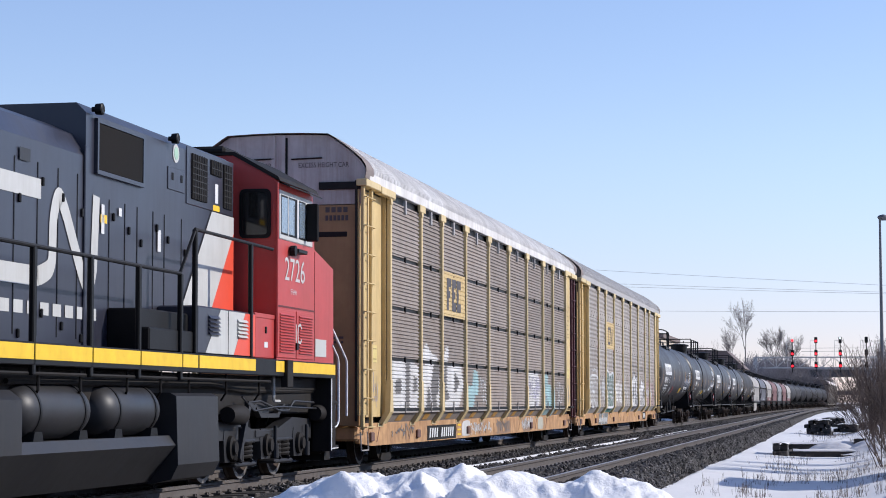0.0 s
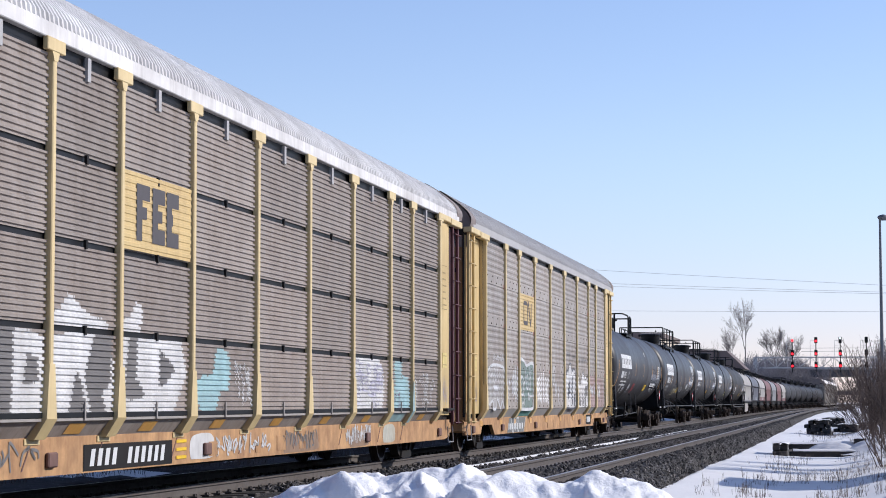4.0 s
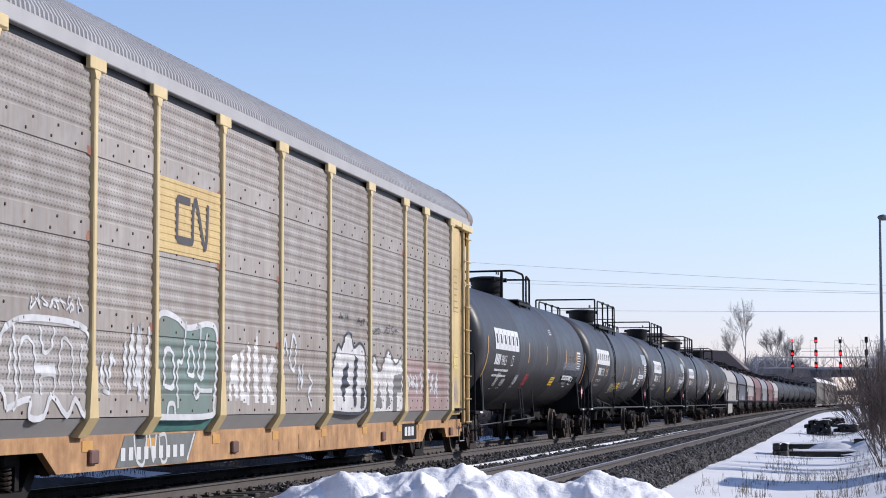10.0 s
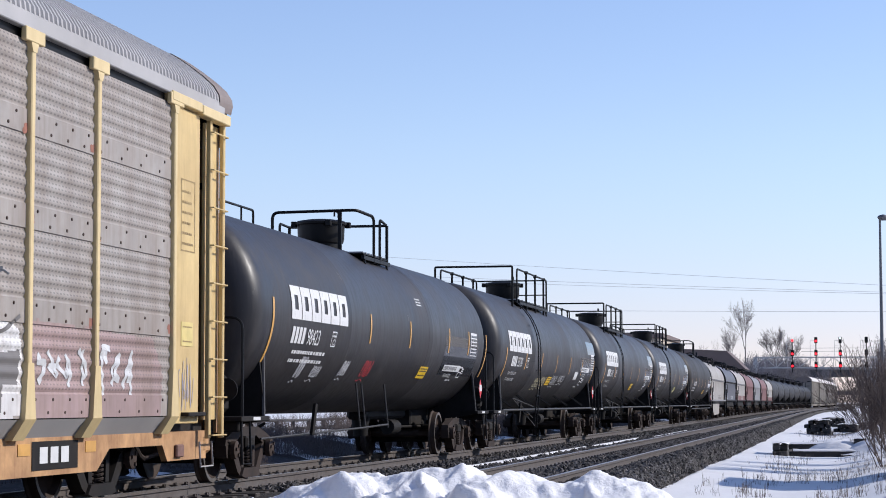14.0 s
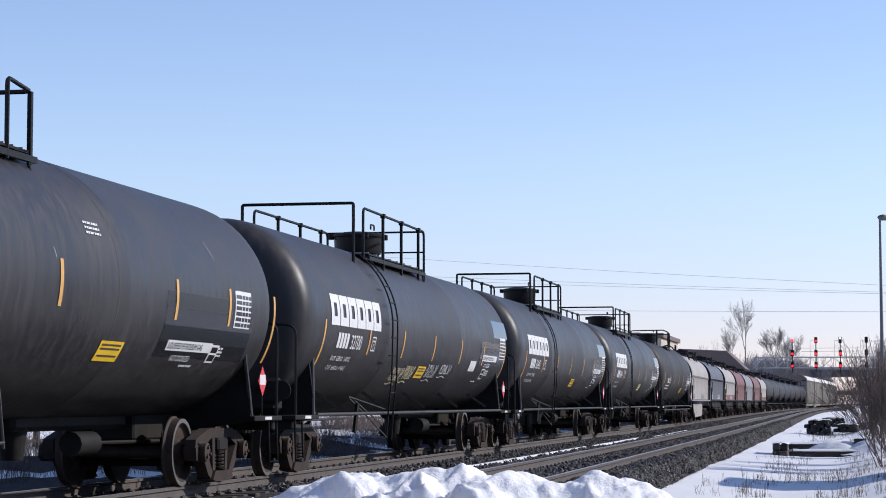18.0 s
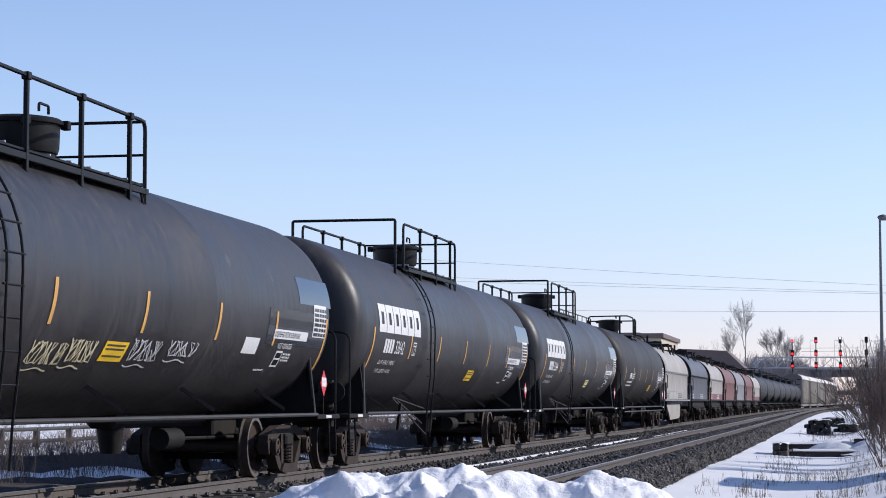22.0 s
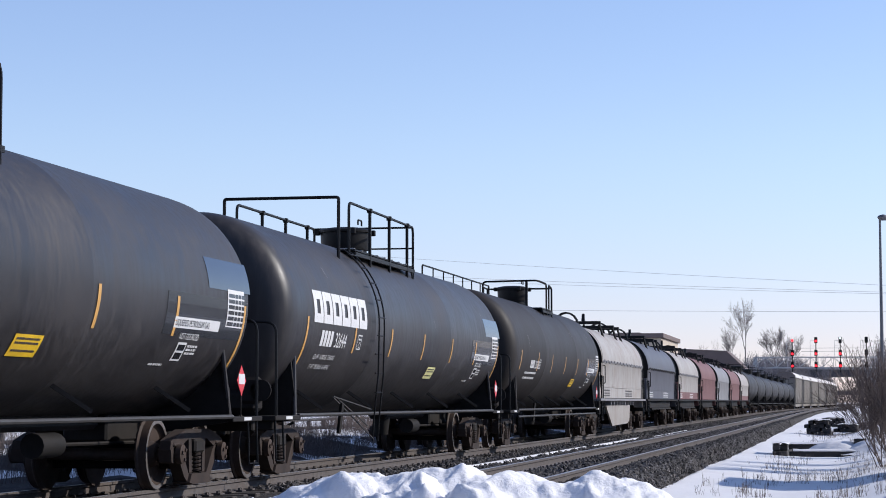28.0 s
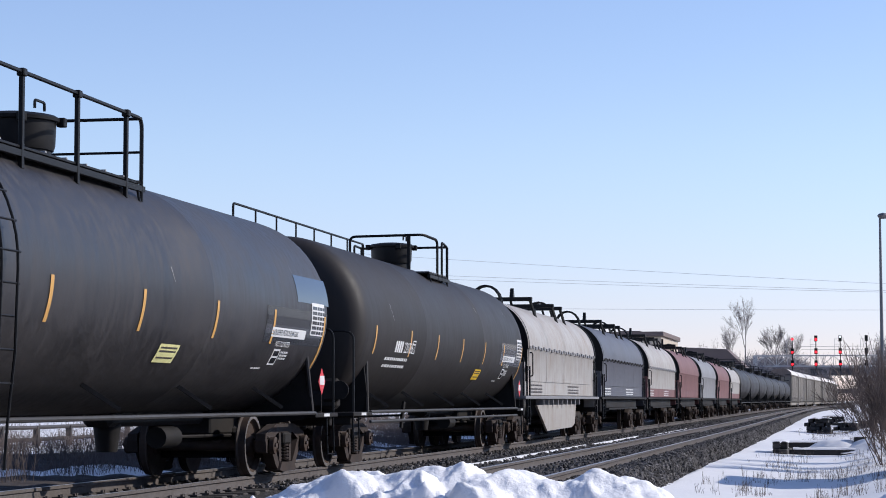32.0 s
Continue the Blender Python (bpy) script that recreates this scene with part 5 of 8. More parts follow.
            st = Mesh().tube([(s * 1.4, e * 13.1, 0.62), (s * 1.42, e * 13.1, 0.30), (s * 1.42, e * 13.62, 0.30), (s * 1.4, e * 13.62, 0.62)], 0.013, 6)
            part("step", st, ROOF_GREY, car, "grey stirrup step")
            part("end_block", Mesh().box(s * 0.9, s * 1.36, e * 13.35, e * 13.72, 0.46, 0.72, 0.04), SILL_YELLOW if near else FAR_BEIGE, car)
    # panels
    cache = {}
    for s in (1, -1):
        for i in range(9):
            w = COLS[i + 1] - COLS[i]
            key = round(w, 2)
            if screens:
                if key not in cache:
                    cache[key] = screen_panel(w, 3.85, SCREEN if near else FAR_BEIGE)
                part("screen_panel", cache[key], None, car, at=pose(s * 1.5, COLS[i] if s > 0 else COLS[i + 1], 0.95, 0, 0, 0 if s > 0 else 180))
                continue
            for j in range(4):
                k2 = (key, j)
                if k2 not in cache:
                    cache[k2] = ribbed_panel(w, ROWS[j + 1] - ROWS[j] - PANEL_GAP, 13 if near else 5, RIBBED)
                part("panel", cache[k2], None, car, at=pose(s * 1.49, COLS[i] if s > 0 else COLS[i + 1], ROWS[j], 0, 0, 0 if s > 0 else 180))
        if near and not screens:
            for i in range(9):
                yc = (COLS[i] + COLS[i + 1]) / 2
                for j in range(1, 4):
                    part("clip", Mesh().box(s * 1.5, s * 1.535, yc - 0.025, yc + 0.025, ROWS[j] - 0.07, ROWS[j] + 0.03), DARK_STEEL, car, smooth=0)
                part("hanger", Mesh().box(s * 1.5, s * 1.54, yc - 0.05, yc + 0.05, 4.6, 4.86), ROOF_GREY, car, smooth=0)
                # black overlay that paints a shaded gap along the panel's foot
                part("foot_gap", Mesh().box(s * 1.495, s * 1.522, COLS[i] + 0.06, COLS[i + 1] - 0.06, 0.962, 1.018), BLACK, car, "black strip painted for the shade at the foot of the panel", 0)
                part("skirt_lip", Mesh().box(s * 1.49, s * 1.518, COLS[i] + 0.06, COLS[i + 1] - 0.06, 0.925, 0.958, 0.004), GALV_LIP, car, "worn bright lip of the skirt", 0)
                part("latch_rod", Mesh().box(s * 1.518, s * 1.54, yc - 0.018, yc + 0.018, 0.93, 1.13, 0.005), GALV_LIP, car, "thin steel latch", 0)
                if s > 0:
                    part("sill_tab", Mesh().box(1.358, 1.374, COLS[i] - 0.24, COLS[i] + 0.17, 0.685, 0.752, 0.004), POST_CREAM, car, "cream foot tab of the post", 0)
                    part("sill_seam", Mesh().prism([(COLS[i] - 0.3, 0.42), (COLS[i] - 0.27, 0.42), (COLS[i] - 0.05, 0.68), (COLS[i] - 0.08, 0.68)], 1.358, 1.366), PINK_RUST, car, "rusty weld seam", 0)
    if near:
        # black backing sheet: paints the shade in the slots between panels
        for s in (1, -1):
            part("inner_wall", Mesh().box(s * 1.455, s * 1.47, COLS[0], COLS[-1], 0.95, 4.8), BLACK, car, "black sheet that paints the shade seen in the slots")
        # yellow sign with a dark emblem
        y0, y1, z0, z1 = COLS[2] + 0.1, COLS[3] - 0.07, 2.86, 3.80
        if screens:
            z0, z1 = 2.92, 3.86
        sg = part("sign_plate", ribbed_panel(y1 - y0, z1 - z0, 10, YELLOW, 0.008, "sign_plate"), None, car, "yellow sign plate with a dark painted emblem", at=pose(1.528, y0, z0))
        em = Mesh()
        pl = lambda a, b: (0.011, a, b)
        if screens:
            ribbon(em, pl, round_band([(1.19, 0.70), (0.68, 0.71), (0.67, 0.20), (1.29, 0.20), (1.31, 0.62), (1.41, 0.76), (1.52, 0.60), (1.72, 0.25), (1.81, 0.14), (1.88, 0.30), (1.92, 0.73)]), 0.1)
        else:
            for q, a in enumerate((0.42, 0.98, 1.5)):
                em = Mesh()
                patch(em, pl, a, a + 0.2, 0.14, 0.8, nv=1)
                patch(em, pl, a + 0.2, a + 0.46, 0.62, 0.8, nv=1)
                patch(em, pl, a + 0.2, a + (0.36 if q < 2 else 0.24), 0.4, 0.54, nv=1)
                if q:
                    patch(em, pl, a + 0.2, a + 0.46, 0.14, 0.32, nv=1)
                part("emblem_block", em, LETTER_DARK, sg, "dark painted block of an emblem", 0)
        if screens:
            part("emblem", em, LETTER_DARK, sg, "dark painted emblem", 0)
    for e in (-1, 1):
        truck(car, e * 10.35, near, True)
        coupler(car, e * 14.43, e)
    return car


def inside(U, V, poly):
    res = np.zeros(U.shape, bool)
    for (x0, y0), (x1, y1) in zip(poly, list(poly[1:]) + [poly[0]]):
        if y0 != y1:
            res ^= ((y0 > V) != (y1 > V)) & (U < (x1 - x0) * (V - y0) / (y1 - y0) + x0)
    return res


def spray(car, profile, x, z0, u0, u1, areas, lines, material, label, lift, seed, grain=0.02, loose=0.02, name="graffiti_fill"):
    """Paint lying on a pressed side: it follows ribs and swages; edges are loose. Areas are outlines, lines (path, width), in metres."""
    rg = np.random.RandomState(seed)
    n = max(4, int((u1 - u0) / grain))
    us = np.linspace(u0, u1, n + 1)
    prof = [(x + px + lift, z0 + pz) for px, pz in profile]
    U, V = np.meshgrid((us[1:] + us[:-1]) / 2, [(a[1] + b[1]) / 2 for a, b in zip(prof, prof[1:])])
    jit = rg.normal(0, loose * 0.25, U.shape) + loose * 0.6 * np.sin(U * 9 + V * 4 + seed)
    mask = np.zeros(U.shape, bool)
    for poly in areas:
        mask |= inside(U + jit, V + jit * 0.7, poly)
    m = Mesh()
    px, pz = [p[0] for p in prof], [p[1] for p in prof]
    for path, w in lines:
        fine = []
        for (a0, b0), (a1, b1) in zip(path, path[1:]):
            n2 = max(1, int(math.hypot(a1 - a0, b1 - b0) / 0.02))
            fine += [(a0 + (a1 - a0) * k / n2, b0 + (b1 - b0) * k / n2) for k in range(n2)]
        fine.append(path[-1])
        wob = rg.normal(0, 0.12, 4)
        ribbon(m, lambda a, b: (float(np.interp(b, pz, px)) + 0.004, a, b), fine, w * (1 + wob[0]))
    for i, k in zip(*np.nonzero(mask)):
        (xa, za), (xb, zb) = prof[i], prof[i + 1]
        m.add([(xa, us[k], za), (xa, us[k + 1], za), (xb, us[k + 1], zb), (xb, us[k], zb)], [(0, 1, 2, 3)])
    if m.v:
        return part(name, m, material, car, label, 0)


def scribbles(rg, u0, u1, v0, v1, n, w):
    """Loose looping strokes, side by side."""
    out = []
    for k in range(n):
        a = u0 + (u1 - u0) * (k + 0.5) / n
        d = (u1 - u0) / n
        pts = [(a + d * rg.uniform(-0.6, 0.6), v0 + (v1 - v0) * rg.random()) for _ in range(rg.randint(3, 6))]
        out.append((smooth_path(pts), w))
    return out


rack_a = autorack("autorack car with ribbed dark grey sides, yellow posts and graffiti", ROOF_WHITE, DOOR_GREY, False, MAROON, True)
FIELD_WHITE = surface("white_sprayed_panel", (0.66, 0.65, 0.64), 0.6, (0.26, 0.24, 0.22), 0.55, 3.0, streak=0.7, var=0.15)
INK = surface("dark_sprayed_shape", (0.12, 0.11, 0.105), 0.6, (0.3, 0.28, 0.27), 0.4, 3.0)
RIBS = rib_profile(ROWS[1] - ROWS[0] - PANEL_GAP, 13)
RIBS2 = rib_profile(ROWS[2] - ROWS[1] - PANEL_GAP, 13)


def on_ribs(u0, u1, areas, lines, material, label, lift=0.003, seed=1, name="graffiti_fill"):
    return spray(rack_a, RIBS, 1.49, ROWS[0], u0, u1, areas, lines, material, label, lift, seed, name=name)


def bay(u0, u1, v0, v1):
    """Turns shares of a field into metres."""
    return lambda pts: [(u0 + a * (u1 - u0), v0 + b * (v1 - v0)) for a, b in pts]


ga = random.Random(21)
on_ribs(-11.85, -9.25, [[(-11.85, 0.95), (-9.25, 0.95), (-9.25, 1.8), (-9.8, 1.87), (-11.85, 1.87)]], [], FIELD_WHITE, "white spray-painted field", 0.003, 1)
on_ribs(-11.85, -9.25, [[(-11.33, 1.53), (-10.82, 1.54), (-10.81, 1.29), (-11.32, 1.29)], [(-10.44, 0.94), (-10.41, 1.87), (-10.02, 1.87), (-10.09, 0.94)], [(-9.67, 1.62), (-9.4, 1.57), (-9.38, 1.33), (-9.75, 1.3)]], [], INK, "dark block shapes", 0.006, 2, "graffiti_block")
on_ribs(-11.85, -9.25, [[(-11.84, 0.97), (-11.74, 0.97), (-11.72, 1.86), (-11.84, 1.86)]], [], SPRAY_PINK, "faded pink edge", 0.006, 2)
on_ribs(-9.05, -7.15, [[(-9.05, 0.95), (-7.15, 0.95), (-7.15, 1.6), (-7.5, 1.87), (-8.6, 1.87), (-9.05, 1.8)]], [], FIELD_WHITE, "white spray-painted field", 0.003, 3)
on_ribs(-9.05, -7.15, [[(-7.77, 1.87), (-7.2, 1.87), (-7.25, 1.35), (-7.53, 1.22), (-7.35, 0.95), (-7.83, 0.95), (-8.06, 1.4)], [(-8.31, 1.46), (-8.14, 1.31), (-8.0, 0.95), (-8.57, 0.95), (-8.41, 1.22)]], [], INK, "dark block shapes", 0.006, 4, "graffiti_block")
on_ribs(-6.95, -4.45, [[(-6.95, 0.95), (-5.1, 0.95), (-4.52, 1.48), (-4.74, 1.87), (-6.95, 1.87)]], [], FIELD_WHITE, "white spray-painted field", 0.003, 5)
on_ribs(-6.95, -4.45, [[(-6.65, 1.87), (-6.36, 1.87), (-6.41, 1.39), (-6.15, 1.26), (-6.14, 1.16), (-6.63, 1.16), (-6.8, 1.21)], [(-5.55, 1.77), (-4.99, 1.52), (-5.42, 1.32), (-5.6, 1.32)]], [], INK, "dark block shapes", 0.006, 6, "graffiti_block")
for u0, u1 in ((-9.05, -7.3), (-6.9, -6.2)):
    spray(rack_a, RIBS2, 1.49, ROWS[1], u0, u1, [[(u0, 1.9), (u1, 1.9), (u1 - 0.1, 2.02), (u0 + 0.9, 2.12), (u0 + 0.5, 2.3), (u0 + 0.25, 2.1), (u0, 2.05)]], [], FIELD_WHITE, "white spray-painted field", 0.003, 7)
on_ribs(-4.35, -1.55, [smooth_path([(-3.9, 1.0), (-3.35, 1.0), (-3.1, 1.25), (-2.75, 1.3), (-2.68, 1.65), (-2.9, 1.82), (-3.3, 1.78), (-3.45, 1.5), (-3.9, 1.45), (-4.2, 1.3), (-3.9, 1.0)])], [], SPRAY_AQUA, "aqua sprayed shape", 0.003, 8)
on_ribs(-4.35, -1.55, [], scribbles(ga, -2.5, -1.65, 1.05, 1.8, 4, 0.03), SPRAY_WHITE, "thin white scrawl", 0.005, 9, "graffiti_tag")
f = bay(4.25, 6.75, 0.95, 1.88)
on_ribs(4.25, 6.95, [smooth_path(f([(0.08, 0), (0.1, 0.5), (0, 0.7), (0.05, 0.95), (0.3, 1), (0.75, 0.99), (0.92, 0.75), (0.96, 0.4), (0.9, 0.1), (0.85, 0), (0.08, 0)]))], [], FIELD_WHITE, "white spray-painted field", 0.003, 10)
on_ribs(4.25, 6.95, [], [(blob(ga, ga.uniform(4.55, 6.4), ga.uniform(1.1, 1.75), ga.uniform(0.1, 0.22), ga.uniform(0.06, 0.13), 14, 0.12), 0.035) for _ in range(22)], PALE_LILAC, "grey-lilac sprayed loops", 0.006, 11, "graffiti_block")
f = bay(7.15, 8.88, 0.95, 1.87)
on_ribs(7.15, 8.88, [f([(0.02, 0), (0.98, 0), (1, 0.3), (0.9, 0.68), (0.62, 0.72), (0.55, 0.62), (0.58, 1), (0.2, 1), (0.24, 0.5), (0.05, 0.3)])], [], SPRAY_AQUA, "aqua sprayed shape", 0.003, 12)
on_ribs(7.15, 8.88, [], [(smooth_path(f([(0.42, 0.0), (0.45, 0.3), (0.3, 0.38), (0.2, 0.2)])), 0.07)], LILAC, "grey-lilac sprayed stroke", 0.006, 13, "graffiti_block")
on_ribs(9.1, 11.5, [], scribbles(ga, 9.3, 11.2, 1.0, 1.7, 7, 0.028), SPRAY_WHITE, "thin white scrawl", 0.006, 14, "graffiti_tag")
SLOPE = lambda a, b: (1.364 + 0.763 * (b - 0.76), a, b)
part("graffiti_fill", patch(Mesh(), SLOPE, 7.1, 8.6, 0.77, 0.94, nv=1), SPRAY_AQUA, rack_a, "aqua spray on the skirt", 0)
SILL_AT = lambda lift: (lambda a, b: (1.36 + lift, a, b))
PALE_SILL = surface("faded_pale_spray", (0.45, 0.46, 0.4), 0.6, (0.3, 0.2, 0.12), 0.6, 5.0, streak=0.8, var=0.2)
SOOT_SPRAY = surface("thin_dark_spray", (0.15, 0.105, 0.08), 0.6, (0.4, 0.23, 0.12), 0.7, 5.0, streak=0.8, var=0.2)
part("graffiti_fill", Mesh().add([(1.577, 8.805, 0.957), (1.577, 9.02, 0.957), (1.577, 8.94, 1.51), (1.577, 8.874, 1.51), (1.447, 8.797, 0.742), (1.447, 9.0, 0.742)], [(0, 1, 2, 3), (4, 5, 1, 0)]), SPRAY_AQUA, rack_a, "aqua spray on the post", 0)
for u0, u1 in ((0.55, 2.45), (4.7, 6.0)):
    part("graffiti_fill", fill_shape(SILL_AT(0.003), smooth_path([(u0, 0.37), (u1, 0.39), (u1 + 0.12, 0.52), (u1 - 0.1, 0.66), (u0 + 0.9, 0.6), (u0 + 0.3, 0.68), (u0 - 0.05, 0.55), (u0, 0.37)])), SOOT_SPRAY, rack_a, "dark grey spray on the sill", 0)
for u0, u1, mt in ((-3.9, -3.0, FIELD_WHITE), (7.25, 8.1, PALE_SILL)):
    part("graffiti_fill", fill_shape(SILL_AT(0.004), smooth_path([(u0, 0.40), (u1, 0.41), (u1 + 0.1, 0.6), (u1 - 0.1, 0.72), (u0 + 0.1, 0.7), (u0 - 0.05, 0.55), (u0, 0.40)])), mt, rack_a, "pale spray on the sill", 0)
for u0, u1, n, mt in ((-2.85, -0.2, 13, SPRAY_WHITE), (0.5, 2.5, 12, INK), (4.4, 6.2, 22, SPRAY_WHITE), (-11.0, -9.0, 8, INK)):
    m = Mesh()
    for path, w in scribbles(ga, u0, u1, 0.42, 0.72, n, 0.035):
        ribbon(m, SILL_AT(0.007), path, w)
    part("graffiti_tag", m, mt, rack_a, "sprayed scrawl on the sill", 0)
cars.append((rack_a, 48.4))
rack_b = autorack("autorack car with perforated light grey sides, yellow posts and graffiti", ROOF_GREY, DOOR_GREY, True, YELLOW, True)
SCREEN_CUT = [p for p in screen_profile(3.85) if p[1] < 1.75]
FIELD_TEAL = perforated("teal_sprayed_panel", (0.115, 0.2, 0.18), 0.3)
FIELD_PINK = perforated("faded_pink_sprayed_panel", (0.36, 0.25, 0.24), 0.4)
FIELD_CHALK = perforated("chalky_sprayed_panel", (0.72, 0.71, 0.7), 0.25)


def finer(profile, step=0.03):
    """The same profile in shorter steps."""
    out = []
    for (x0, z0), (x1, z1) in zip(profile, profile[1:]):
        n = max(1, int((z1 - z0) / step))
        out += [(x0 + (x1 - x0) * k / n, z0 + (z1 - z0) * k / n) for k in range(n)]
    return out + [profile[-1]]


SCREEN_FINE = finer(SCREEN_CUT)


def on_screen(u0, u1, areas, lines, material, label, lift=0.004, seed=1, name="graffiti_fill"):
    return spray(rack_b, SCREEN_FINE, 1.5, 0.95, u0, u1, areas, lines, material, label, lift, seed, 0.025, 0.016, name)


gb = random.Random(31)
figure = [(-11.46, 1.06), (-11.55, 1.25), (-11.8, 1.35), (-11.65, 1.68), (-11.45, 1.88), (-10.85, 1.98), (-9.5, 1.95), (-9.18, 1.75), (-9.2, 1.24), (-9.33, 0.98), (-9.61, 1.16), (-9.84, 0.98), (-10.27, 1.2), (-10.49, 0.98), (-10.88, 0.98), (-10.86, 1.16), (-11.46, 1.06)]
on_screen(-11.8, -9.2, [figure], [], perforated("faint_white_overspray", (0.43, 0.41, 0.39)), "faint white overspray", 0.003, 1)
inner = [[(-11.06, 1.22), (-11.13, 1.66), (-10.92, 1.78), (-10.73, 1.62), (-10.73, 1.22)], [(-9.68, 1.2), (-9.69, 1.66), (-9.93, 1.8), (-10.05, 1.6), (-10.04, 1.3)], [(-10.55, 1.2), (-10.55, 1.38), (-10.18, 1.39), (-10.23, 1.2)], [(-11.4, 1.35), (-11.35, 1.7)], [(-9.45, 1.3), (-9.42, 1.75)], [(-11.3, 1.95), (-11.2, 1.2), (-11.3, 1.05)], [(-10.6, 1.9), (-10.5, 1.65), (-10.3, 1.68), (-10.2, 1.9)]]
on_screen(-11.8, -9.2, [[(-10.73, 1.42), (-10.16, 1.41), (-10.16, 1.52), (-10.73, 1.53)]], [(smooth_path(figure, 3), 0.06)] + [(smooth_path(p), 0.04) for p in inner] + scribbles(gb, -10.9, -9.4, 2.06, 2.24, 9, 0.025), SPRAY_WHITE, "white sprayed outlines", 0.006, 2, "graffiti_outline")
on_screen(-9.1, -7.1, [], scribbles(gb, -8.9, -8.4, 1.0, 1.7, 3, 0.05) + scribbles(gb, -8.1, -7.15, 1.1, 2.1, 7, 0.06), SPRAY_WHITE, "white sprayed strokes", 0.005, 3, "graffiti_tag")
f = bay(-7.0, -4.5, 0.95, 2.2)
teal = smooth_path(f([(0.0, 0), (0.0, 0.5), (0.04, 0.96), (0.3, 0.97), (0.48, 0.88), (0.82, 0.94), (0.97, 0.85), (0.97, 0.4), (0.92, 0.12), (0.85, 0.0), (0.0, 0)]))
on_screen(-7.0, -4.5, [teal], [], FIELD_TEAL, "teal spray-painted field", 0.003, 4)
on_screen(-7.0, -4.5, [], [(teal, 0.07)] + [(smooth_path(f(p), 3), 0.055) for p in ([(0.14, 0.3), (0.14, 0.62), (0.26, 0.62), (0.28, 0.3), (0.14, 0.3)], [(0.34, 0.08), (0.34, 0.52), (0.42, 0.55), (0.46, 0.94)], [(0.5, 0.42), (0.52, 0.66), (0.58, 0.66), (0.6, 0.42), (0.5, 0.42)], [(0.66, 0.42), (0.7, 0.88), (0.62, 0.88)], [(0.76, 0.42), (0.8, 0.84), (0.74, 0.4), (0.66, 0.42)], [(0.9, 0.26), (0.7, 0.26), (0.64, 0.32), (0.6, 0.24), (0.64, 0.18), (0.7, 0.26)], [(0.18, 0.02), (0.2, 0.12), (0.28, 0.12), (0.3, 0.02)])], SPRAY_WHITE, "white sprayed outlines", 0.006, 5, "graffiti_outline")
f = bay(-4.2, -1.65, 1.05, 2.15)
on_screen(-4.3, -1.6, [f(p) for p in ([(0.08, 0.1), (0.14, 0.62), (0.24, 0.66), (0.26, 0.1), (0.19, 0.1), (0.18, 0.3), (0.14, 0.3), (0.13, 0.1)], [(0.3, 0.7), (0.28, 0.08), (0.46, 0.04), (0.48, 0.72), (0.42, 0.82), (0.42, 0.2), (0.36, 0.2), (0.36, 0.72)], [(0.55, 0.06), (0.54, 0.64), (0.6, 1.0), (0.64, 0.6), (0.64, 0.06)], [(0.72, 0.06), (0.72, 0.66), (0.8, 0.68), (0.8, 0.42), (0.92, 0.7), (0.98, 0.6), (0.86, 0.36), (0.98, 0.06), (0.88, 0.02), (0.8, 0.28), (0.8, 0.06)])], [], FIELD_CHALK, "chalky white sprayed shapes", 0.004, 6)
on_screen(-1.45, 1.3, [], [(smooth_path(p), 0.06) for p in ([(-1.3, 1.5), (-1.25, 2.05), (-1.05, 1.8)], [(-0.95, 1.7), (-0.8, 2.1), (-0.6, 1.95), (-0.7, 1.6), (-0.95, 1.7)], [(-0.45, 1.3), (-0.4, 1.65), (-0.25, 1.35), (-0.2, 1.7)], [(0.15, 1.55), (0.35, 1.4), (0.12, 1.25), (0.3, 1.05)], [(-1.4, 1.1), (-1.3, 1.4)])], SPRAY_WHITE, "white sprayed strokes", 0.005, 7, "graffiti_tag")
f = bay(1.42, 4.1, 0.97, 2.3)
arch = smooth_path(f([(0.05, 0), (0.08, 0.45), (0.2, 0.8), (0.3, 0.78), (0.42, 0.95), (0.55, 0.95), (0.62, 0.8), (0.78, 0.86), (0.92, 0.75), (0.95, 0.4), (0.9, 0), (0.05, 0)]))
on_screen(1.42, 4.1, [arch], [], FIELD_CHALK, "chalky white spray-painted field", 0.003, 8)
on_screen(1.42, 4.1, [f(p) for p in ([(0.3, 0.3), (0.36, 0.52), (0.5, 0.62), (0.46, 0.4), (0.52, 0.32), (0.42, 0.28), (0.36, 0.1)], [(0.62, 0.05), (0.6, 0.3), (0.66, 0.72), (0.74, 0.66), (0.68, 0.05)], [(0.8, 0.05), (0.84, 0.3), (0.92, 0.3), (0.9, 0.05)])], [(arch[3:], 0.045)], SPRAY_BLACK, "black sprayed shapes", 0.006, 9, "graffiti_block")
f = bay(4.25, 7.0, 0.97, 2.1)
on_screen(4.25, 7.0, [smooth_path(f([(0.02, 0), (0.05, 0.6), (0.14, 0.85), (0.24, 0.6), (0.4, 0.72), (0.55, 0.95), (0.66, 0.8), (0.8, 0.85), (0.95, 0.75), (0.98, 0.3), (0.9, 0), (0.02, 0)]))], [], FIELD_CHALK, "chalky white spray-painted field", 0.003, 10)
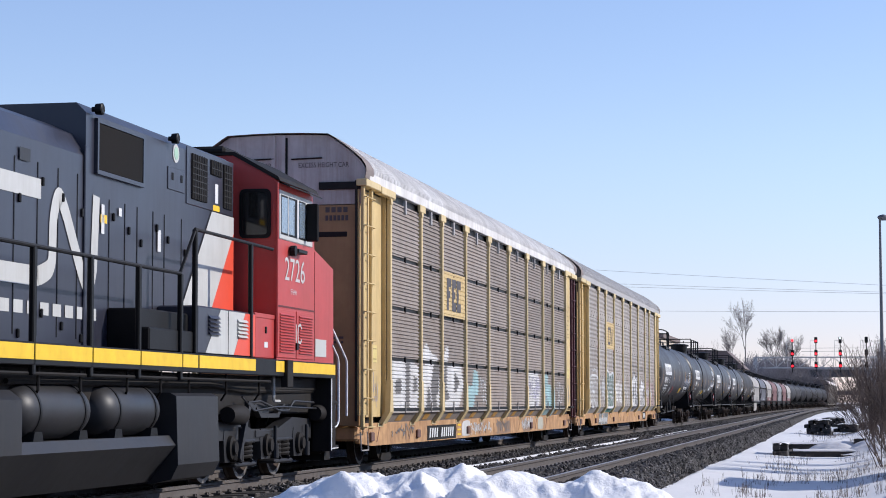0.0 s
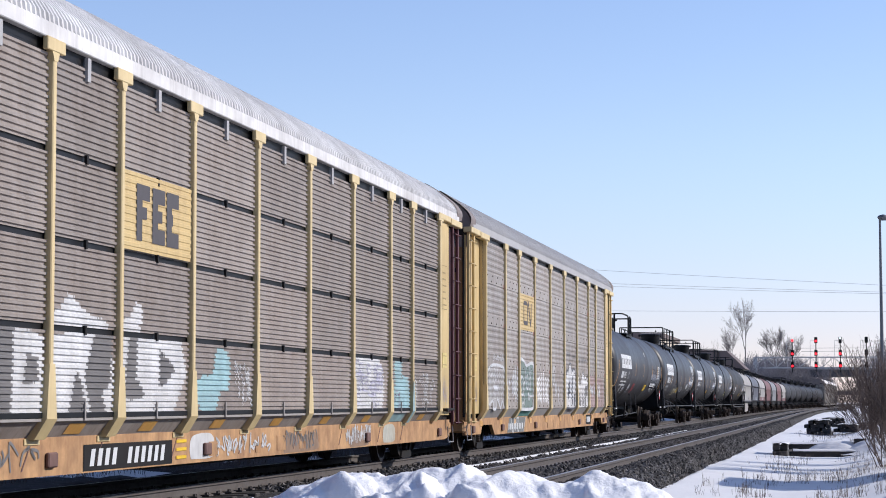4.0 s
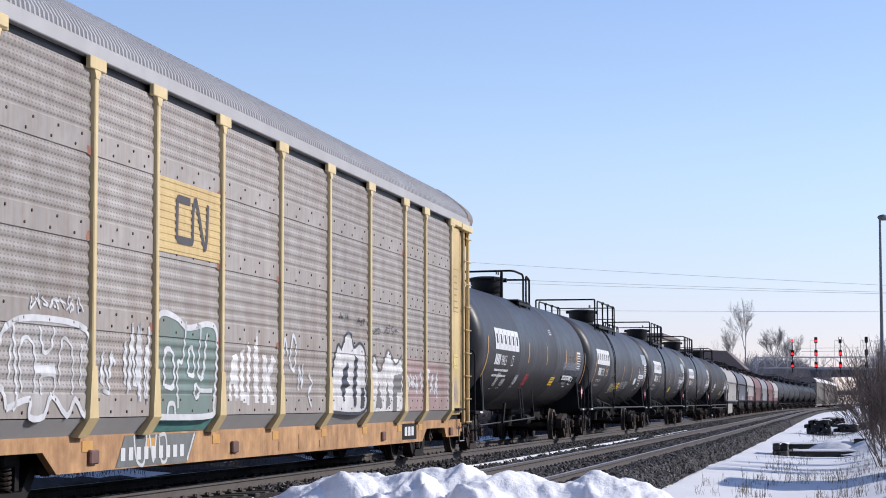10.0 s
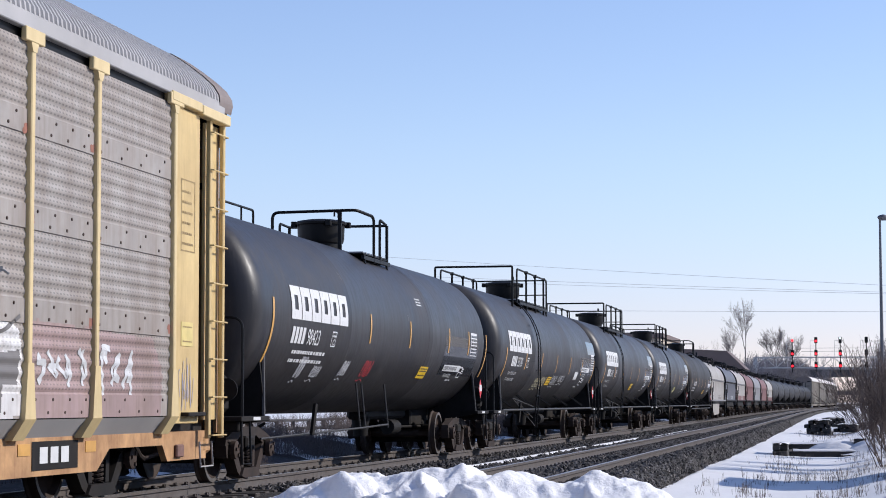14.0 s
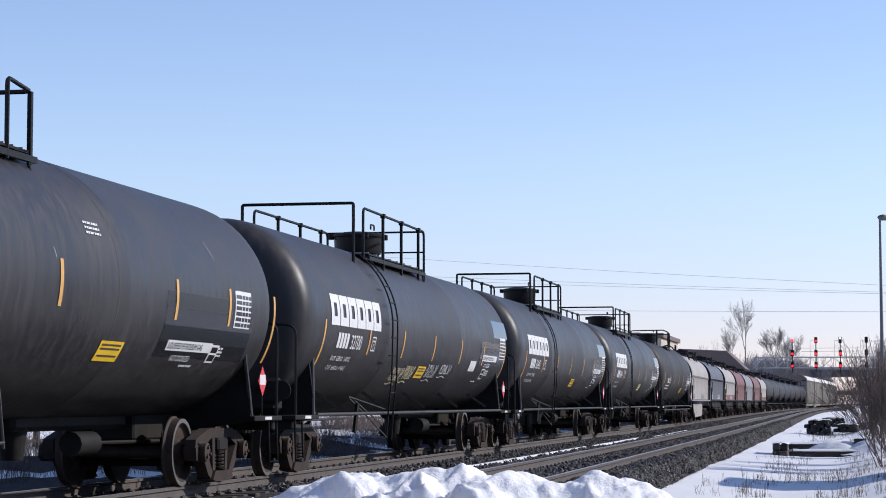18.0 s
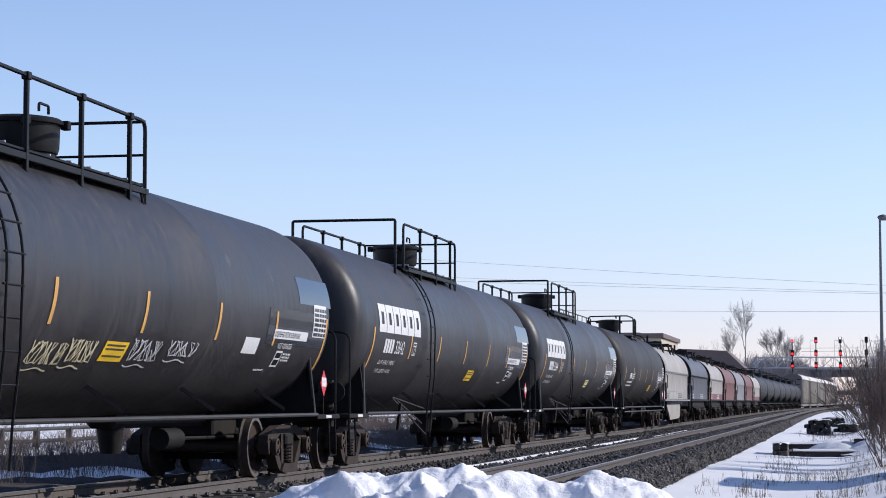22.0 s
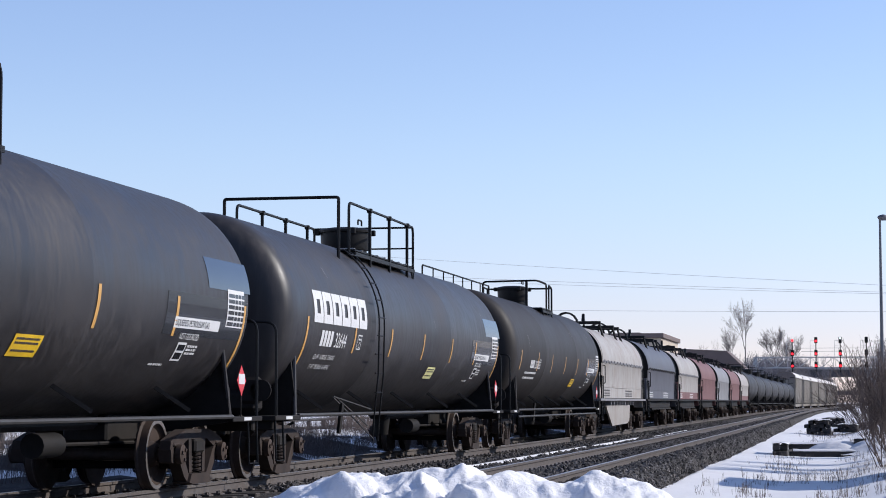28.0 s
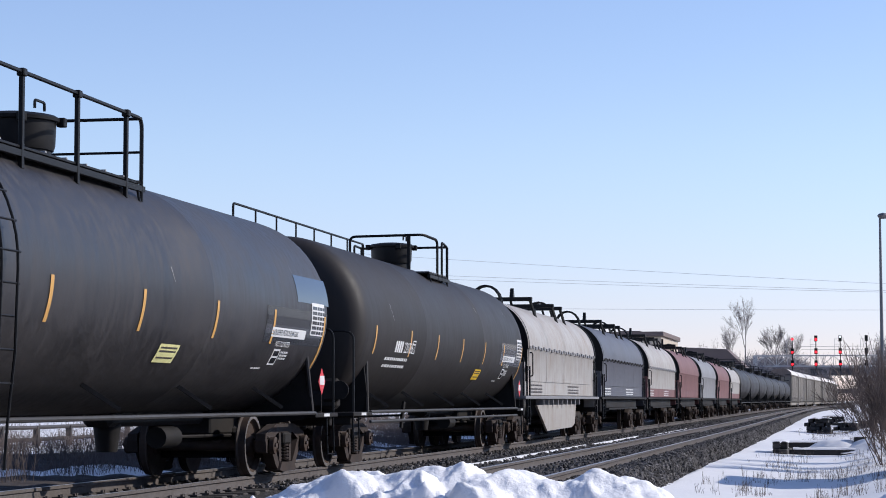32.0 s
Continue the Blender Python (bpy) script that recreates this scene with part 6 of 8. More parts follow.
on_screen(4.25, 7.0, [f(p) for p in ([(0.16, 0.04), (0.26, 0.45), (0.36, 0.05)], [(0.46, 0.02), (0.5, 0.5), (0.6, 0.1)], [(0.66, 0.0), (0.7, 0.55), (0.96, 0.6), (0.94, 0.3), (0.8, 0.28), (0.78, 0.0)])], [(smooth_path(f([(0.02, 0.3), (0.12, 0.86), (0.3, 0.62), (0.52, 0.96), (0.74, 0.74), (0.95, 0.9)])), 0.045)], INK, "dark sprayed shapes", 0.006, 11, "graffiti_block")
on_screen(7.1, 8.88, [[(7.12, 0.96), (8.86, 0.96), (8.86, 1.93), (7.12, 1.96)]], [], FIELD_PINK, "faded pink over-painted field", 0.003, 12)
on_screen(9.02, 11.5, [[(9.04, 0.96), (11.2, 0.96), (11.3, 1.5), (10.9, 1.88), (9.04, 1.92)]], [], FIELD_PINK, "faded pink over-painted field", 0.003, 13)
on_screen(7.1, 8.88, [], scribbles(gb, 7.3, 8.7, 1.3, 1.7, 5, 0.07), SPRAY_WHITE, "pale sprayed strokes", 0.006, 14, "graffiti_tag")
on_screen(9.02, 11.5, [], scribbles(gb, 9.2, 10.4, 1.05, 1.75, 4, 0.07), SPRAY_WHITE, "pale sprayed strokes", 0.006, 15, "graffiti_tag")
on_screen(1.42, 7.0, [], scribbles(gb, 2.0, 2.7, 2.4, 2.6, 4, 0.025) + scribbles(gb, 3.2, 3.9, 2.4, 2.55, 4, 0.025) + scribbles(gb, 4.6, 6.6, 2.3, 2.5, 6, 0.02), SPRAY_BLACK, "thin dark scrawl", 0.004, 16, "graffiti_tag")
part("graffiti_fill", patch(Mesh(), SLOPE, -7.0, -4.6, 0.77, 0.94, nv=1), SPRAY_TEAL, rack_b, "teal spray on the skirt", 0)
part("graffiti_fill", fill_shape(SILL_AT(0.007), [(-7.9, 0.38), (-5.3, 0.37), (-4.9, 0.74), (-7.6, 0.74), (-7.9, 0.38)]), surface("grey_sprayed_sill", (0.16, 0.17, 0.165), 0.6, (0.08, 0.07, 0.06), 0.5, 4.0, var=0.2), rack_b, "grey spray on the sill", 0)
m = Mesh()
for path in ([(-7.3, 0.74), (-7.2, 0.45), (-6.95, 0.4), (-6.85, 0.74)], [(-6.4, 0.72), (-6.3, 0.42), (-6.1, 0.44), (-6.15, 0.72), (-6.4, 0.72)], [(-5.0, 0.73), (-5.3, 0.4)], [(-6.75, 0.74), (-6.6, 0.42), (-6.5, 0.74)]):
    ribbon(m, SILL_AT(0.010), smooth_path(path), 0.045)
part("graffiti_outline", m, SPRAY_WHITE, rack_b, "white sprayed outlines on the sill", 0)
for q in range(9):
    u = -7.75 + 0.27 * q
    part("mark_bar", patch(Mesh(), SILL_AT(0.012), u, u + 0.15, 0.45, 0.6, nv=1), LETTER, rack_b, "white stencilled mark", 0)
STAIN = surface("rust_stain", (0.3, 0.1, 0.06), 0.75, (0.2, 0.14, 0.12), 0.6, 12.0, var=0.3)
for i in range(1, 10):
    for k in range(1, 4):
        if gb.random() < 0.75:
            side = -1 if gb.random() < 0.6 else 1
            z = 0.962 + 0.9565 * k + gb.uniform(0.0, 0.12)
            part("rust_stain", fill_shape(lambda a, b: (1.519, a, b), blob(gb, COLS[i] + side * 0.1, z, 0.07, 0.05, 14, 0.2)), STAIN, rack_b, "rusty bleed beside a post", 0)
cars.append((rack_b, 77.27))
rack_far = autorack("weathered beige-grey autorack car far down the train", ROOF_WHITE, DOOR_GREY, True, YELLOW, True, near=False)
cars.append((rack_far, 465.5))
for k in range(1, 10):
    cars.append((copy_thing(rack_far, pose(0, 0, 0)), 465.5 + 28.87 * k))
# ---------- tank cars ----------
def railing(m, pts, r=0.022, seg=6):
    return m.tube(pts, r, seg)


def tank_car(label, half, r, cz, paint, style, number, marks=True, near=True):
    """half: half the length over the couplers; the barrel ends 0.72 m inside of that."""
    car = thing("tank_car", label, "rail car", "tank cars of the train")
    he = half - 0.72                    # end of the heads
    cy = he - 0.75                      # end of the cylinder
    prof = [(-he, 0.0)]
    for k in range(1, 13):
        a = math.pi / 2 * k / 12
        prof.append((-cy - 0.68 * math.cos(a) ** 0.5, r * math.sin(a) ** 0.5))
    for c in (-cy * 0.42, cy * 0.36):
        prof += [(c - 0.03, r), (c - 0.02, r + 0.0015), (c + 0.02, r + 0.0015), (c + 0.03, r)]
    prof += [(-a, b) for a, b in prof[12::-1]]
    part("tank", Mesh().turn(prof, "y", 64 if near else 28, (0, 0, cz)), paint, car, "long cylindrical barrel with dished ends", smooth=40)
    # end sills, stub sills, running pipes
    for e in (-1, 1):
        end = part("end_sill", Mesh().box(-1.42, 1.42, e * (half - 0.62), e * (half - 0.42), 0.72, 0.92, 0.02).box(-0.3, 0.3, e * (half - 3.4), e * (half - 0.45), 0.62, 0.98, 0.03), DARK_STEEL, car, "black end sill", smooth=0)
        for s in (-1, 1):
            part("corner_platform", Mesh().box(s * 1.08, s * 1.48, e * (half - 1.75), e * (half - 0.35), 0.86, 0.93, 0.01), DARK_STEEL, end, "steel corner platform", smooth=0)
            if near:
                part("stencil", Mesh().box(s * 1.482, s * 1.486, e * (half - 1.25), e * (half - 0.9), 0.875, 0.92), LETTER, end, "white stencilled marks", 0)
            # corner hand hold with bent top
            y0 = e * (half - 0.5)
            part("hand_hold", railing(Mesh(), round_corner([(s * 1.44, y0, 0.9), (s * 1.44, y0, 2.28), (s * 0.95, y0, 2.30)], 0.16), 0.02), BLACK, end)
            part("step", railing(Mesh(), [(s * 1.43, e * (half - 0.48), 0.86), (s * 1.45, e * (half - 0.48), 0.28), (s * 1.45, e * (half - 0.9), 0.28), (s * 1.43, e * (half - 0.9), 0.86)], 0.016), BLACK, end)
            # saddle plates that carry the barrel over the truck
            m = Mesh()
            yb = e * (half - 1.72)
            m.prism([(s * 0.35, 0.7), (s * 1.40, 0.86), (s * 1.42, 1.0), (s * 1.33, 1.75), (s * 1.24, 1.75), (s * 0.9, 1.25), (s * 0.35, 1.0)], yb - 0.03, yb + 0.03, "y")
            part("saddle", m, DARK_STEEL, car, "black saddle plate", smooth=0)
            part("saddle_strut", Mesh().tube([(s * 1.40, yb + e * 0.05, 0.92), (s * 1.34, yb - e * 0.12, 1.85)], 0.035, 8), paint, car)
        truck(car, e * (half - 2.05), near)
        coupler(car, e * half, e)
        if near:
            part("brake_reservoir" if e > 0 else "brake_valve", Mesh().turn([(-0.45, 0), (-0.42, 0.16), (-0.33, 0.24), (0.33, 0.24), (0.42, 0.16), (0.45, 0)], "x", 18, (0.75, e * (half - 1.05), 1.22)) if e > 0 else
                 Mesh().box(0.55, 1.05, e * (half - 1.2), e * (half - 0.85), 0.98, 1.3, 0.06).box(0.8, 1.1, e * (half - 1.0), e * (half - 0.8), 1.1, 1.5, 0.05).tube([(1.12, e * (half - 0.8), 1.3), (1.12, e * (half - 0.83), 1.3)], 0.16, 14), DARK_STEEL, car)
            for s in (-1, 1) if e > 0 else ():
                pl = part("placard_holder", Mesh().box(s * 1.44, s * 1.452, e * (half - 1.3) - 0.01, e * (half - 1.3) + 0.01, 0.9, 1.3), DARK_STEEL, car)
                y = e * (half - 1.3)
                d = 0.21
                part("placard", Mesh().prism([(y - d, 1.42), (y, 1.42 - d), (y + d, 1.42), (y, 1.42 + d)], s * 1.452, s * 1.458), RED_SIGN, pl, "red and white diamond placard", 0)
                part("placard_centre", Mesh().prism([(y - 0.14, 1.43 - 0.06), (y + 0.14, 1.43 - 0.06), (y + 0.14, 1.43 + 0.08), (y - 0.14, 1.43 + 0.08)], s * 1.459, s * 1.462), LETTER, pl, "", 0)
    for s in (-1, 1):
        if number == "98423":
            part("brake_rod", Mesh().tube([(s * 1.3, -half + 1.9, 0.6), (s * 1.3, -2.0, 0.68), (s * 1.3, 0.1, 0.72)], 0.018, 6), PIPE, car, "thin low rod")
            for q in (-2.1, -1.7, 0.1):
                part("hanger", Mesh().tube([(s * 1.3, q, 0.66), (s * 1.22, q, 1.45)], 0.016, 6), PIPE, car)
            continue
        part("running_pipe", Mesh().tube([(s * 1.45, -half + 1.7, 0.93), (s * 1.45, half - 1.7, 0.93)], 0.03, 8), PIPE, car, "side running pipe")
        if number == "220785":
            part("running_pipe", Mesh().tube([(s * 1.45, -half + 1.7, 0.76), (s * 1.45, half - 1.7, 0.76)], 0.028, 8), PIPE, car, "lower side running pipe")
        for k in range(5):
            y = -half + 3.4 + k * (2 * half - 6.8) / 4
            a = radians(-50)
            part("tank_bracket", Mesh().beam(((r - 0.02) * math.cos(a) * s, y - 0.12, cz + (r - 0.02) * math.sin(a)), (s * 1.36, y + 0.12, 1.02), 0.05, 0.05), BLACK, car, smooth=0)
    skid = part("bottom_fitting", Mesh().box(-0.2, 0.2, 3.0, half - 3.4, 0.78, 1.04, 0.06).tube([(0.0, 3.4, 0.45), (0.0, 3.4, 0.9)], [0.14, 0.2], 12), DARK_STEEL, car, "black fittings under the barrel")
    part("brake_cylinder", Mesh().tube([(0.3, 4.5, 0.62), (0.3, 5.2, 0.62)], 0.15, 12).tube([(0.3, 5.2, 0.62), (0.3, half - 2.4, 0.6)], 0.025, 6), DARK_STEEL, skid)
    part("brake_rod", Mesh().tube([(0.35, -half + 3.0, 0.62), (0.35, -half + 4.6, 0.66), (0.6, -half + 4.6, 0.8)], 0.025, 6).tube([(0.5, -half + 3.1, 0.72), (0.5, -half + 4.3, 0.72)], 0.02, 6), DARK_STEEL, car)
    part("pipe_stay", Mesh().beam((1.42, -half + 4.35, 0.62), (1.45, -half + 4.45, 1.1), 0.05, 0.06), DARK_STEEL, car, smooth=0)
    # top fittings
    dome_r = 0.5 if style == "long" else 0.46
    hz = cz + r
    part("valve_housing", Mesh().turn([(-0.25, dome_r - 0.08), (0.08, dome_r - 0.08), (0.09, dome_r - 0.05), (0.16, dome_r - 0.03), (0.42, dome_r - 0.02), (0.43, dome_r + 0.02), (0.47, dome_r + 0.025), (0.5, dome_r - 0.02), (0.53, dome_r - 0.2), (0.54, 0)], "z", 26, (0, 0.2, hz - 0.02)), BLACK, car, "round black valve housing")
    for a in (20, 110, 200, 300):
        ca, sa = math.cos(radians(a)), math.sin(radians(a))
        part("housing_lug", Mesh().box(ca * (dome_r + 0.04) - 0.05, ca * (dome_r + 0.04) + 0.05, 0.2 + sa * (dome_r + 0.04) - 0.05, 0.2 + sa * (dome_r + 0.04) + 0.05, hz + 0.36, hz + 0.47, 0.01), BLACK, car, "", 0)
    part("housing_hinge", Mesh().tube(round_corner([(0.28, 0.1, hz + 0.56), (0.28, 0.1, hz + 0.66), (0.28, 0.4, hz + 0.66), (0.28, 0.4, hz + 0.56)], 0.04), 0.018, 6), BLACK, car)
    zg = cz + r - 0.16
    if style == "long":
        a0, a1, g0, xr, zt = -4.45, 1.75, -3.25, 1.02, 4.62 + (cz - 2.47)
    else:
        a0, a1, g0, xr, zt = -0.5, 1.55, -0.5, 0.97, 4.6 + (cz - 2.46)
    walk_part = part("platform", Mesh().box(-xr, -0.5, g0, a1, zg - 0.03, zg, 0.005).box(0.5, xr, g0, a1, zg - 0.03, zg, 0.005).box(-xr, xr, a1 - 0.5, a1, zg - 0.031, zg + 0.001).box(xr - 0.04, xr + 0.02, g0, a1 + 0.1, zg - 0.12, zg - 0.05).box(-xr - 0.02, -xr + 0.04, g0, a1 + 0.1, zg - 0.12, zg - 0.05), BLACK, car, "grated platform round the housing", smooth=0)
    if near:
        for s in (-1, 1):
            for k in range(9):
                y = g0 + (a1 - g0) * k / 8
                part("grating_bar", Mesh().box(s * 0.5, s * xr, y - 0.015, y + 0.015, zg, zg + 0.02), ROOF_GREY, walk_part, "", 0)
            for y in (g0 + 0.1, a1 - 0.1):
                part("platform_leg", Mesh().tube([(s * (xr - 0.03), y, zg), (s * (xr + 0.02), y, cz + math.sqrt(max(0.01, r * r - (xr + 0.02) ** 2)) - 0.03)], 0.018, 6), BLACK, walk_part)
    if style == "long":
        for s in (-1, 1):
            y_in = a0 + 0.75
            rl = part("side_railing", railing(Mesh(), round_corner([(s * xr, y_in, zg - 0.1), (s * xr, y_in, zt), (s * xr, a1, zt), (s * xr, a1, zg - 0.25)], 0.14), 0.026), BLACK, car, "black tubular railing")
            for k in range(1, 4):
                y = y_in + (a1 - y_in) * k / 3.35
                part("baluster", Mesh().box(s * xr - 0.025, s * xr + 0.025, y - 0.03, y + 0.03, zg - 0.25, zt, 0.005), BLACK, rl)
                part("clamp", Mesh().box(s * xr - 0.045, s * xr + 0.045, y - 0.05, y + 0.05, zt - 0.05, zt + 0.035, 0.01), BLACK, rl, "", 0)
        part("end_railing", railing(railing(Mesh(), [(-xr, a1, zt), (xr, a1, zt)], 0.022), [(-xr, a1, zt - 0.42), (xr, a1, zt - 0.42)], 0.018), BLACK, car, "black tubular railing")
        part("end_railing", railing(Mesh(), round_corner([(-xr, a0, zg - 0.3), (-xr, a0, zt + 0.02), (xr, a0, zt + 0.02), (xr, a0, zg - 0.3)], 0.04), 0.03), BLACK, car, "black tubular hoop")
    else:
        hoop = part("end_railing", railing(Mesh(), round_corner([(-0.78, -0.35, zg - 0.1), (-0.78, -0.35, zt), (0.8, -0.35, zt + 0.02), (0.97, 0.35, zt - 0.05), (0.97, 0.35, zg - 0.15)], 0.12), 0.03), BLACK, car, "black tubular hoop over the housing")
        part("baluster", Mesh().box(0.46, 0.53, -0.38, -0.32, zg - 0.1, zt, 0.006), BLACK, hoop)
        far = part("side_railing", railing(Mesh(), round_corner([(-0.96, 0.8, zg - 0.1), (-0.96, 0.8, zt - 0.1), (-0.96, 1.5, zt - 0.12), (0.96, 1.5, zt - 0.12), (0.97, 0.85, zt - 0.06), (0.97, 0.85, zg - 0.15)], 0.08), 0.026), BLACK, car, "black tubular railing")
        for s in (-1, 1):
            part("baluster", Mesh().box(s * 0.96 - 0.025, s * 0.96 + 0.025, 1.47, 1.53, zg - 0.15, zt - 0.12, 0.005), BLACK, far)
        for u0, u1, x, z in ((-half + 1.25, 1.4 if number == "220785" else -1.2, -0.9, zt - 0.03), (2.1, 4.4, -0.5, hz + 0.16)):
            base_z = cz + math.sqrt(r * r - x * x) - 0.04
            low = part("grab_rail", railing(Mesh(), round_corner([(x, u0, base_z), (x, u0, z), (x, u1, z), (x, u1, base_z)], 0.08), 0.022), BLACK, car, "thin rail along the top")
            for k in range(1, int((u1 - u0) / 1.4) + 1):
                part("rail_foot", Mesh().tube([(x, u0 + 1.4 * k, base_z), (x, u0 + 1.4 * k, z)], 0.018, 6), BLACK, low)
    # side ladders, bowed over the barrel
    ly = -3.8 if style == "long" else -0.6
    if style == "long":
        for s in (-1, 1):
            lad = None
            for dy in (-0.2, 0.2):
                pts = [(s * (r + 0.12) * math.cos(radians(a)), ly + dy, cz + (r + 0.12) * math.sin(radians(a))) for a in range(52, -8, -6)]
                pts += [(s * (r + 0.1), ly + dy, 1.6), (s * 1.55, ly + dy, 0.9), (s * 1.52, ly + dy, 0.45)]
                m = Mesh().tube(pts, 0.015, 6)
                if lad is None:
                    lad = part("ladder", m, BLACK, car, "bowed side ladder")
                else:
                    part("ladder_rail", m, BLACK, lad)
            for k, a in enumerate(list(range(48, -50, -11))):
                x, z = (r + 0.12) * math.cos(radians(a)), cz + (r + 0.12) * math.sin(radians(a))
                if a < -10:
                    x, z = 1.58, cz - (r + 0.12) * 0.17 - (abs(a) - 10) / 11 * 0.33
                part("rung", Mesh().tube([(s * x, ly - 0.26, z), (s * x, ly + 0.26, z)], 0.013, 6), BLACK, lad)
            part("ladder_brace", Mesh().beam((s * 1.2, ly - 1.7, 1.2), (s * 1.53, ly - 0.2, 0.5), 0.014, 0.018).beam((s * 1.2, ly - 1.7, 1.22), (s * 1.5, ly - 0.2, 1.0), 0.014, 0.018).beam((s * 1.2, ly - 1.5, 1.2), (s * 1.53, ly - 0.6, 0.72), 0.014, 0.018), PIPE, car, smooth=0)
    if marks and near:
        rg = random.Random(int(number))
        P = lambda lift: (lambda u, v: on_tank(u, v - cz, r, cz, lift))
        k = half / 10.375
        du, dv, tu, up = (-1.15, -0.3, -0.75, 0.2) if number == "98423" else (0.0, 0.0, 0.0, 0.0)   # where this car's marks stand
        for u in (-8.35, -5.2, -2.4, 0.5, 3.4, 6.15, 9.0) if number != "98423" else (-8.6, -2.3, 1.05, 4.95, 7.2, 9.4):
            u *= k
            part("reflector", patch(Mesh(), P(0.007), u - 0.045, u + 0.045, (1.93 if abs(u) < 8 else 1.45) + up, 2.43 + up, nv=10), ORANGE, car, "amber reflector strip", 0)
        if number != "220785":
            blocks(P(0.008), -8.0 * k - 2 * tu / 3.75, -4.4 * k - 2 * tu / 3.75, 2.36, 2.86, "dooood", LETTER, car)
        tall = 0.25 if number != "220785" else 0.21
        u0, v0 = ((-6.55, 2.0) if number != "220785" else (-5.75, 2.0))
        v, f = words(number, tall, 0.9)
        num = part("car_number", Mesh().add([P(0.008)(a + u0 * k, b + v0) for a, b in v], f), LETTER, car, "white stencilled number", 0)
        for q in range(4):
            part("mark_bar", patch(Mesh(), P(0.008), u0 * k - tall * (3.6 - 0.8 * q), u0 * k - tall * (3.0 - 0.8 * q), v0, v0 + tall), LETTER, num, "", 0)
        m = Mesh()
        if style == "long":
            for line, v0 in (("LD LMT  162900 LB   73 900 KG", 1.78), ("LT WT  100100 LB   45 400 KG", 1.61)):
                v, f = words(line, 0.085, 0.82)
                part("weight_line", Mesh().add([P(0.008)(a - 7.55 * k, b + v0) for a, b in v], f), LETTER, num, "", 0)
        else:
            for v0 in (1.84, 1.70):
                bars(m, P(0.008), -7.2 * k, -5.2 * k, v0, 0.055, rg)
        for v0 in (2.05, 2.0, 1.95):
            bars(m, P(0.008), 6.9 * k, 7.3 * k, v0 - 0.25, 0.03, rg)
        bars(m, P(0.008), 5.8 * k, 6.3 * k, 1.52, 0.03, rg)
        tagged(part("stencil", m, LETTER, car, "white stencilled data", 0), kind="stuff")
        # plate letter box
        m = Mesh()
        for a, b, c, d in ((-5.0, -4.72, 2.0, 2.02), (-5.0, -4.72, 2.23, 2.25), (-5.0, -4.98, 2.0, 2.25), (-4.74, -4.72, 2.0, 2.25)):
            patch(m, P(0.008), a * k, b * k, c, d, nv=1)
        v, f = words("C", 0.1)
        m.add([P(0.008)(a - 4.9 * k, b + 2.03) for a, b in v], f)
        bars(m, P(0.008), -4.95 * k, -4.76 * k, 2.16, 0.03, rg, 0.05)
        part("plate_box", m, LETTER, car, "white boxed letter", 0)
        # fresh black patch with contents and test table
        part("paint_patch", patch(Mesh(), P(0.004), 5.75 * k + du, 9.1 * k + tu, 1.95 + dv, 2.48), TANK_GLOSS, car, "fresh glossy black patch", 0)
        if style == "long":
            part("paint_patch", patch(Mesh(), P(0.004), 7.4 * k, 9.25 * k, 2.6, 3.02, nv=8), TANK_MIRROR, car, "shiny repainted patch that mirrors the sky", 30)
        m = Mesh()
        patch(m, P(0.007), 8.2 * k + tu, 8.95 * k + tu, 2.12, 2.62)
        table = part("test_table", m, LETTER, car, "white test-date table", 0)
        m = Mesh()
        for q in range(6):
            for c in range(4):
                patch(m, P(0.010), (8.24 + (0.0 if c == 0 else 0.14 + 0.15 * c)) * k + tu, (8.24 + (0.26 if c == 0 else 0.26 + 0.15 * c)) * k + tu, 2.14 + 0.075 * q, 2.19 + 0.075 * q, nv=1)
        part("table_cell", m, TANK_GLOSS, table, "", 0)
        m = patch(Mesh(), P(0.007), 6.1 * k + du, 7.95 * k + du, 2.04 + dv, 2.18 + dv)
        gas = part("contents_band", m, LETTER, car, "white band with black words", 0)
        v, f = words("LIQUEFIED PETROLEUM GAS", 0.085, 0.92)
        part("inscription", Mesh().add([P(0.010)(a + 6.15 * k + du, b + 2.07 + dv) for a, b in v], f), TANK_GLOSS, gas, "", 0)
        v, f = words("NOT ODORIZED", 0.085, 0.85)
        part("inscription", Mesh().add([P(0.009)(a + 6.45 * k + du, b + 1.90 + dv) for a, b in v], f), LETTER, gas, "", 0)
        bu = 0.25 if du else 0.0
        m = patch(Mesh(), P(0.007), 6.5 * k + bu, 6.85 * k + bu, 1.6, 1.86)
        part("data_box", m, LETTER, car, "white data box", 0)
        part("data_cell", patch(patch(Mesh(), P(0.010), 6.54 * k + bu, 6.81 * k + bu, 1.63, 1.72), P(0.010), 6.54 * k + bu, 6.81 * k + bu, 1.75, 1.83), TANK_GLOSS, car, "", 0)
        col = SAFETY_YELLOW if number != "32644" else surface("pale_yellow_notice", (0.7, 0.66, 0.3), 0.6)
        u = {"32644": 1.5, "32642": 1.4, "98423": 2.6, "220785": 2.6}.get(number, -0.5)
        n0 = part("notice_plate", patch(Mesh(), P(0.008), u, u + 0.75, 1.54, 1.80), col, car, "yellow notice", 0)
        m = Mesh()
        for v0 in (1.74, 1.69, 1.60):
            bars(m, P(0.011), u + 0.06, u + 0.68, v0, 0.025, rg, 0.1)
        tagged(part("notice_line", m, LETTER_DARK, n0, "", 0), kind="stuff")
        # dents, scratches and scuffs of the paint
        for q in range(3):
            m = Mesh()
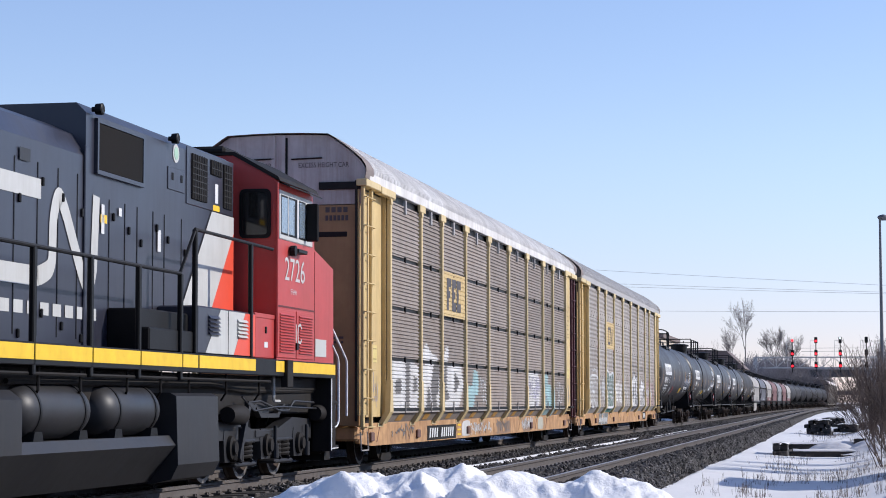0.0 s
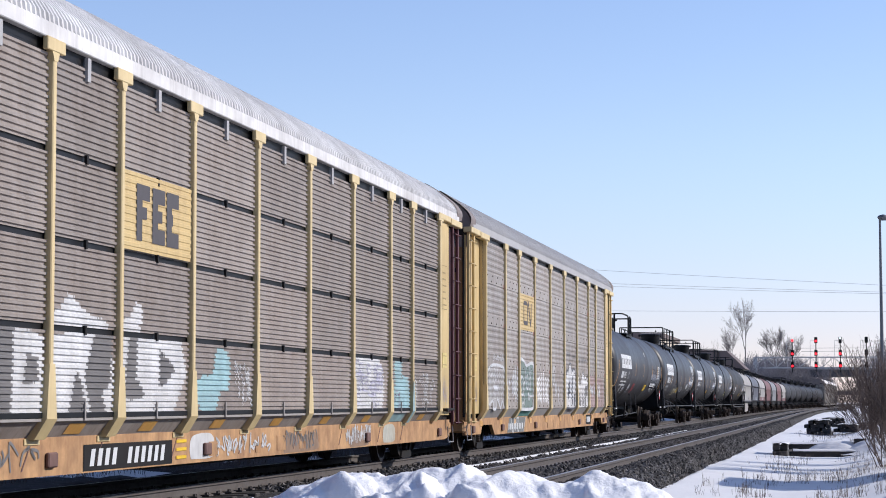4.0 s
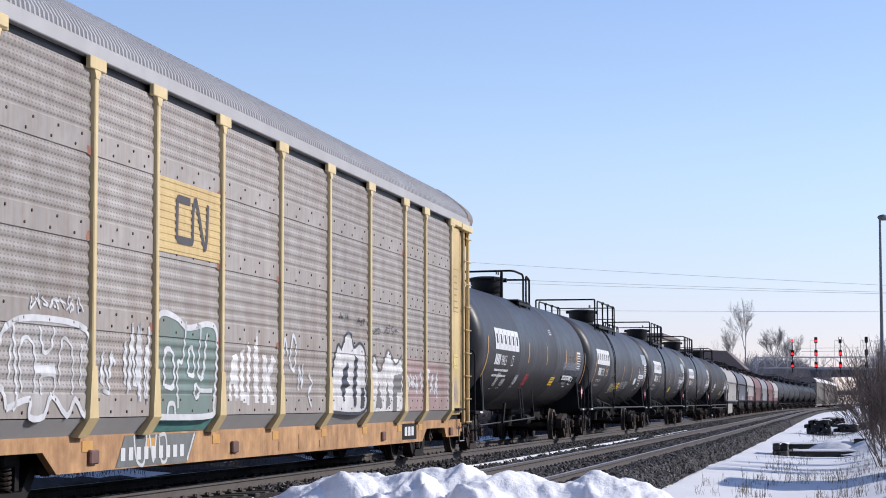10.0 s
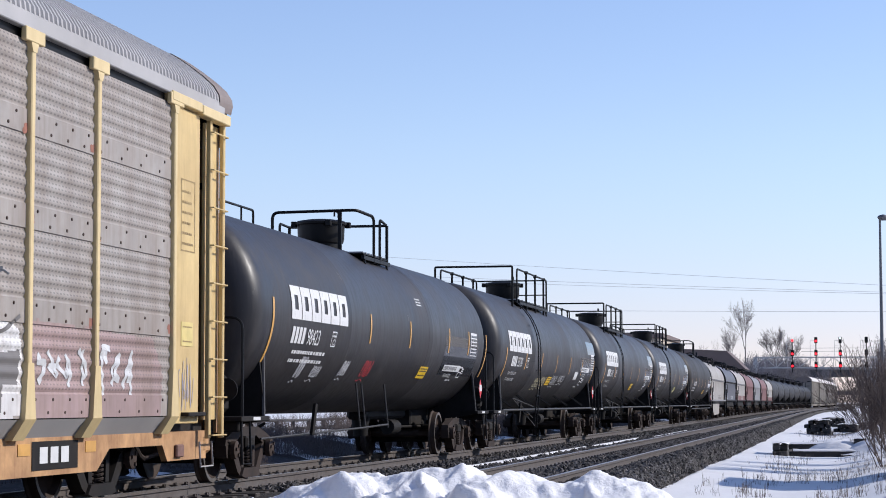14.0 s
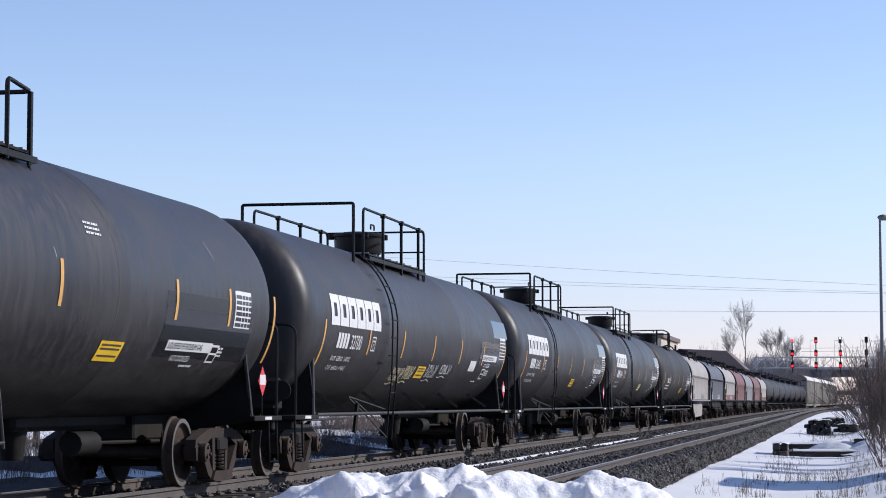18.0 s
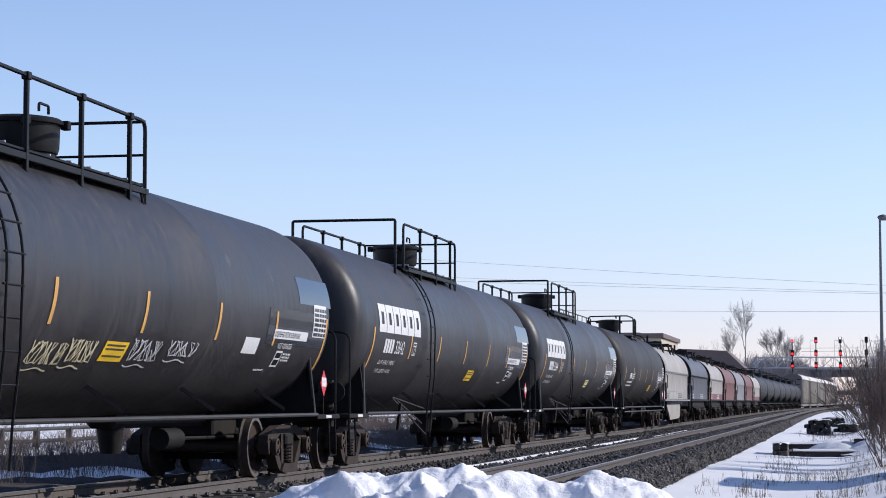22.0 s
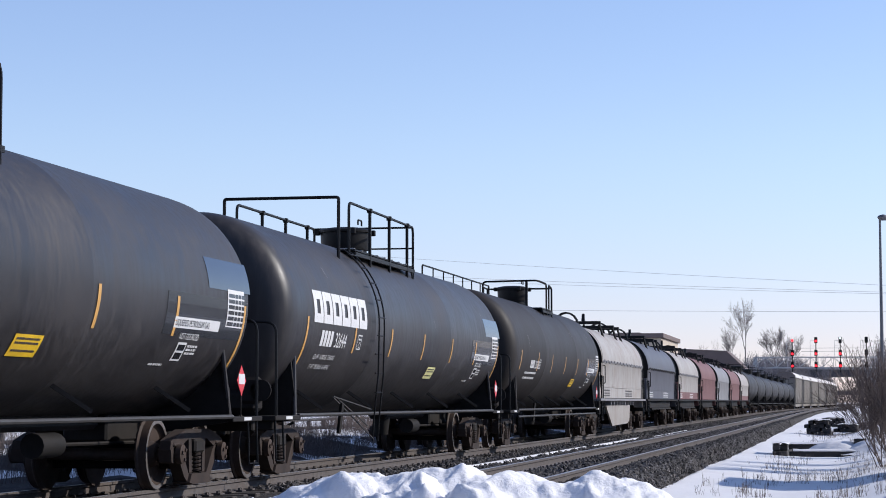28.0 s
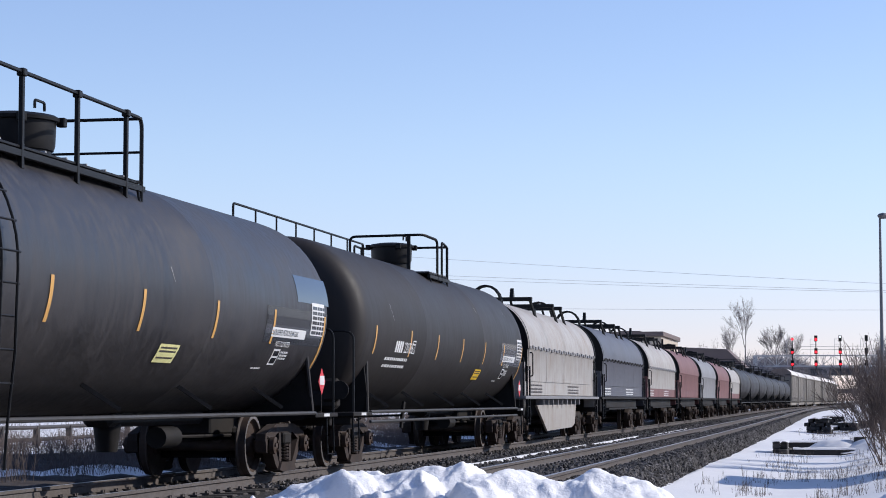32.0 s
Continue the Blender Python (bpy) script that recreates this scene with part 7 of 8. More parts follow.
            u0, v0 = rg.uniform(-8, 8) * k, rg.uniform(2.6, 3.4)
            ribbon(m, P(0.005), [(u0 + 0.03 * i, v0 - 0.05 * i + 0.01 * math.sin(i * 2)) for i in range(rg.randint(3, 7))], 0.012)
            part("scratch", m, ROOF_GREY, car, "pale scratches in the paint", 0)
    return car


PIPE = surface("worn_grey_pipe", (0.045, 0.043, 0.043), 0.55, (0.03, 0.025, 0.022), 0.5, 6.0, var=0.2, spec=0.3)
t1 = tank_car("black tank car with a white block emblem and amber reflectors", 10.2, 1.53, 2.46, TANK_BLACK, "short", "98423")
cars.append((t1, 101.85))
t2 = tank_car("black tank car with a high railed platform, scrawled with pale tags", 10.375, 1.52, 2.47, TANK_BLACK, "long", "32700")
cars.append((t2, 122.48))
t3 = tank_car("black tank car with a high railed platform and amber reflectors", 10.375, 1.52, 2.47, TANK_BLACK, "long", "32642")
cars.append((t3, 143.23))
t4 = tank_car("black tank car with a railed platform, rain-streaked sides", 10.375, 1.52, 2.47, TANK_BLACK, "long", "32644")
cars.append((t4, 163.98))
t5 = tank_car("dull brown-black tank car with amber reflectors and small markings", 9.75, 1.52, 2.45, TANK_BROWNBLACK, "short", "220785")
cars.append((t5, 184.5))
TANK_SOOT = surface("sooty_black_tank", (0.01, 0.0095, 0.0105), 0.45, (0.032, 0.028, 0.028), 0.6, 2.2, streak=0.8, var=0.25, dirt_scale=0.4, spec=0.25)
t_far = tank_car("dark grey tank car far down the train", 10.0, 1.5, 2.45, TANK_SOOT, "short", "1", marks=False, near=False)
cars.append((t_far, 320.6))
for k in range(1, 7):
    cars.append((copy_thing(t_far, pose(0, 0, 0)), 320.6 + 19.9 * k))


def scrawl(car, r, cz, items, seed):
    """Loose hand-sprayed strokes."""
    rg = random.Random(seed)
    for u, v, w, h, material in items:
        m = Mesh()
        P = lambda a, b: on_tank(a, b - cz, r, cz, 0.009)
        for s in range(7):
            a = u + w * s / 7
            pts = [(a + w / 7 * (0.5 + 0.6 * math.sin(i * rg.uniform(1.2, 2.4))), v + h * (0.5 + 0.5 * math.sin(i * 1.1 + s))) for i in range(8)]
            ribbon(m, P, pts, 0.022)
        ribbon(m, P, [(u + w * 0.1 * i, v - 0.06 - 0.02 * math.sin(i)) for i in range(9)], 0.02)
        tagged(part("graffiti_tag", m, material, car, "hand-sprayed scrawl", 0), kind="stuff")


PALE_TAG = surface("pale_yellow_spray", (0.62, 0.55, 0.36), 0.6, (0.3, 0.28, 0.2), 0.4, 6.0)
GREY_TAG = surface("grey_white_spray", (0.5, 0.5, 0.52), 0.6, (0.2, 0.2, 0.2), 0.5, 6.0)
scrawl(t2, 1.52, 2.47, ((-2.55, 1.45, 0.95, 0.3, PALE_TAG), (-1.55, 1.5, 0.8, 0.3, PALE_TAG), (0.4, 1.56, 1.0, 0.3, GREY_TAG), (1.7, 1.66, 1.1, 0.22, GREY_TAG)), 2)
part("data_box", patch(Mesh(), lambda u, v: on_tank(u, v - 2.47, 1.52, 2.47, 0.008), 4.75, 5.45, 1.78, 2.02), LETTER, t2, "white data box", 0)
seam = part("weld_seam", Mesh().turn([(2.78, 1.5305), (2.79, 1.534), (2.82, 1.534), (2.83, 1.5305)], "y", 48, (0, 0, 2.46), (-35, 75)), PIPE, t1, "pale scuffed weld seam")
m = Mesh()
for v0 in (3.1, 3.04, 2.98):
    bars(m, lambda u, v: on_tank(u, v - 2.46, 1.53, 2.46, 0.008), 1.95, 2.4, v0, 0.028, random.Random(3))
tagged(part("stencil", m, LETTER, t1, "tiny white stencilled lines", 0), kind="stuff")
scrawl(t1, 1.53, 2.46, ((-3.6, 1.5, 0.4, 0.3, GREY_TAG), (-2.1, 1.5, 0.6, 0.34, SPRAY_RED), (-5.4, 1.45, 0.5, 0.22, GREY_TAG), (-6.3, 1.42, 0.35, 0.4, GREY_TAG)), 4)
# ---------- covered coil cars ----------
COVER_WHITE = surface("off_white_cover", (0.36, 0.35, 0.335), 0.5, (0.22, 0.16, 0.115), 0.6, 3.0, streak=0.8, var=0.07)
COVER_NAVY = surface("navy_grey_cover", (0.045, 0.047, 0.066), 0.45, (0.14, 0.135, 0.14), 0.5, 3.0, streak=0.6, var=0.12)
COVER_RED = surface("faded_red_cover", (0.16, 0.052, 0.048), 0.55, (0.11, 0.075, 0.068), 0.5, 3.0, streak=0.6, var=0.1)
COVER_GREY = surface("grey_cover", (0.2, 0.195, 0.2), 0.5, (0.15, 0.145, 0.145), 0.5, 3.0, streak=0.6, var=0.1)
COVER_CUT = [(1.45, 1.62), (1.47, 2.42), (1.50, 2.46)]
for k in range(1, 13):
    a = math.pi / 2 * k / 12
    COVER_CUT.append((1.5 * math.cos(a) ** 0.85 if k < 12 else 0.0, 2.46 + 1.3 * math.sin(a) ** 0.95))
COVER_CUT = COVER_CUT + [(-x, z) for x, z in COVER_CUT[-2::-1]]


def coil_car(label, cover, base, belly, near=True):
    car = thing("coil_car", label, "rail car", "covered coil cars of the train")
    L = 7.1
    half = 8.35
    hood = part("hood", Mesh().sheet([[(x, y, z) for x, z in COVER_CUT] for y in (-L, -L + 0.05, -2.4, 0, 2.4, L - 0.05, L)]), cover, car, "rounded sheet-metal hood", smooth=40)
    for e in (-1, 1):
        # the near end's shade is put into its colour: black, not hood paint
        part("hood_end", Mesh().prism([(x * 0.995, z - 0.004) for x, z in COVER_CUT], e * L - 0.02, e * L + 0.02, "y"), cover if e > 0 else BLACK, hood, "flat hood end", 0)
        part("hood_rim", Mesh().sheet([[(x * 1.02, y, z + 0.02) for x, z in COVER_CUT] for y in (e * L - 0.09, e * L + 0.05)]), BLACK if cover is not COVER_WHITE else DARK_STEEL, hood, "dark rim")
    for y in (-3.5, 0.0, 3.5):
        part("hood_seam", Mesh().sheet([[(x * 1.006, y + d, z + 0.008) for x, z in COVER_CUT] for d in (-0.03, 0.03)]), cover, hood)
    for s in (-1, 1):
        clip = Mesh().box(-0.035, 0.035, -0.12, 0.12, -0.04, 0.04, 0.01).data("strip_clip", DARK_STEEL if cover is not COVER_WHITE else COVER_GREY, 0)
        for k in range(28 if near else 0):
            y = -L + 0.3 + k * (2 * L - 0.6) / 27
            part("strip_clip", clip, None, hood, at=pose(s * 1.495, y, 2.48 + (0.03 if k % 2 else 0)))
        for e in (-1, 1):
            part("hood_handle", Mesh().tube(round_corner([(s * 1.48, e * (L - 0.35), 1.75), (s * 1.56, e * (L - 0.35), 1.75), (s * 1.56, e * (L - 0.35), 2.35), (s * 1.48, e * (L - 0.35), 2.35)], 0.05), 0.018, 6), BLACK, hood)
    # lifting gear
    for y in (-4.9, 4.9):
        part("lifting_loop", Mesh().tube([(0.42 * math.cos(radians(a)), y, 3.72 + 0.48 * math.sin(radians(a))) for a in range(-10, 191, 20)], 0.035, 6).tube([(0.42 * math.cos(radians(a)), y + 0.22, 3.72 + 0.48 * math.sin(radians(a))) for a in range(-10, 191, 20)], 0.035, 6), BLACK, hood, "black lifting loop")
    for y in (-3.1, 1.2, 3.0):
        m = Mesh().box(-1.0, 1.0, y - 0.09, y + 0.09, 3.86, 3.97, 0.01)
        for s in (-1, 1):
            m.beam((s * 0.95, y, 3.86), (s * 1.1, y + 0.25, 3.28), 0.06, 0.06).beam((s * 0.4, y, 3.86), (s * 0.45, y, 3.7), 0.06, 0.06)
        part("stacking_bar", m, BLACK, hood, "black stacking bar", 0)
    part("lug", Mesh().prism([(-0.22, 3.95), (0.22, 3.95), (0.0, 4.3)], -0.05, 0.05, "x"), BLACK, hood, "pointed guide lug", 0, at=pose(0.2, -1.6, 0))
    # body under the hood
    part("trough", Mesh().box(-1.43, 1.43, -L - 0.1, L + 0.1, 1.25, 1.64, 0.02), base, car, "low side of the trough")
    part("deck", Mesh().box(-1.55, 1.55, -half + 0.5, half - 0.5, 1.16, 1.24, 0.01), COVER_GREY if belly else DARK_STEEL, car, "steel deck edge")
    if near:
        rg = random.Random(len(label))
        m = Mesh()
        for v in (1.5, 1.4, 1.32):
            bars(m, lambda a, b: (1.434, a, b), -6.4, -4.2, v, 0.045, rg); bars(m, lambda a, b: (1.434, a, b), 1.0, 3.5, v, 0.045, rg)
        part("stencil", m, LETTER_DARK if base is COVER_WHITE else LETTER, car, "stencilled data", 0)
    part("centre_sill", Mesh().box(-0.4, 0.4, -half + 0.4, half - 0.4, 0.66, 1.16, 0.02), DARK_STEEL, car)
    for s in (-1, 1):
        if belly:
            part("belly_plate", Mesh().prism([(-4.6, 1.0), (3.6, 1.0), (3.3, 0.42), (2.6, 0.32), (-2.6, 0.28)], s * 1.28, s * 1.34), COVER_WHITE, car, "deep white belly plate", 0)
            for k in range(9):
                part("gusset", Mesh().box(s * 1.28, s * 1.5, -4.4 + k * 0.95, -4.3 + k * 0.95, 1.0, 1.16), COVER_GREY, car, "", 0)
        else:
            part("side_sill", Mesh().box(s * 1.25, s * 1.38, -5.2, 5.2, 0.86, 1.16, 0.02).box(s * 1.2, s * 1.45, -4.9, 4.9, 0.8, 0.86), DARK_STEEL, car, "dark side sill", 0)
        for e in (-1, 1):
            y = e * (half - 1.1)
            part("corner_ladder", Mesh().box(s * 1.5, s * 1.54, y - 0.25, y - 0.21, 0.5, 2.0).box(s * 1.5, s * 1.54, y + 0.21, y + 0.25, 0.5, 2.0).box(s * 1.5, s * 1.53, y - 0.25, y + 0.25, 0.52, 0.55).box(s * 1.5, s * 1.53, y - 0.25, y + 0.25, 0.95, 0.98).box(s * 1.5, s * 1.53, y - 0.25, y + 0.25, 1.9, 1.93), BLACK, car, "corner ladder", 0)
            part("bulkhead", Mesh().box(s * 1.1, s * 1.46, e * (half - 0.95), e * (half - 0.85), 0.9, 2.1, 0.01), base, car, "", 0)
    for e in (-1, 1):
        part("end_sill", Mesh().box(-1.5, 1.5, e * (half - 0.6), e * (half - 0.42), 0.75, 1.16, 0.02), DARK_STEEL, car, "", 0)
    for e in (-1, 1):
        truck(car, e * (half - 2.3), near)
        coupler(car, e * half, e)
    return car


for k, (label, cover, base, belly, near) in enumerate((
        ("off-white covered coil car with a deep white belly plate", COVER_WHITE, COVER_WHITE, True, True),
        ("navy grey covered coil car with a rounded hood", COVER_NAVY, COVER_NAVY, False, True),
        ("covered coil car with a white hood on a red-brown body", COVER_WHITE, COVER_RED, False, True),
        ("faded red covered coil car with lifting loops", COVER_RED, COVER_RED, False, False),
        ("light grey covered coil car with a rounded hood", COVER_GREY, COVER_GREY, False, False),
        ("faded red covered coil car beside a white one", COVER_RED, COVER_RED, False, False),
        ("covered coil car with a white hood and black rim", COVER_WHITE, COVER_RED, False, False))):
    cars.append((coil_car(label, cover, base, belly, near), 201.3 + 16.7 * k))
# ---------- snow bank in front of the camera ----------
def bank_top(x):
    """Height of the plough bank's crest along x."""
    kx = (-4.6, -3.4, -2.85, -2.6, -2.36, -2.28, -2.05, -1.9, -1.855, -1.80, -1.72, -1.62, -1.56, -1.50, -1.41, -1.32, -1.23, -1.1, -0.95, -0.86, -0.4, 0.4)
    kz = (0.4, 1.0, 1.305, 1.385, 1.44, 1.425, 1.475, 1.47, 1.495, 1.41, 1.405, 1.38, 1.43, 1.415, 1.37, 1.385, 1.465, 1.43, 1.375, 1.335, 1.05, 0.6)
    return sum(w * float(np.interp(x + d, kx, kz)) for d, w in ((-0.035, 0.25), (0.0, 0.5), (0.035, 0.25)))


clod_rng = random.Random(12)
clods = [(clod_rng.uniform(-4.3, 0.3), 8.6 + 3.0 * clod_rng.random(), clod_rng.uniform(0.025, 0.07) if k % 3 else clod_rng.uniform(0.08, 0.19)) for k in range(760)]
clod_xyr = np.array(clods)
rows = []
for j in range(190):
    y = 8.5 + 3.4 * j / 189
    row = []
    for i in range(520):
        x = -4.4 + 4.8 * i / 519
        q = y - 10.0
        fall = max(0.0, 1 - (abs(q) / (1.45 if q < 0 else 1.6)) ** 1.25)
        v = Vector((x, y, 0))
        big = noise.fractal(v * 1.7 + Vector((3, 1, 0)), 0.9, 2.1, 4)
        billow = 1 - abs(noise.noise(v * 5.0 + Vector((0, 7, 2)))) * 2
        fine = noise.fractal(v * 16, 0.8, 2.2, 3)
        away = min(1.0, abs(q) * 2.2)
        wob = 0.02 * noise.noise(v * 12)
        d2 = ((clod_xyr[:, 0] - x - wob) ** 2 + (clod_xyr[:, 1] - y + wob) ** 2) / clod_xyr[:, 2] ** 2
        near = d2 < 1
        lump = float((np.sqrt(1 - d2[near]) * clod_xyr[near, 2]).max()) if near.any() else 0.0
        z = bank_top(x + 0.3 * big * away + 0.3 * away * noise.noise(v * 2.6 + Vector((9, 4, 1))) + 0.012 * noise.noise(v * 21)) * fall
        z += (0.15 * big + 0.07 * billow) * away * (0.25 + fall) + 0.010 * fine
        z += 0.8 * lump * (0.22 + 0.78 * away) * min(1.0, 3 * fall)
        row.append((x, y, max(-0.2, z - 0.032)))
    rows.append(row)
bank = thing("snow_bank", "lumpy ploughed snow bank of packed clods", "snow bank", kind="structure", mesh=Mesh().sheet(rows), material=BANK, smooth=180)
m = Mesh().sheet([[(-0.5 + 2.4 * i / 60, 18.0 + 2.6 * j / 30, max(-0.1, 1.0 * (1 - ((i - 28) / 30) ** 2) * (1 - ((j - 15) / 15) ** 2) + 0.1 * noise.noise(Vector((i * .12, j * .2, 4)))) * 0.98) for i in range(61)] for j in range(31)])
thing("snow_heap", "low rounded heap of ploughed snow", "snow bank", kind="structure", mesh=m, material=BANK, smooth=180)

# strips of old snow between the tracks
for y0, y1, x, w in ((41, 61, -7.66, 0.13), (62, 76, -7.6, 0.16), (79, 96, -7.3, 0.2), (92, 118, -6.85, 0.3), (120, 175, -6.9, 0.4), (64, 72, -6.2, 0.1), (84, 108, -6.15, 0.13)):
    rows = []
    for k in range(40):
        y = y0 + (y1 - y0) * k / 39
        ww = w * (0.55 + 0.6 * noise.noise(Vector((y * 0.7, x, 3)))) * math.sin(math.pi * k / 39) ** 0.5
        rows.append([(x + bend(y) - ww, y, 0.37), (x + bend(y), y, 0.485), (x + bend(y) + ww, y, 0.37)])
    thing("snow_strip", "thin strip of old snow between the tracks", "snow", kind="structure", mesh=Mesh().sheet(rows), material=SNOW, smooth=180)

# ---------- old ties stacked beside the line ----------
OLD_TIE = surface("old_black_tie", (0.03, 0.027, 0.025), 0.85, (0.09, 0.08, 0.07), 0.5, 8.0, bump=0.008, bump_scale=24, var=0.35, random=0.3)
one_tie = Mesh().box(-1.3, 1.3, -0.115, 0.115, 0, 0.19, 0.018).data("tie", OLD_TIE, 0)


def tie_stack(x, y, turn, lengths, label):
    st = thing("tie_stack", label, "timber stack", "stacks of old ties", at=pose(x, y, ground_z(x, y) - 0.02, 0, 0, turn))
    k = 0
    for layer, row in enumerate(lengths):
        for i in range(row):
            part("tie", one_tie, None, st, at=pose(0.05 * ((k * 7) % 5 - 2) + 0.12 * layer, 0.26 * i + 0.06 * layer, 0.2 * layer, 0, 0, ((k * 37) % 7 - 3) * 0.7))
            k += 1
    w = 0.26 * lengths[-1]
    h = 0.2 * len(lengths)
    rows = []
    for j in range(9):
        rows.append([(-1.25 + 2.6 * i / 20, -0.1 + (w + 0.1) * j / 8, h + 0.09 * math.sin(math.pi * min(1, max(0, j / 8))) ** 0.4 * (0.6 + 0.6 * noise.noise(Vector((i * 0.5, j * 0.6, x))))) for i in range(21)])
    part("snow_cap", Mesh().sheet(rows), SNOW, st, "snow lying on the stack", smooth=180)


tie_stack(-2.12, 68.4, 90, (2, 2), "short stack of old black ties at the end of a row")
tie_stack(-1.0, 70.0, 2, (2, 1), "row of old black ties under drifted snow")
tie_stack(-0.65, 68.1, 1, (1,), "old black tie half under snow")
tie_stack(1.1, 69.0, 4, (2, 1), "old black ties drifted over with snow")
tie_stack(-1.2, 112.6, 90, (5, 5, 5, 4), "stack of old black ties capped with snow")
tie_stack(0.2, 114.0, 88, (5, 4), "stack of old black ties half under snow")
tie_stack(1.2, 121.0, 92, (5, 5), "stack of old black ties half under snow")
tie_stack(-0.6, 152.0, 90, (8, 8, 6), "distant stack of old black ties under snow")
for k, (x, y, w, l, h) in enumerate(((-0.5, 69.1, 1.45, 1.0, 0.62), (0.9, 68.9, 1.3, 1.1, 0.55), (-0.3, 92.0, 1.6, 5.0, 0.3))):
    m = Mesh().sheet([[(x + w * (i / 14 - 1), y + l * (j / 14 - 1), -0.12 + ground_z(x, y) + h * max(0, 1 - (i / 14 - 1) ** 2) * max(0, 1 - (j / 14 - 1) ** 2) + 0.05 * noise.noise(Vector((i * .3, j * .3, k)))) for i in range(29)] for j in range(29)])
    thing("snow_drift", "soft drift of snow over old timber", "snow", kind="structure", mesh=m, material=SNOW, smooth=180)

# unseen hut, added as the caster of the shadow across the snow
HUT = surface("grey_hut_panel", (0.35, 0.36, 0.36), 0.6, (0.2, 0.19, 0.18), 0.4, 2.0, var=0.08)
hut = thing("equipment_hut", "small grey hut with a pitched roof, out of view, added to cast a shadow", "hut", at=pose(3.0, 47.4, 0))
part("wall", Mesh().box(-1.2, 1.2, -2.6, 1.0, -0.3, 2.9, 0.02), HUT, hut, "", 0)
part("roof", Mesh().prism([(-1.5, 2.85), (1.5, 2.85), (0, 3.7)], -2.8, 1.2, "y"), HUT, hut, "low pitched roof", 0)
part("door", Mesh().box(-1.22, -1.2, -0.5, 0.45, -0.1, 2.0), DARK_STEEL, hut, "", 0)

# ---------- lamp post ----------
POST = surface("galvanised_post", (0.16, 0.16, 0.17), 0.5, (0.08, 0.07, 0.065), 0.5, 5.0, metal=0.4)
px, py = 1.55, 112.0
pz = ground_z(px, py)
lamp_post = thing("street_lamp", "tall slim steel lamp post with a round head", "lamp post", at=pose(px, py, pz))
part("post", Mesh().tube([(0, 0, -0.3), (0, 0, 0.3), (0, 0, 6), (0, 0, 11.15)], [0.14, 0.11, 0.09, 0.06], 10), POST, lamp_post)
part("bracket", Mesh().tube([(0, 0, 11.1), (0.1, 0, 11.25), (0.3, 0, 11.28)], 0.05, 8), POST, lamp_post)
part("lamp_head", Mesh().turn([(-0.16, 0.0), (-0.16, 0.2), (0.0, 0.3), (0.1, 0.22), (0.16, 0.0)], "z", 16, (0.16, 0, 11.22)), POST, lamp_post, "round lamp head")

# ---------- signal gantry over the line ----------
GANTRY = surface("aluminium_truss", (0.5, 0.5, 0.5), 0.5, (0.25, 0.24, 0.23), 0.4, 5.0, metal=0.2)
RED_LIGHT = glow("red_signal_light", (1.0, 0.018, 0.03), 2.6)
GY = 361.0
gantry = thing("signal_gantry", "pale metal truss gantry with signal masts over the line", "signal gantry", at=pose(0, GY, 0))
gx0, gx1, zb, zt_ = -16.5, 6.5, 7.55, 9.3
for y in (-0.6, 0.6):
    for z in (zb, zt_):
        part("chord", Mesh().box(gx0, gx1, y - 0.09, y + 0.09, z - 0.1, z + 0.1), GANTRY, gantry, "", 0)
    n = 12
    for k in range(n):
        a, b = gx0 + (gx1 - gx0) * k / n, gx0 + (gx1 - gx0) * (k + 1) / n
        part("diagonal", Mesh().beam((a, y, zt_ if k % 2 else zb), (b, y, zb if k % 2 else zt_), 0.09, 0.09, (0, 1, 0)), GANTRY, gantry, "", 0)
        part("upright", Mesh().beam((a, y, zb), (a, y, zt_), 0.07, 0.07, (0, 1, 0)), GANTRY, gantry, "", 0)
for z in (10.3, 10.85):
    part("railing", Mesh().box(-8.5, gx1, -0.65, -0.6, z - 0.03, z + 0.03), GANTRY, gantry, "", 0)
for x in (gx0 + 0.4, gx1 - 0.4):
    part("leg", Mesh().box(x - 0.25, x + 0.25, -0.6, 0.6, -0.5, zt_), GANTRY, gantry, "", 0)
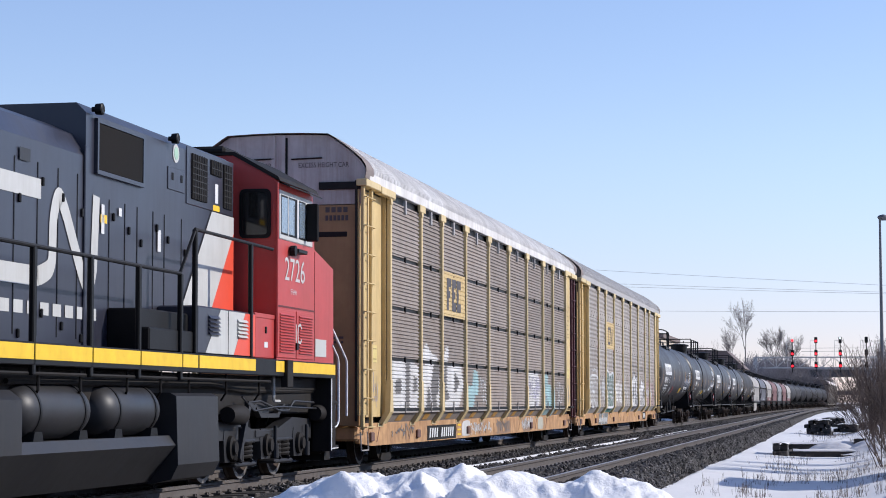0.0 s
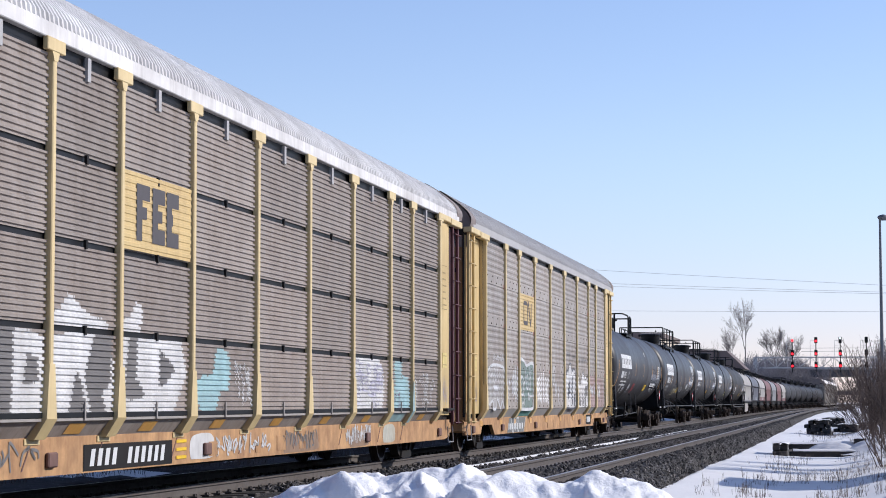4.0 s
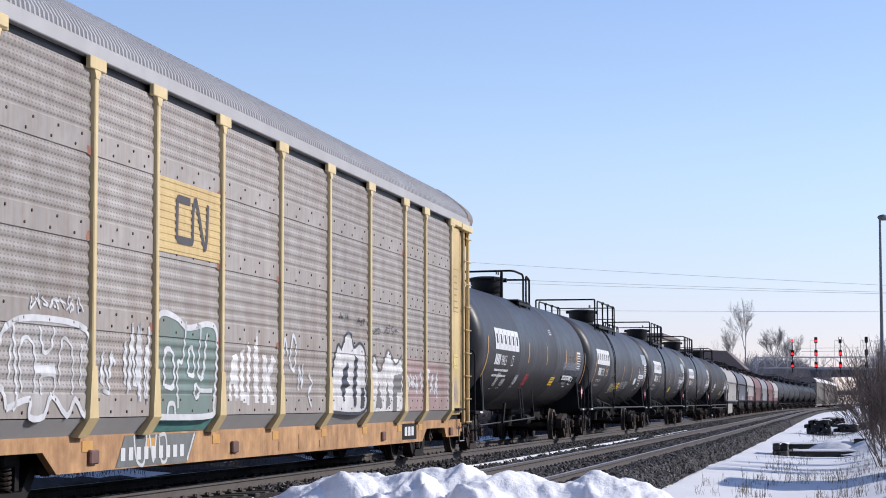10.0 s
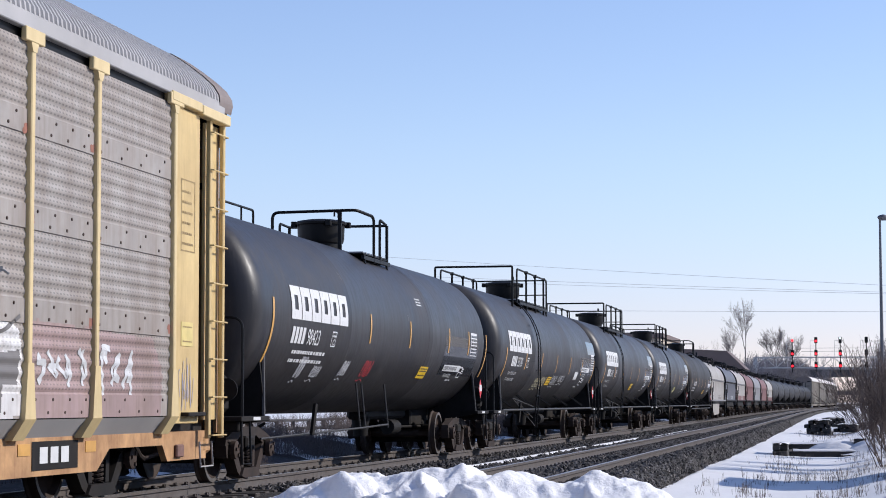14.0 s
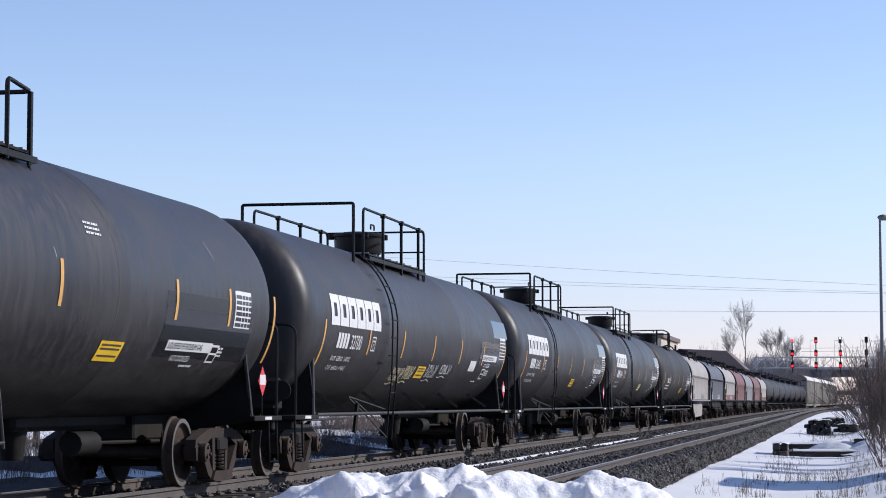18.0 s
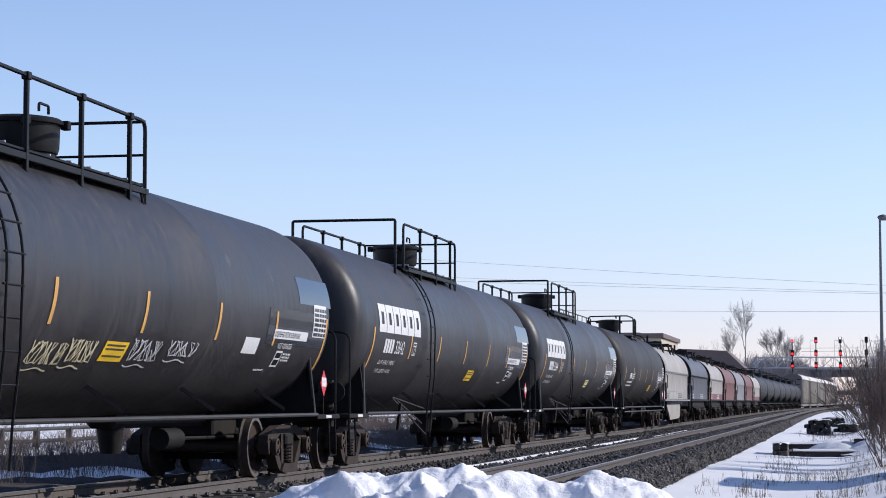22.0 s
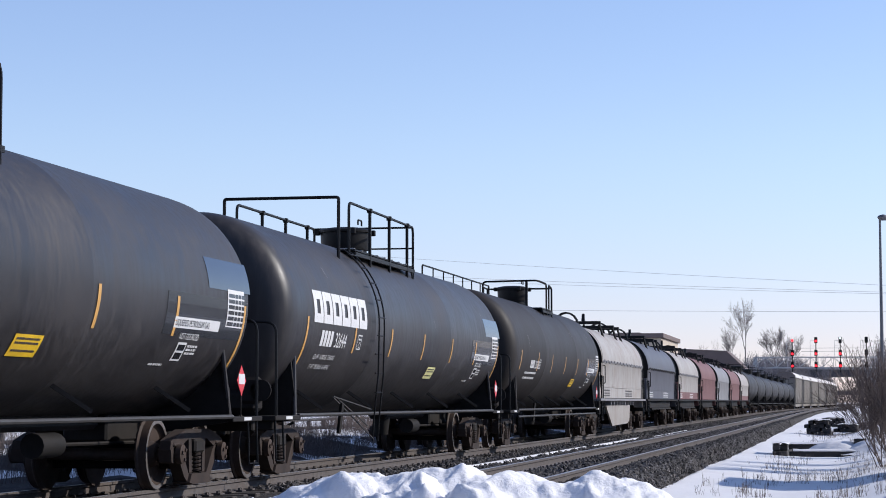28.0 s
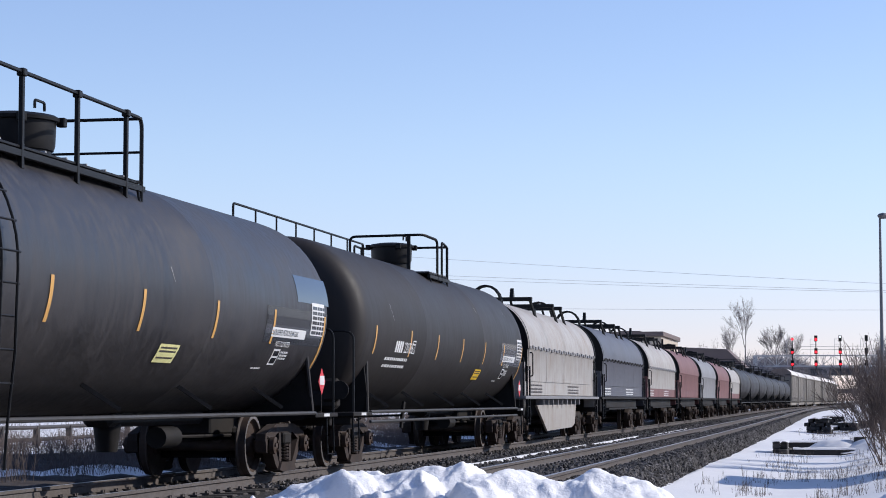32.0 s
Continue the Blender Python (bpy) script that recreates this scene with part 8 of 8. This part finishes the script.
for i, (x, dark) in enumerate(((-9.93, ()), (-5.98, ()), (-1.93, (0,)), (2.4, (0, 1, 2)))):
    mast = part("signal_mast", Mesh().tube([(x + 0.0, -0.9, 6.7), (x + 0.0, -0.9, 12.4)], 0.08, 8), BLACK, gantry, "signal mast with three heads")
    part("maintenance_cage", Mesh().beam((x - 0.95, -0.9, 9.4), (x - 0.95, -0.9, 12.1), 0.05, 0.05).beam((x - 0.95, -0.9, 12.1), (x, -0.9, 12.1), 0.05, 0.05).beam((x - 0.95, -0.9, 11.2), (x, -0.9, 11.2), 0.05, 0.05).beam((x - 0.95, -0.9, 10.3), (x, -0.9, 10.3), 0.05, 0.05), GANTRY, mast, "pale ladder cage", 0)
    for j, z in enumerate((12.1, 9.95, 7.9)):
        h = part("signal_head", Mesh().box(x - 0.27, x + 0.27, -1.15, -0.95, z - 0.42, z + 0.6, 0.06).tube([(x, -1.5, z + 0.25), (x, -1.12, z + 0.25)], 0.25, 14) if (i or j) else Mesh().box(x - 0.12, x + 0.12, -1.15, -0.95, z - 0.2, z + 0.2, 0.05), BLACK, mast, "black signal head")
        if j in dark:
            if dark == (0,):
                part("lens", Mesh().turn([(-1.52, 0.0), (-1.52, 0.16)], "y", 14, (x, 0, z + 0.35)), glow("clear_signal_light", (0.8, 0.9, 1.0), 1.5), h, "clear lens", 0)
            continue
        part("lens", Mesh().turn([(-1.53, 0.0), (-1.52, 0.2)], "y", 16, (x, 0, z - (0.08 if i or j else 0))), RED_LIGHT, h, "lit red lens", 0)

# ---------- road bridge over the line ----------
CONCRETE = surface("weathered_concrete", (0.3, 0.29, 0.28), 0.85, (0.15, 0.14, 0.13), 0.5, 1.0, var=0.12)
GIRDER = surface("dark_girder", (0.09, 0.085, 0.09), 0.7, (0.05, 0.045, 0.045), 0.5, 1.0, var=0.2)
bridge = thing("road_bridge", "dark girder road bridge across the railway", "bridge", at=pose(0, 520, 0))
part("girder", Mesh().box(-40, 30, -0.6, 0.0, 7.75, 9.5, 0.05), GIRDER, bridge, "deep dark girder", 0)
part("deck", Mesh().box(-40, 30, -0.9, 9, 9.5, 9.85, 0.05), CONCRETE, bridge, "concrete deck edge", 0)
part("parapet", Mesh().box(-40, 30, -0.7, -0.55, 9.85, 10.15).box(-40, 30, 8.6, 8.8, 9.85, 10.15), GANTRY, bridge, "pale parapet rail", 0)
for x in (-24, 12):
    part("abutment", Mesh().box(x - 2, x + 2, 0, 8, -0.5, 7.8, 0.1), CONCRETE, bridge, "", 0)
bridge2 = thing("footbridge", "low dark bridge beyond the road bridge", "bridge", at=pose(0, 720, 0))
part("girder", Mesh().box(-40, 40, 0, 2, 4.0, 5.6, 0.05), GIRDER, bridge2, "", 0)
part("pier", Mesh().box(-30, -28, 0, 2, -0.5, 4).box(28, 30, 0, 2, -0.5, 4), CONCRETE, bridge2, "", 0)

# ---------- buildings behind the train ----------
BEIGE = surface("beige_cladding", (0.5, 0.42, 0.33), 0.7, (0.3, 0.26, 0.22), 0.4, 0.6, var=0.08)
ROOFING = surface("brown_roofing", (0.16, 0.12, 0.11), 0.8, (0.1, 0.08, 0.075), 0.5, 0.8, var=0.15)
WINDOW = surface("dark_window", (0.03, 0.035, 0.04), 0.15, None, 0, 3.0)
BRICK_RED = surface("red_fascia", (0.4, 0.12, 0.09), 0.7, None, 0, 2.0)
hall = thing("commercial_building", "beige flat-roofed building with a brown fascia", "building", at=pose(0, 250, 0))
part("wall", Mesh().box(-46, -22.3, 0, 24, -0.5, 9.4, 0.05), BEIGE, hall, "", 0)
part("roof", Mesh().box(-46.5, -22.0, -0.6, 24.5, 9.4, 9.95, 0.05), ROOFING, hall, "brown roof fascia", 0)
part("fascia", Mesh().box(-40, -29, -0.15, -0.02, 8.6, 8.95), BRICK_RED, hall, "red sign band", 0)
part("corner_tower", Mesh().box(-27.4, -24.8, -0.3, 3, -0.5, 10.05, 0.05), ROOFING, hall, "dark corner panel", 0)
for k in range(5):
    w = part("window", Mesh().box(-44 + 4.2 * k, -41 + 4.2 * k, -0.05, 0.05, 4.5, 7.5), WINDOW, hall, "dark window", 0)
shed = thing("pitched_roof_house", "house with a low brown pitched roof", "house", at=pose(0, 300, 0))
part("wall", Mesh().box(-27, -15.5, 0, 12, -0.5, 7.0), BEIGE, shed, "", 0)
part("roof", Mesh().prism([(-27.8, 6.9), (-14.8, 6.4), (-17.5, 9.0), (-25.5, 9.4)], -0.6, 12.6, "y"), ROOFING, shed, "brown pitched roof", 0)
for k in range(3):
    part("window", Mesh().box(-25 + 3.4 * k, -23.6 + 3.4 * k, -0.05, 0.05, 3.6, 5.2), WINDOW, shed, "", 0)

# ---------- overhead wires ----------
WIRE = surface("power_cable", (0.45, 0.46, 0.48), 0.6, None, 0, 3.0)
power_line = thing("power_line", "grey overhead power cables between wooden poles", "power line", at=pose(0, 300, 0))
WOOD_POLE = surface("grey_wood_pole", (0.16, 0.13, 0.11), 0.85, (0.09, 0.07, 0.06), 0.5, 4.0, var=0.2)
for x in (-112.0, 34.0):
    pole = part("pole", Mesh().tube([(x, 0, -1), (x, 0, 27.0 if x < 0 else 18.5)], [0.2, 0.13], 10), WOOD_POLE, power_line, "wooden pole")
    part("cross_arm", Mesh().box(x - 0.06, x + 0.06, -1.2, 0.2, (19.6 if x < 0 else 15.9), (19.8 if x < 0 else 16.1)), WOOD_POLE, pole, "", 0)
for z0, z1, sag in ((22.2, 17.95, 0.5), (19.85, 17.0, 0.4), (19.3, 16.75, 0.4), (15.2, 14.3, 0.3)):
    pts = []
    for k in range(25):
        x = -112 + 146 * k / 24
        u = (x + 57) / 62
        pts.append((x, -0.5 if z0 == 19.3 else 0, z0 + (z1 - z0) * u + sag * (u - 0.5) ** 2))
    part("cable", Mesh().tube(pts, 0.022, 5), WIRE, power_line, "thin cable")

# ---------- pipe fence beyond the tracks ----------
FENCE = surface("dark_pipe_fence", (0.03, 0.03, 0.033), 0.6, (0.08, 0.06, 0.05), 0.4, 6.0)
FX = -18.0
fence = thing("pipe_fence", "low dark pipe fence in the snow beyond the tracks", "fence")
for z in (1.17, 0.9):
    part("rail", Mesh().tube([(FX, 32 + 4 * k, z + 0.01 * (k % 3)) for k in range(24)], 0.05, 6), FENCE, fence)
for k in range(46):
    y = 32.5 + 2.0 * k
    part("post", Mesh().box(FX - 0.06, FX + 0.06, y - 0.06, y + 0.06, ground_z(FX, y) - 0.3, 1.2), FENCE, fence, "", 0)

# ---------- unseen belts of woods, added behind camera and on sunny side to cut skylight ---
SKY_BLOCK = surface("sky_block_brown", (0.07, 0.055, 0.05), 0.95, (0.035, 0.03, 0.028), 0.6, 0.8, var=0.4, spec=0.1)
for name, pts in (("woods_behind", [(-120 + 4 * k, -34.0) for k in range(58)]), ("woods_beside", [(62.0, -34 + 4 * k) for k in range(90)])):
    rows = []
    for k, (x, y) in enumerate(pts):
        h = 11 + 3.0 * noise.noise(Vector((k * 0.45, 1, 2))) + 1.6 * noise.noise(Vector((k * 1.9, 4, 2)))
        rows.append([(x + (0.8 if j % 2 else 0) * (name == "woods_beside"), y - (0.8 if j % 2 else 0) * (name == "woods_behind"), -0.5 + (h + 0.5) * j / 6) for j in range(7)])
    thing(name, "unseen plain belt added to cut skylight, coloured like bare woods", "woods", kind="structure", mesh=Mesh().sheet(rows), material=SKY_BLOCK, smooth=0)
# ---------- bare trees, bushes, weeds ----------
# bark and twigs of the far trees: distance haze put into a paler colour
BARK = surface("grey_brown_bark", (0.2, 0.18, 0.175), 0.85, (0.06, 0.05, 0.045), 0.5, 6.0, var=0.25)
TWIG = surface("grey_brown_twigs", (0.2, 0.175, 0.17), 0.85, (0.13, 0.11, 0.105), 0.5, 3.0, var=0.3)
SCRUB = surface("brown_scrub", (0.15, 0.118, 0.105), 0.85, (0.085, 0.066, 0.06), 0.5, 3.0, var=0.3, spec=0.2)
WEED = surface("dry_weeds", (0.13, 0.1, 0.08), 0.85, (0.07, 0.052, 0.042), 0.5, 3.0, var=0.3)


def stick(m, p, q, r0, r1, seg=4):
    """One tapered twig."""
    d = (q - p)
    if d.length < 1e-5:
        return
    d.normalize()
    e = d.orthogonal().normalized()
    u = d.cross(e)
    n = len(m.v)
    for c, r in ((p, r0), (q, r1)):
        for k in range(seg):
            t = 2 * math.pi * k / seg
            m.v.append(tuple(c + e * r * math.cos(t) + u * r * math.sin(t)))
    for k in range(seg):
        m.f.append((n + k, n + (k + 1) % seg, n + seg + (k + 1) % seg, n + seg + k))


def grow(m, twigs, rg, p, d, length, r, depth, spread, up=0.12, rmin=0.012):
    steps = 4
    for k in range(steps):
        d = (d + Vector((rg.gauss(0, 0.12), rg.gauss(0, 0.12), rg.gauss(0.0, 0.08) + up * 0.4))).normalized()
        q = p + d * length / steps
        r2 = max(rmin, r * (1 - 0.32 / steps * 1.0) if depth else r * 0.8)
        stick(m if depth > 2 else twigs, p, q, r, r2, 5 if depth > 3 else 3)
        if depth > 0 and (k > 0 or depth < 4):
            for _ in range(1 if depth > 1 else 2):
                s = Vector((rg.gauss(0, 1), rg.gauss(0, 1), rg.gauss(0.15, 0.6))).normalized()
                nd = (d * (1 - spread) + s * spread + Vector((0, 0, up))).normalized()
                grow(m, twigs, rg, q, nd, length * rg.uniform(0.5, 0.75), max(rmin, r2 * 0.55), depth - 1, spread, up, rmin)
        p, r = q, r2
    if depth > 0:
        grow(m, twigs, rg, p, d, length * 0.7, max(rmin, r * 0.8), depth - 1, spread, up, rmin)


def bare_tree(x, y, height, label, seed, spread=0.5, depth=4, thick=0.028, rmin=0.02):
    rg = random.Random(seed)
    t = thing("bare_tree", label, "tree", "bare trees", at=pose(x, y, ground_z(x, y) - 0.1))
    m, tw = Mesh(), Mesh()
    grow(m, tw, rg, Vector((0, 0, 0)), Vector((0.02, 0, 1)), height * 0.42, height * thick, depth, spread, 0.2, rmin)
    part("trunk", m, BARK, t, "grey trunk and limbs", smooth=60)
    part("crown", tw, TWIG, t, "thin leafless twigs", smooth=0)
    return t


def forked_tree(x, y, height, fork, label, seed, limbs=2, wide=0.28):
    """A slender tree whose trunk parts into a few rising limbs with drooping fine twigs."""
    rg = random.Random(seed)
    t = thing("bare_tree", label, "tree", "bare trees", at=pose(x, y, ground_z(x, y) - 0.1))
    m, tw = Mesh(), Mesh()
    p = Vector((0, 0, 0))
    for k in range(5):
        q = p + Vector((rg.gauss(0, 0.12), rg.gauss(0, 0.1), fork / 5))
        stick(m, p, q, 0.2 - 0.015 * k, 0.185 - 0.015 * k, 6)
        p = q
    for k in range(limbs):
        side = (k / max(1, limbs - 1) - 0.5) * 2
        d = Vector((side * wide + rg.gauss(0, 0.04), rg.gauss(0, 0.15), 1)).normalized()
        grow(m, tw, rg, p.copy(), d, (height - fork) * rg.uniform(0.36, 0.45), 0.085, 4, 0.36, 0.08, 0.0075)
    part("trunk", m, BARK, t, "grey trunk and limbs", smooth=60)
    part("crown", tw, TWIG, t, "thin leafless twigs", smooth=0)


forked_tree(-21.9, 440, 22.0, 12.6, "tall slender leafless tree with a forked trunk", 3, 2, 0.2)
forked_tree(-25.4, 447, 17.0, 9.0, "slim leafless tree in a distant row", 9, 2, 0.12)
forked_tree(-15.6, 436, 17.2, 10.5, "leafless tree with a broad flat twiggy crown", 14, 4, 0.75)
forked_tree(-12.9, 450, 15.5, 8.0, "leafless tree with a rounded twiggy crown", 17, 3, 0.4)
for k, (x, y, h) in enumerate(((-30, 460, 16), (-34, 455, 15.5), (-19, 455, 13), (-16.5, 470, 14), (-13.5, 475, 15), (-10, 480, 13), (-38, 460, 14), (-46, 450, 13), (-11.6, 440, 12))):
    bare_tree(x, y, h * 0.86, "leafless tree in a distant row", 20 + k, 0.6, 4, 0.009, 0.010)
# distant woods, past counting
# twigs paled towards lilac grey: the haze sits in their colour
HAZE_TWIG = surface("haze_pale_twigs", (0.2, 0.19, 0.205), 0.9, (0.14, 0.125, 0.13), 0.5, 0.4, var=0.3, spec=0.1)
rg = random.Random(77)
m = Mesh()
for k in range(900):
    x, y = rg.uniform(-62, -6), rg.uniform(470, 640)
    h = rg.uniform(7, 13.5)
    if rg.random() < 0.42:
        y = rg.uniform(372, 680)
        x = rg.uniform(0.012, 0.09) * y - 1.0
        h = rg.uniform(9, 17)
    if k % 5 == 0:
        x, y, h = rg.uniform(-23, -11), rg.uniform(425, 512), rg.uniform(8, 13)
    elif k % 19 == 1:
        x, y, h = rg.uniform(-22, -14.5), rg.uniform(330, 356), rg.uniform(6, 9.5)
    for b in range(15):
        a = rg.uniform(0, 6.28)
        p = Vector((x + rg.gauss(0, 0.7), y + rg.gauss(0, 0.7), h * rg.uniform(0, 0.55)))
        q = p + Vector((math.cos(a) * rg.uniform(0.3, 1.9), math.sin(a) * rg.uniform(0.3, 1.9), h * rg.uniform(0.2, 0.45)))
        stick(m, p, q, 0.06, 0.025, 3)
        for _ in range(6):
            e = q + Vector((rg.gauss(0, 0.9), rg.gauss(0, 0.9), rg.uniform(-0.6, 1.3)))
            stick(m, p.lerp(q, rg.uniform(0.3, 1)), e, 0.036, 0.02, 3)
thing("distant_woods", "leafless woods beyond the railway, with haze put into their grey", "woods", kind="stuff", mesh=m, material=HAZE_TWIG, smooth=0)


def bush(x, y, h, w, stems, label, seed, lean=0.0):
    rg = random.Random(seed)
    b = thing("bare_bush", label, "bush", "bare bushes", at=pose(x, y, ground_z(x, y) - 0.05))
    m, tw = Mesh(), Mesh()
    for k in range(stems):
        a = rg.uniform(0, 6.28)
        d = Vector((math.cos(a) * rg.uniform(0.15, w) + lean, math.sin(a) * rg.uniform(0.15, w), 1)).normalized()
        p = Vector((math.cos(a) * 0.25 * rg.random(), math.sin(a) * 0.25 * rg.random(), 0))
        grow(m, tw, rg, p, d, h * rg.uniform(0.4, 0.62), 0.016 + 0.008 * rg.random(), 3, 0.36, 0.12, 0.0045)
    part("stem_bundle", m, SCRUB, b, "bundle of bare stems", smooth=60) if m.v else None
    part("twig_crown", tw, SCRUB, b, "thin bare twigs", smooth=0)


for k, (x, y, h, w, n, lean) in enumerate(((0.8, 53, 2.2, 0.45, 9, -0.08), (1.15, 56, 2.2, 0.45, 8, -0.1), (1.3, 60, 2.3, 0.4, 8, -0.12), (1.45, 67, 2.2, 0.4, 9, -0.12), (1.7, 76, 2.3, 0.4, 9, -0.1), (2.0, 86, 2.5, 0.4, 9, -0.05), (2.5, 98, 2.8, 0.4, 8, -0.03), (3.0, 112, 3.2, 0.35, 8, -0.03), (3.0, 130, 3.0, 0.4, 7, -0.05), (4.6, 145, 4.4, 0.35, 7, 0), (4.0, 165, 3.6, 0.35, 7, 0), (6.4, 190, 5.4, 0.35, 7, 0), (5.2, 215, 4.0, 0.35, 7, 0), (8.2, 250, 6.6, 0.35, 7, 0))):
    bush(x, y, h, w, n, "thicket of bare brown stems in the snow" if k < 6 else "leafless scrub beside the line", 40 + k, lean)

# dry weeds that poke through the snow
rg = random.Random(5)
m = Mesh()
for k in range(4200):
    if rg.random() < 0.55:
        x, y = rg.uniform(-3.0, 2.4), 38 + 90 * rg.random() ** 1.5
        if x < -2.2 and rg.random() < 0.8: continue
        if noise.noise(Vector((x * 0.6, y * 0.25, 8))) < -0.05: continue
        h = rg.uniform(0.05, 0.3)
    else:
        x, y = rg.uniform(-30, -13.4), rg.uniform(34, 120)
        if noise.noise(Vector((x * 0.3, y * 0.2, 3))) < -0.1: continue
        h = rg.uniform(0.15, 0.5)
    z = ground_z(x, y) - 0.03
    for _ in range(rg.randint(2, 5)):
        p = Vector((x + rg.gauss(0, 0.05), y + rg.gauss(0, 0.05), z))
        q = p + Vector((rg.gauss(0, 0.14) * h, rg.gauss(0, 0.14) * h, h * rg.uniform(0.6, 1.1)))
        stick(m, p, q, 0.0042, 0.002, 3)
        if rg.random() < 0.5:
            c = p.lerp(q, 0.6)
            stick(m, c, c + Vector((rg.gauss(0, 0.2) * h, rg.gauss(0, 0.2) * h, 0.25 * h)), 0.003, 0.0015, 3)
thing("dry_weeds", "dry brown weed stalks standing through the snow", "weeds", kind="stuff", mesh=m, material=WEED, smooth=0)

# dark earth sheet between ballast and fence, added to deepen the train's shade
SHADE_EARTH = surface("shade_deepening_earth", (0.045, 0.037, 0.032), 0.95, (0.12, 0.11, 0.115), 0.5, 5.0, bump=0.03, bump_scale=14, var=0.5, specks=((0.34, 0.34, 0.38), 0.66), spec=0.1)
rows = []
for y in stations(20, 230, 24, 130, 0.6, 1.1):
    far_edge = -16.6 + 1.2 * noise.noise(Vector((2.0, y * 0.13, 4))) + 0.5 * noise.noise(Vector((6.0, y * 0.6, 4)))
    rows.append([(x + bend(y), y, ground_z(x + bend(y), y) + (0.05 if 0 < k < 14 and noise.noise(Vector((x * 0.55, y * 0.22, 6.0))) < 0.1 else -0.12)) for k, x in enumerate([-12.3 + (far_edge + 12.3) * j / 14 for j in range(15)])])
thing("ditch_bank", "dark earth, litter and thin snow in the ditch, added to deepen its shade", "earth", kind="structure", mesh=Mesh().sheet(rows), material=SHADE_EARTH, smooth=180)

# scrub in the ditch beyond the tracks
m = Mesh()
for k in range(7000):
    x, y = rg.uniform(-17.8, -13.2), rg.uniform(30, 150)
    clump = noise.noise(Vector((x * 0.35, y * 0.16, 11)))
    if clump < -0.12: continue
    z = ground_z(x, y) - 0.05
    h = rg.uniform(0.2, 0.5) + 0.9 * max(0.0, clump)
    for _ in range(5):
        p = Vector((x + rg.gauss(0, 0.15), y + rg.gauss(0, 0.15), z))
        q = p + Vector((rg.gauss(0, 0.25) * h, rg.gauss(0, 0.25) * h, h * rg.uniform(0.7, 1.2)))
        stick(m, p, q, 0.0045, 0.002, 3)
        stick(m, p.lerp(q, 0.5), q + Vector((rg.gauss(0, 0.15), rg.gauss(0, 0.15), 0.05)), 0.003, 0.0015, 3)
thing("ditch_scrub", "low leafless scrub in the ditch beyond the tracks", "scrub", kind="stuff", mesh=m, material=SCRUB, smooth=0)
# ---------- ties and plates, nearest stretch piece by piece ----------
for tr, ax, top in tracks:
    n = 0
    rest = Mesh()
    y = 22.0
    while y < 420:
        j = 0.03 * noise.noise(Vector((y, ax, 1)))
        z = top - 0.165 + 0.012 * noise.noise(Vector((y * 3, ax, 2)))
        if n < 260:
            part("tie", tie_box, None, tr, at=pose(ax + bend(y) + j, y, z, 0, 0, 20 * j))
        else:
            rest.box(ax + bend(y) - 1.3, ax + bend(y) + 1.3, y - 0.11, y + 0.11, z - 0.16, z)
        if n < 110:
            for s in (-0.753, 0.753):
                part("tie_plate", plate, None, tr, at=pose(ax + bend(y) + s, y, z))
        n += 1
        y += 0.53
    tagged(part("far_tie", rest, TIE, tr, "", 0), kind="stuff")


# ---------- what moves ----------
def motions():
    """The whole train rolls along the line, slowing gently, and its wheels turn."""
    for car, s in cars:
        walk(car, [(t, car_pose(s - ran(t))) for t in range(33)])
    for w, r, x, y, z in wheelsets:
        walk(w, [(k / 10, pose(x, y, z, math.degrees(ran(k / 10) / r))) for k in range(321)])


motions()
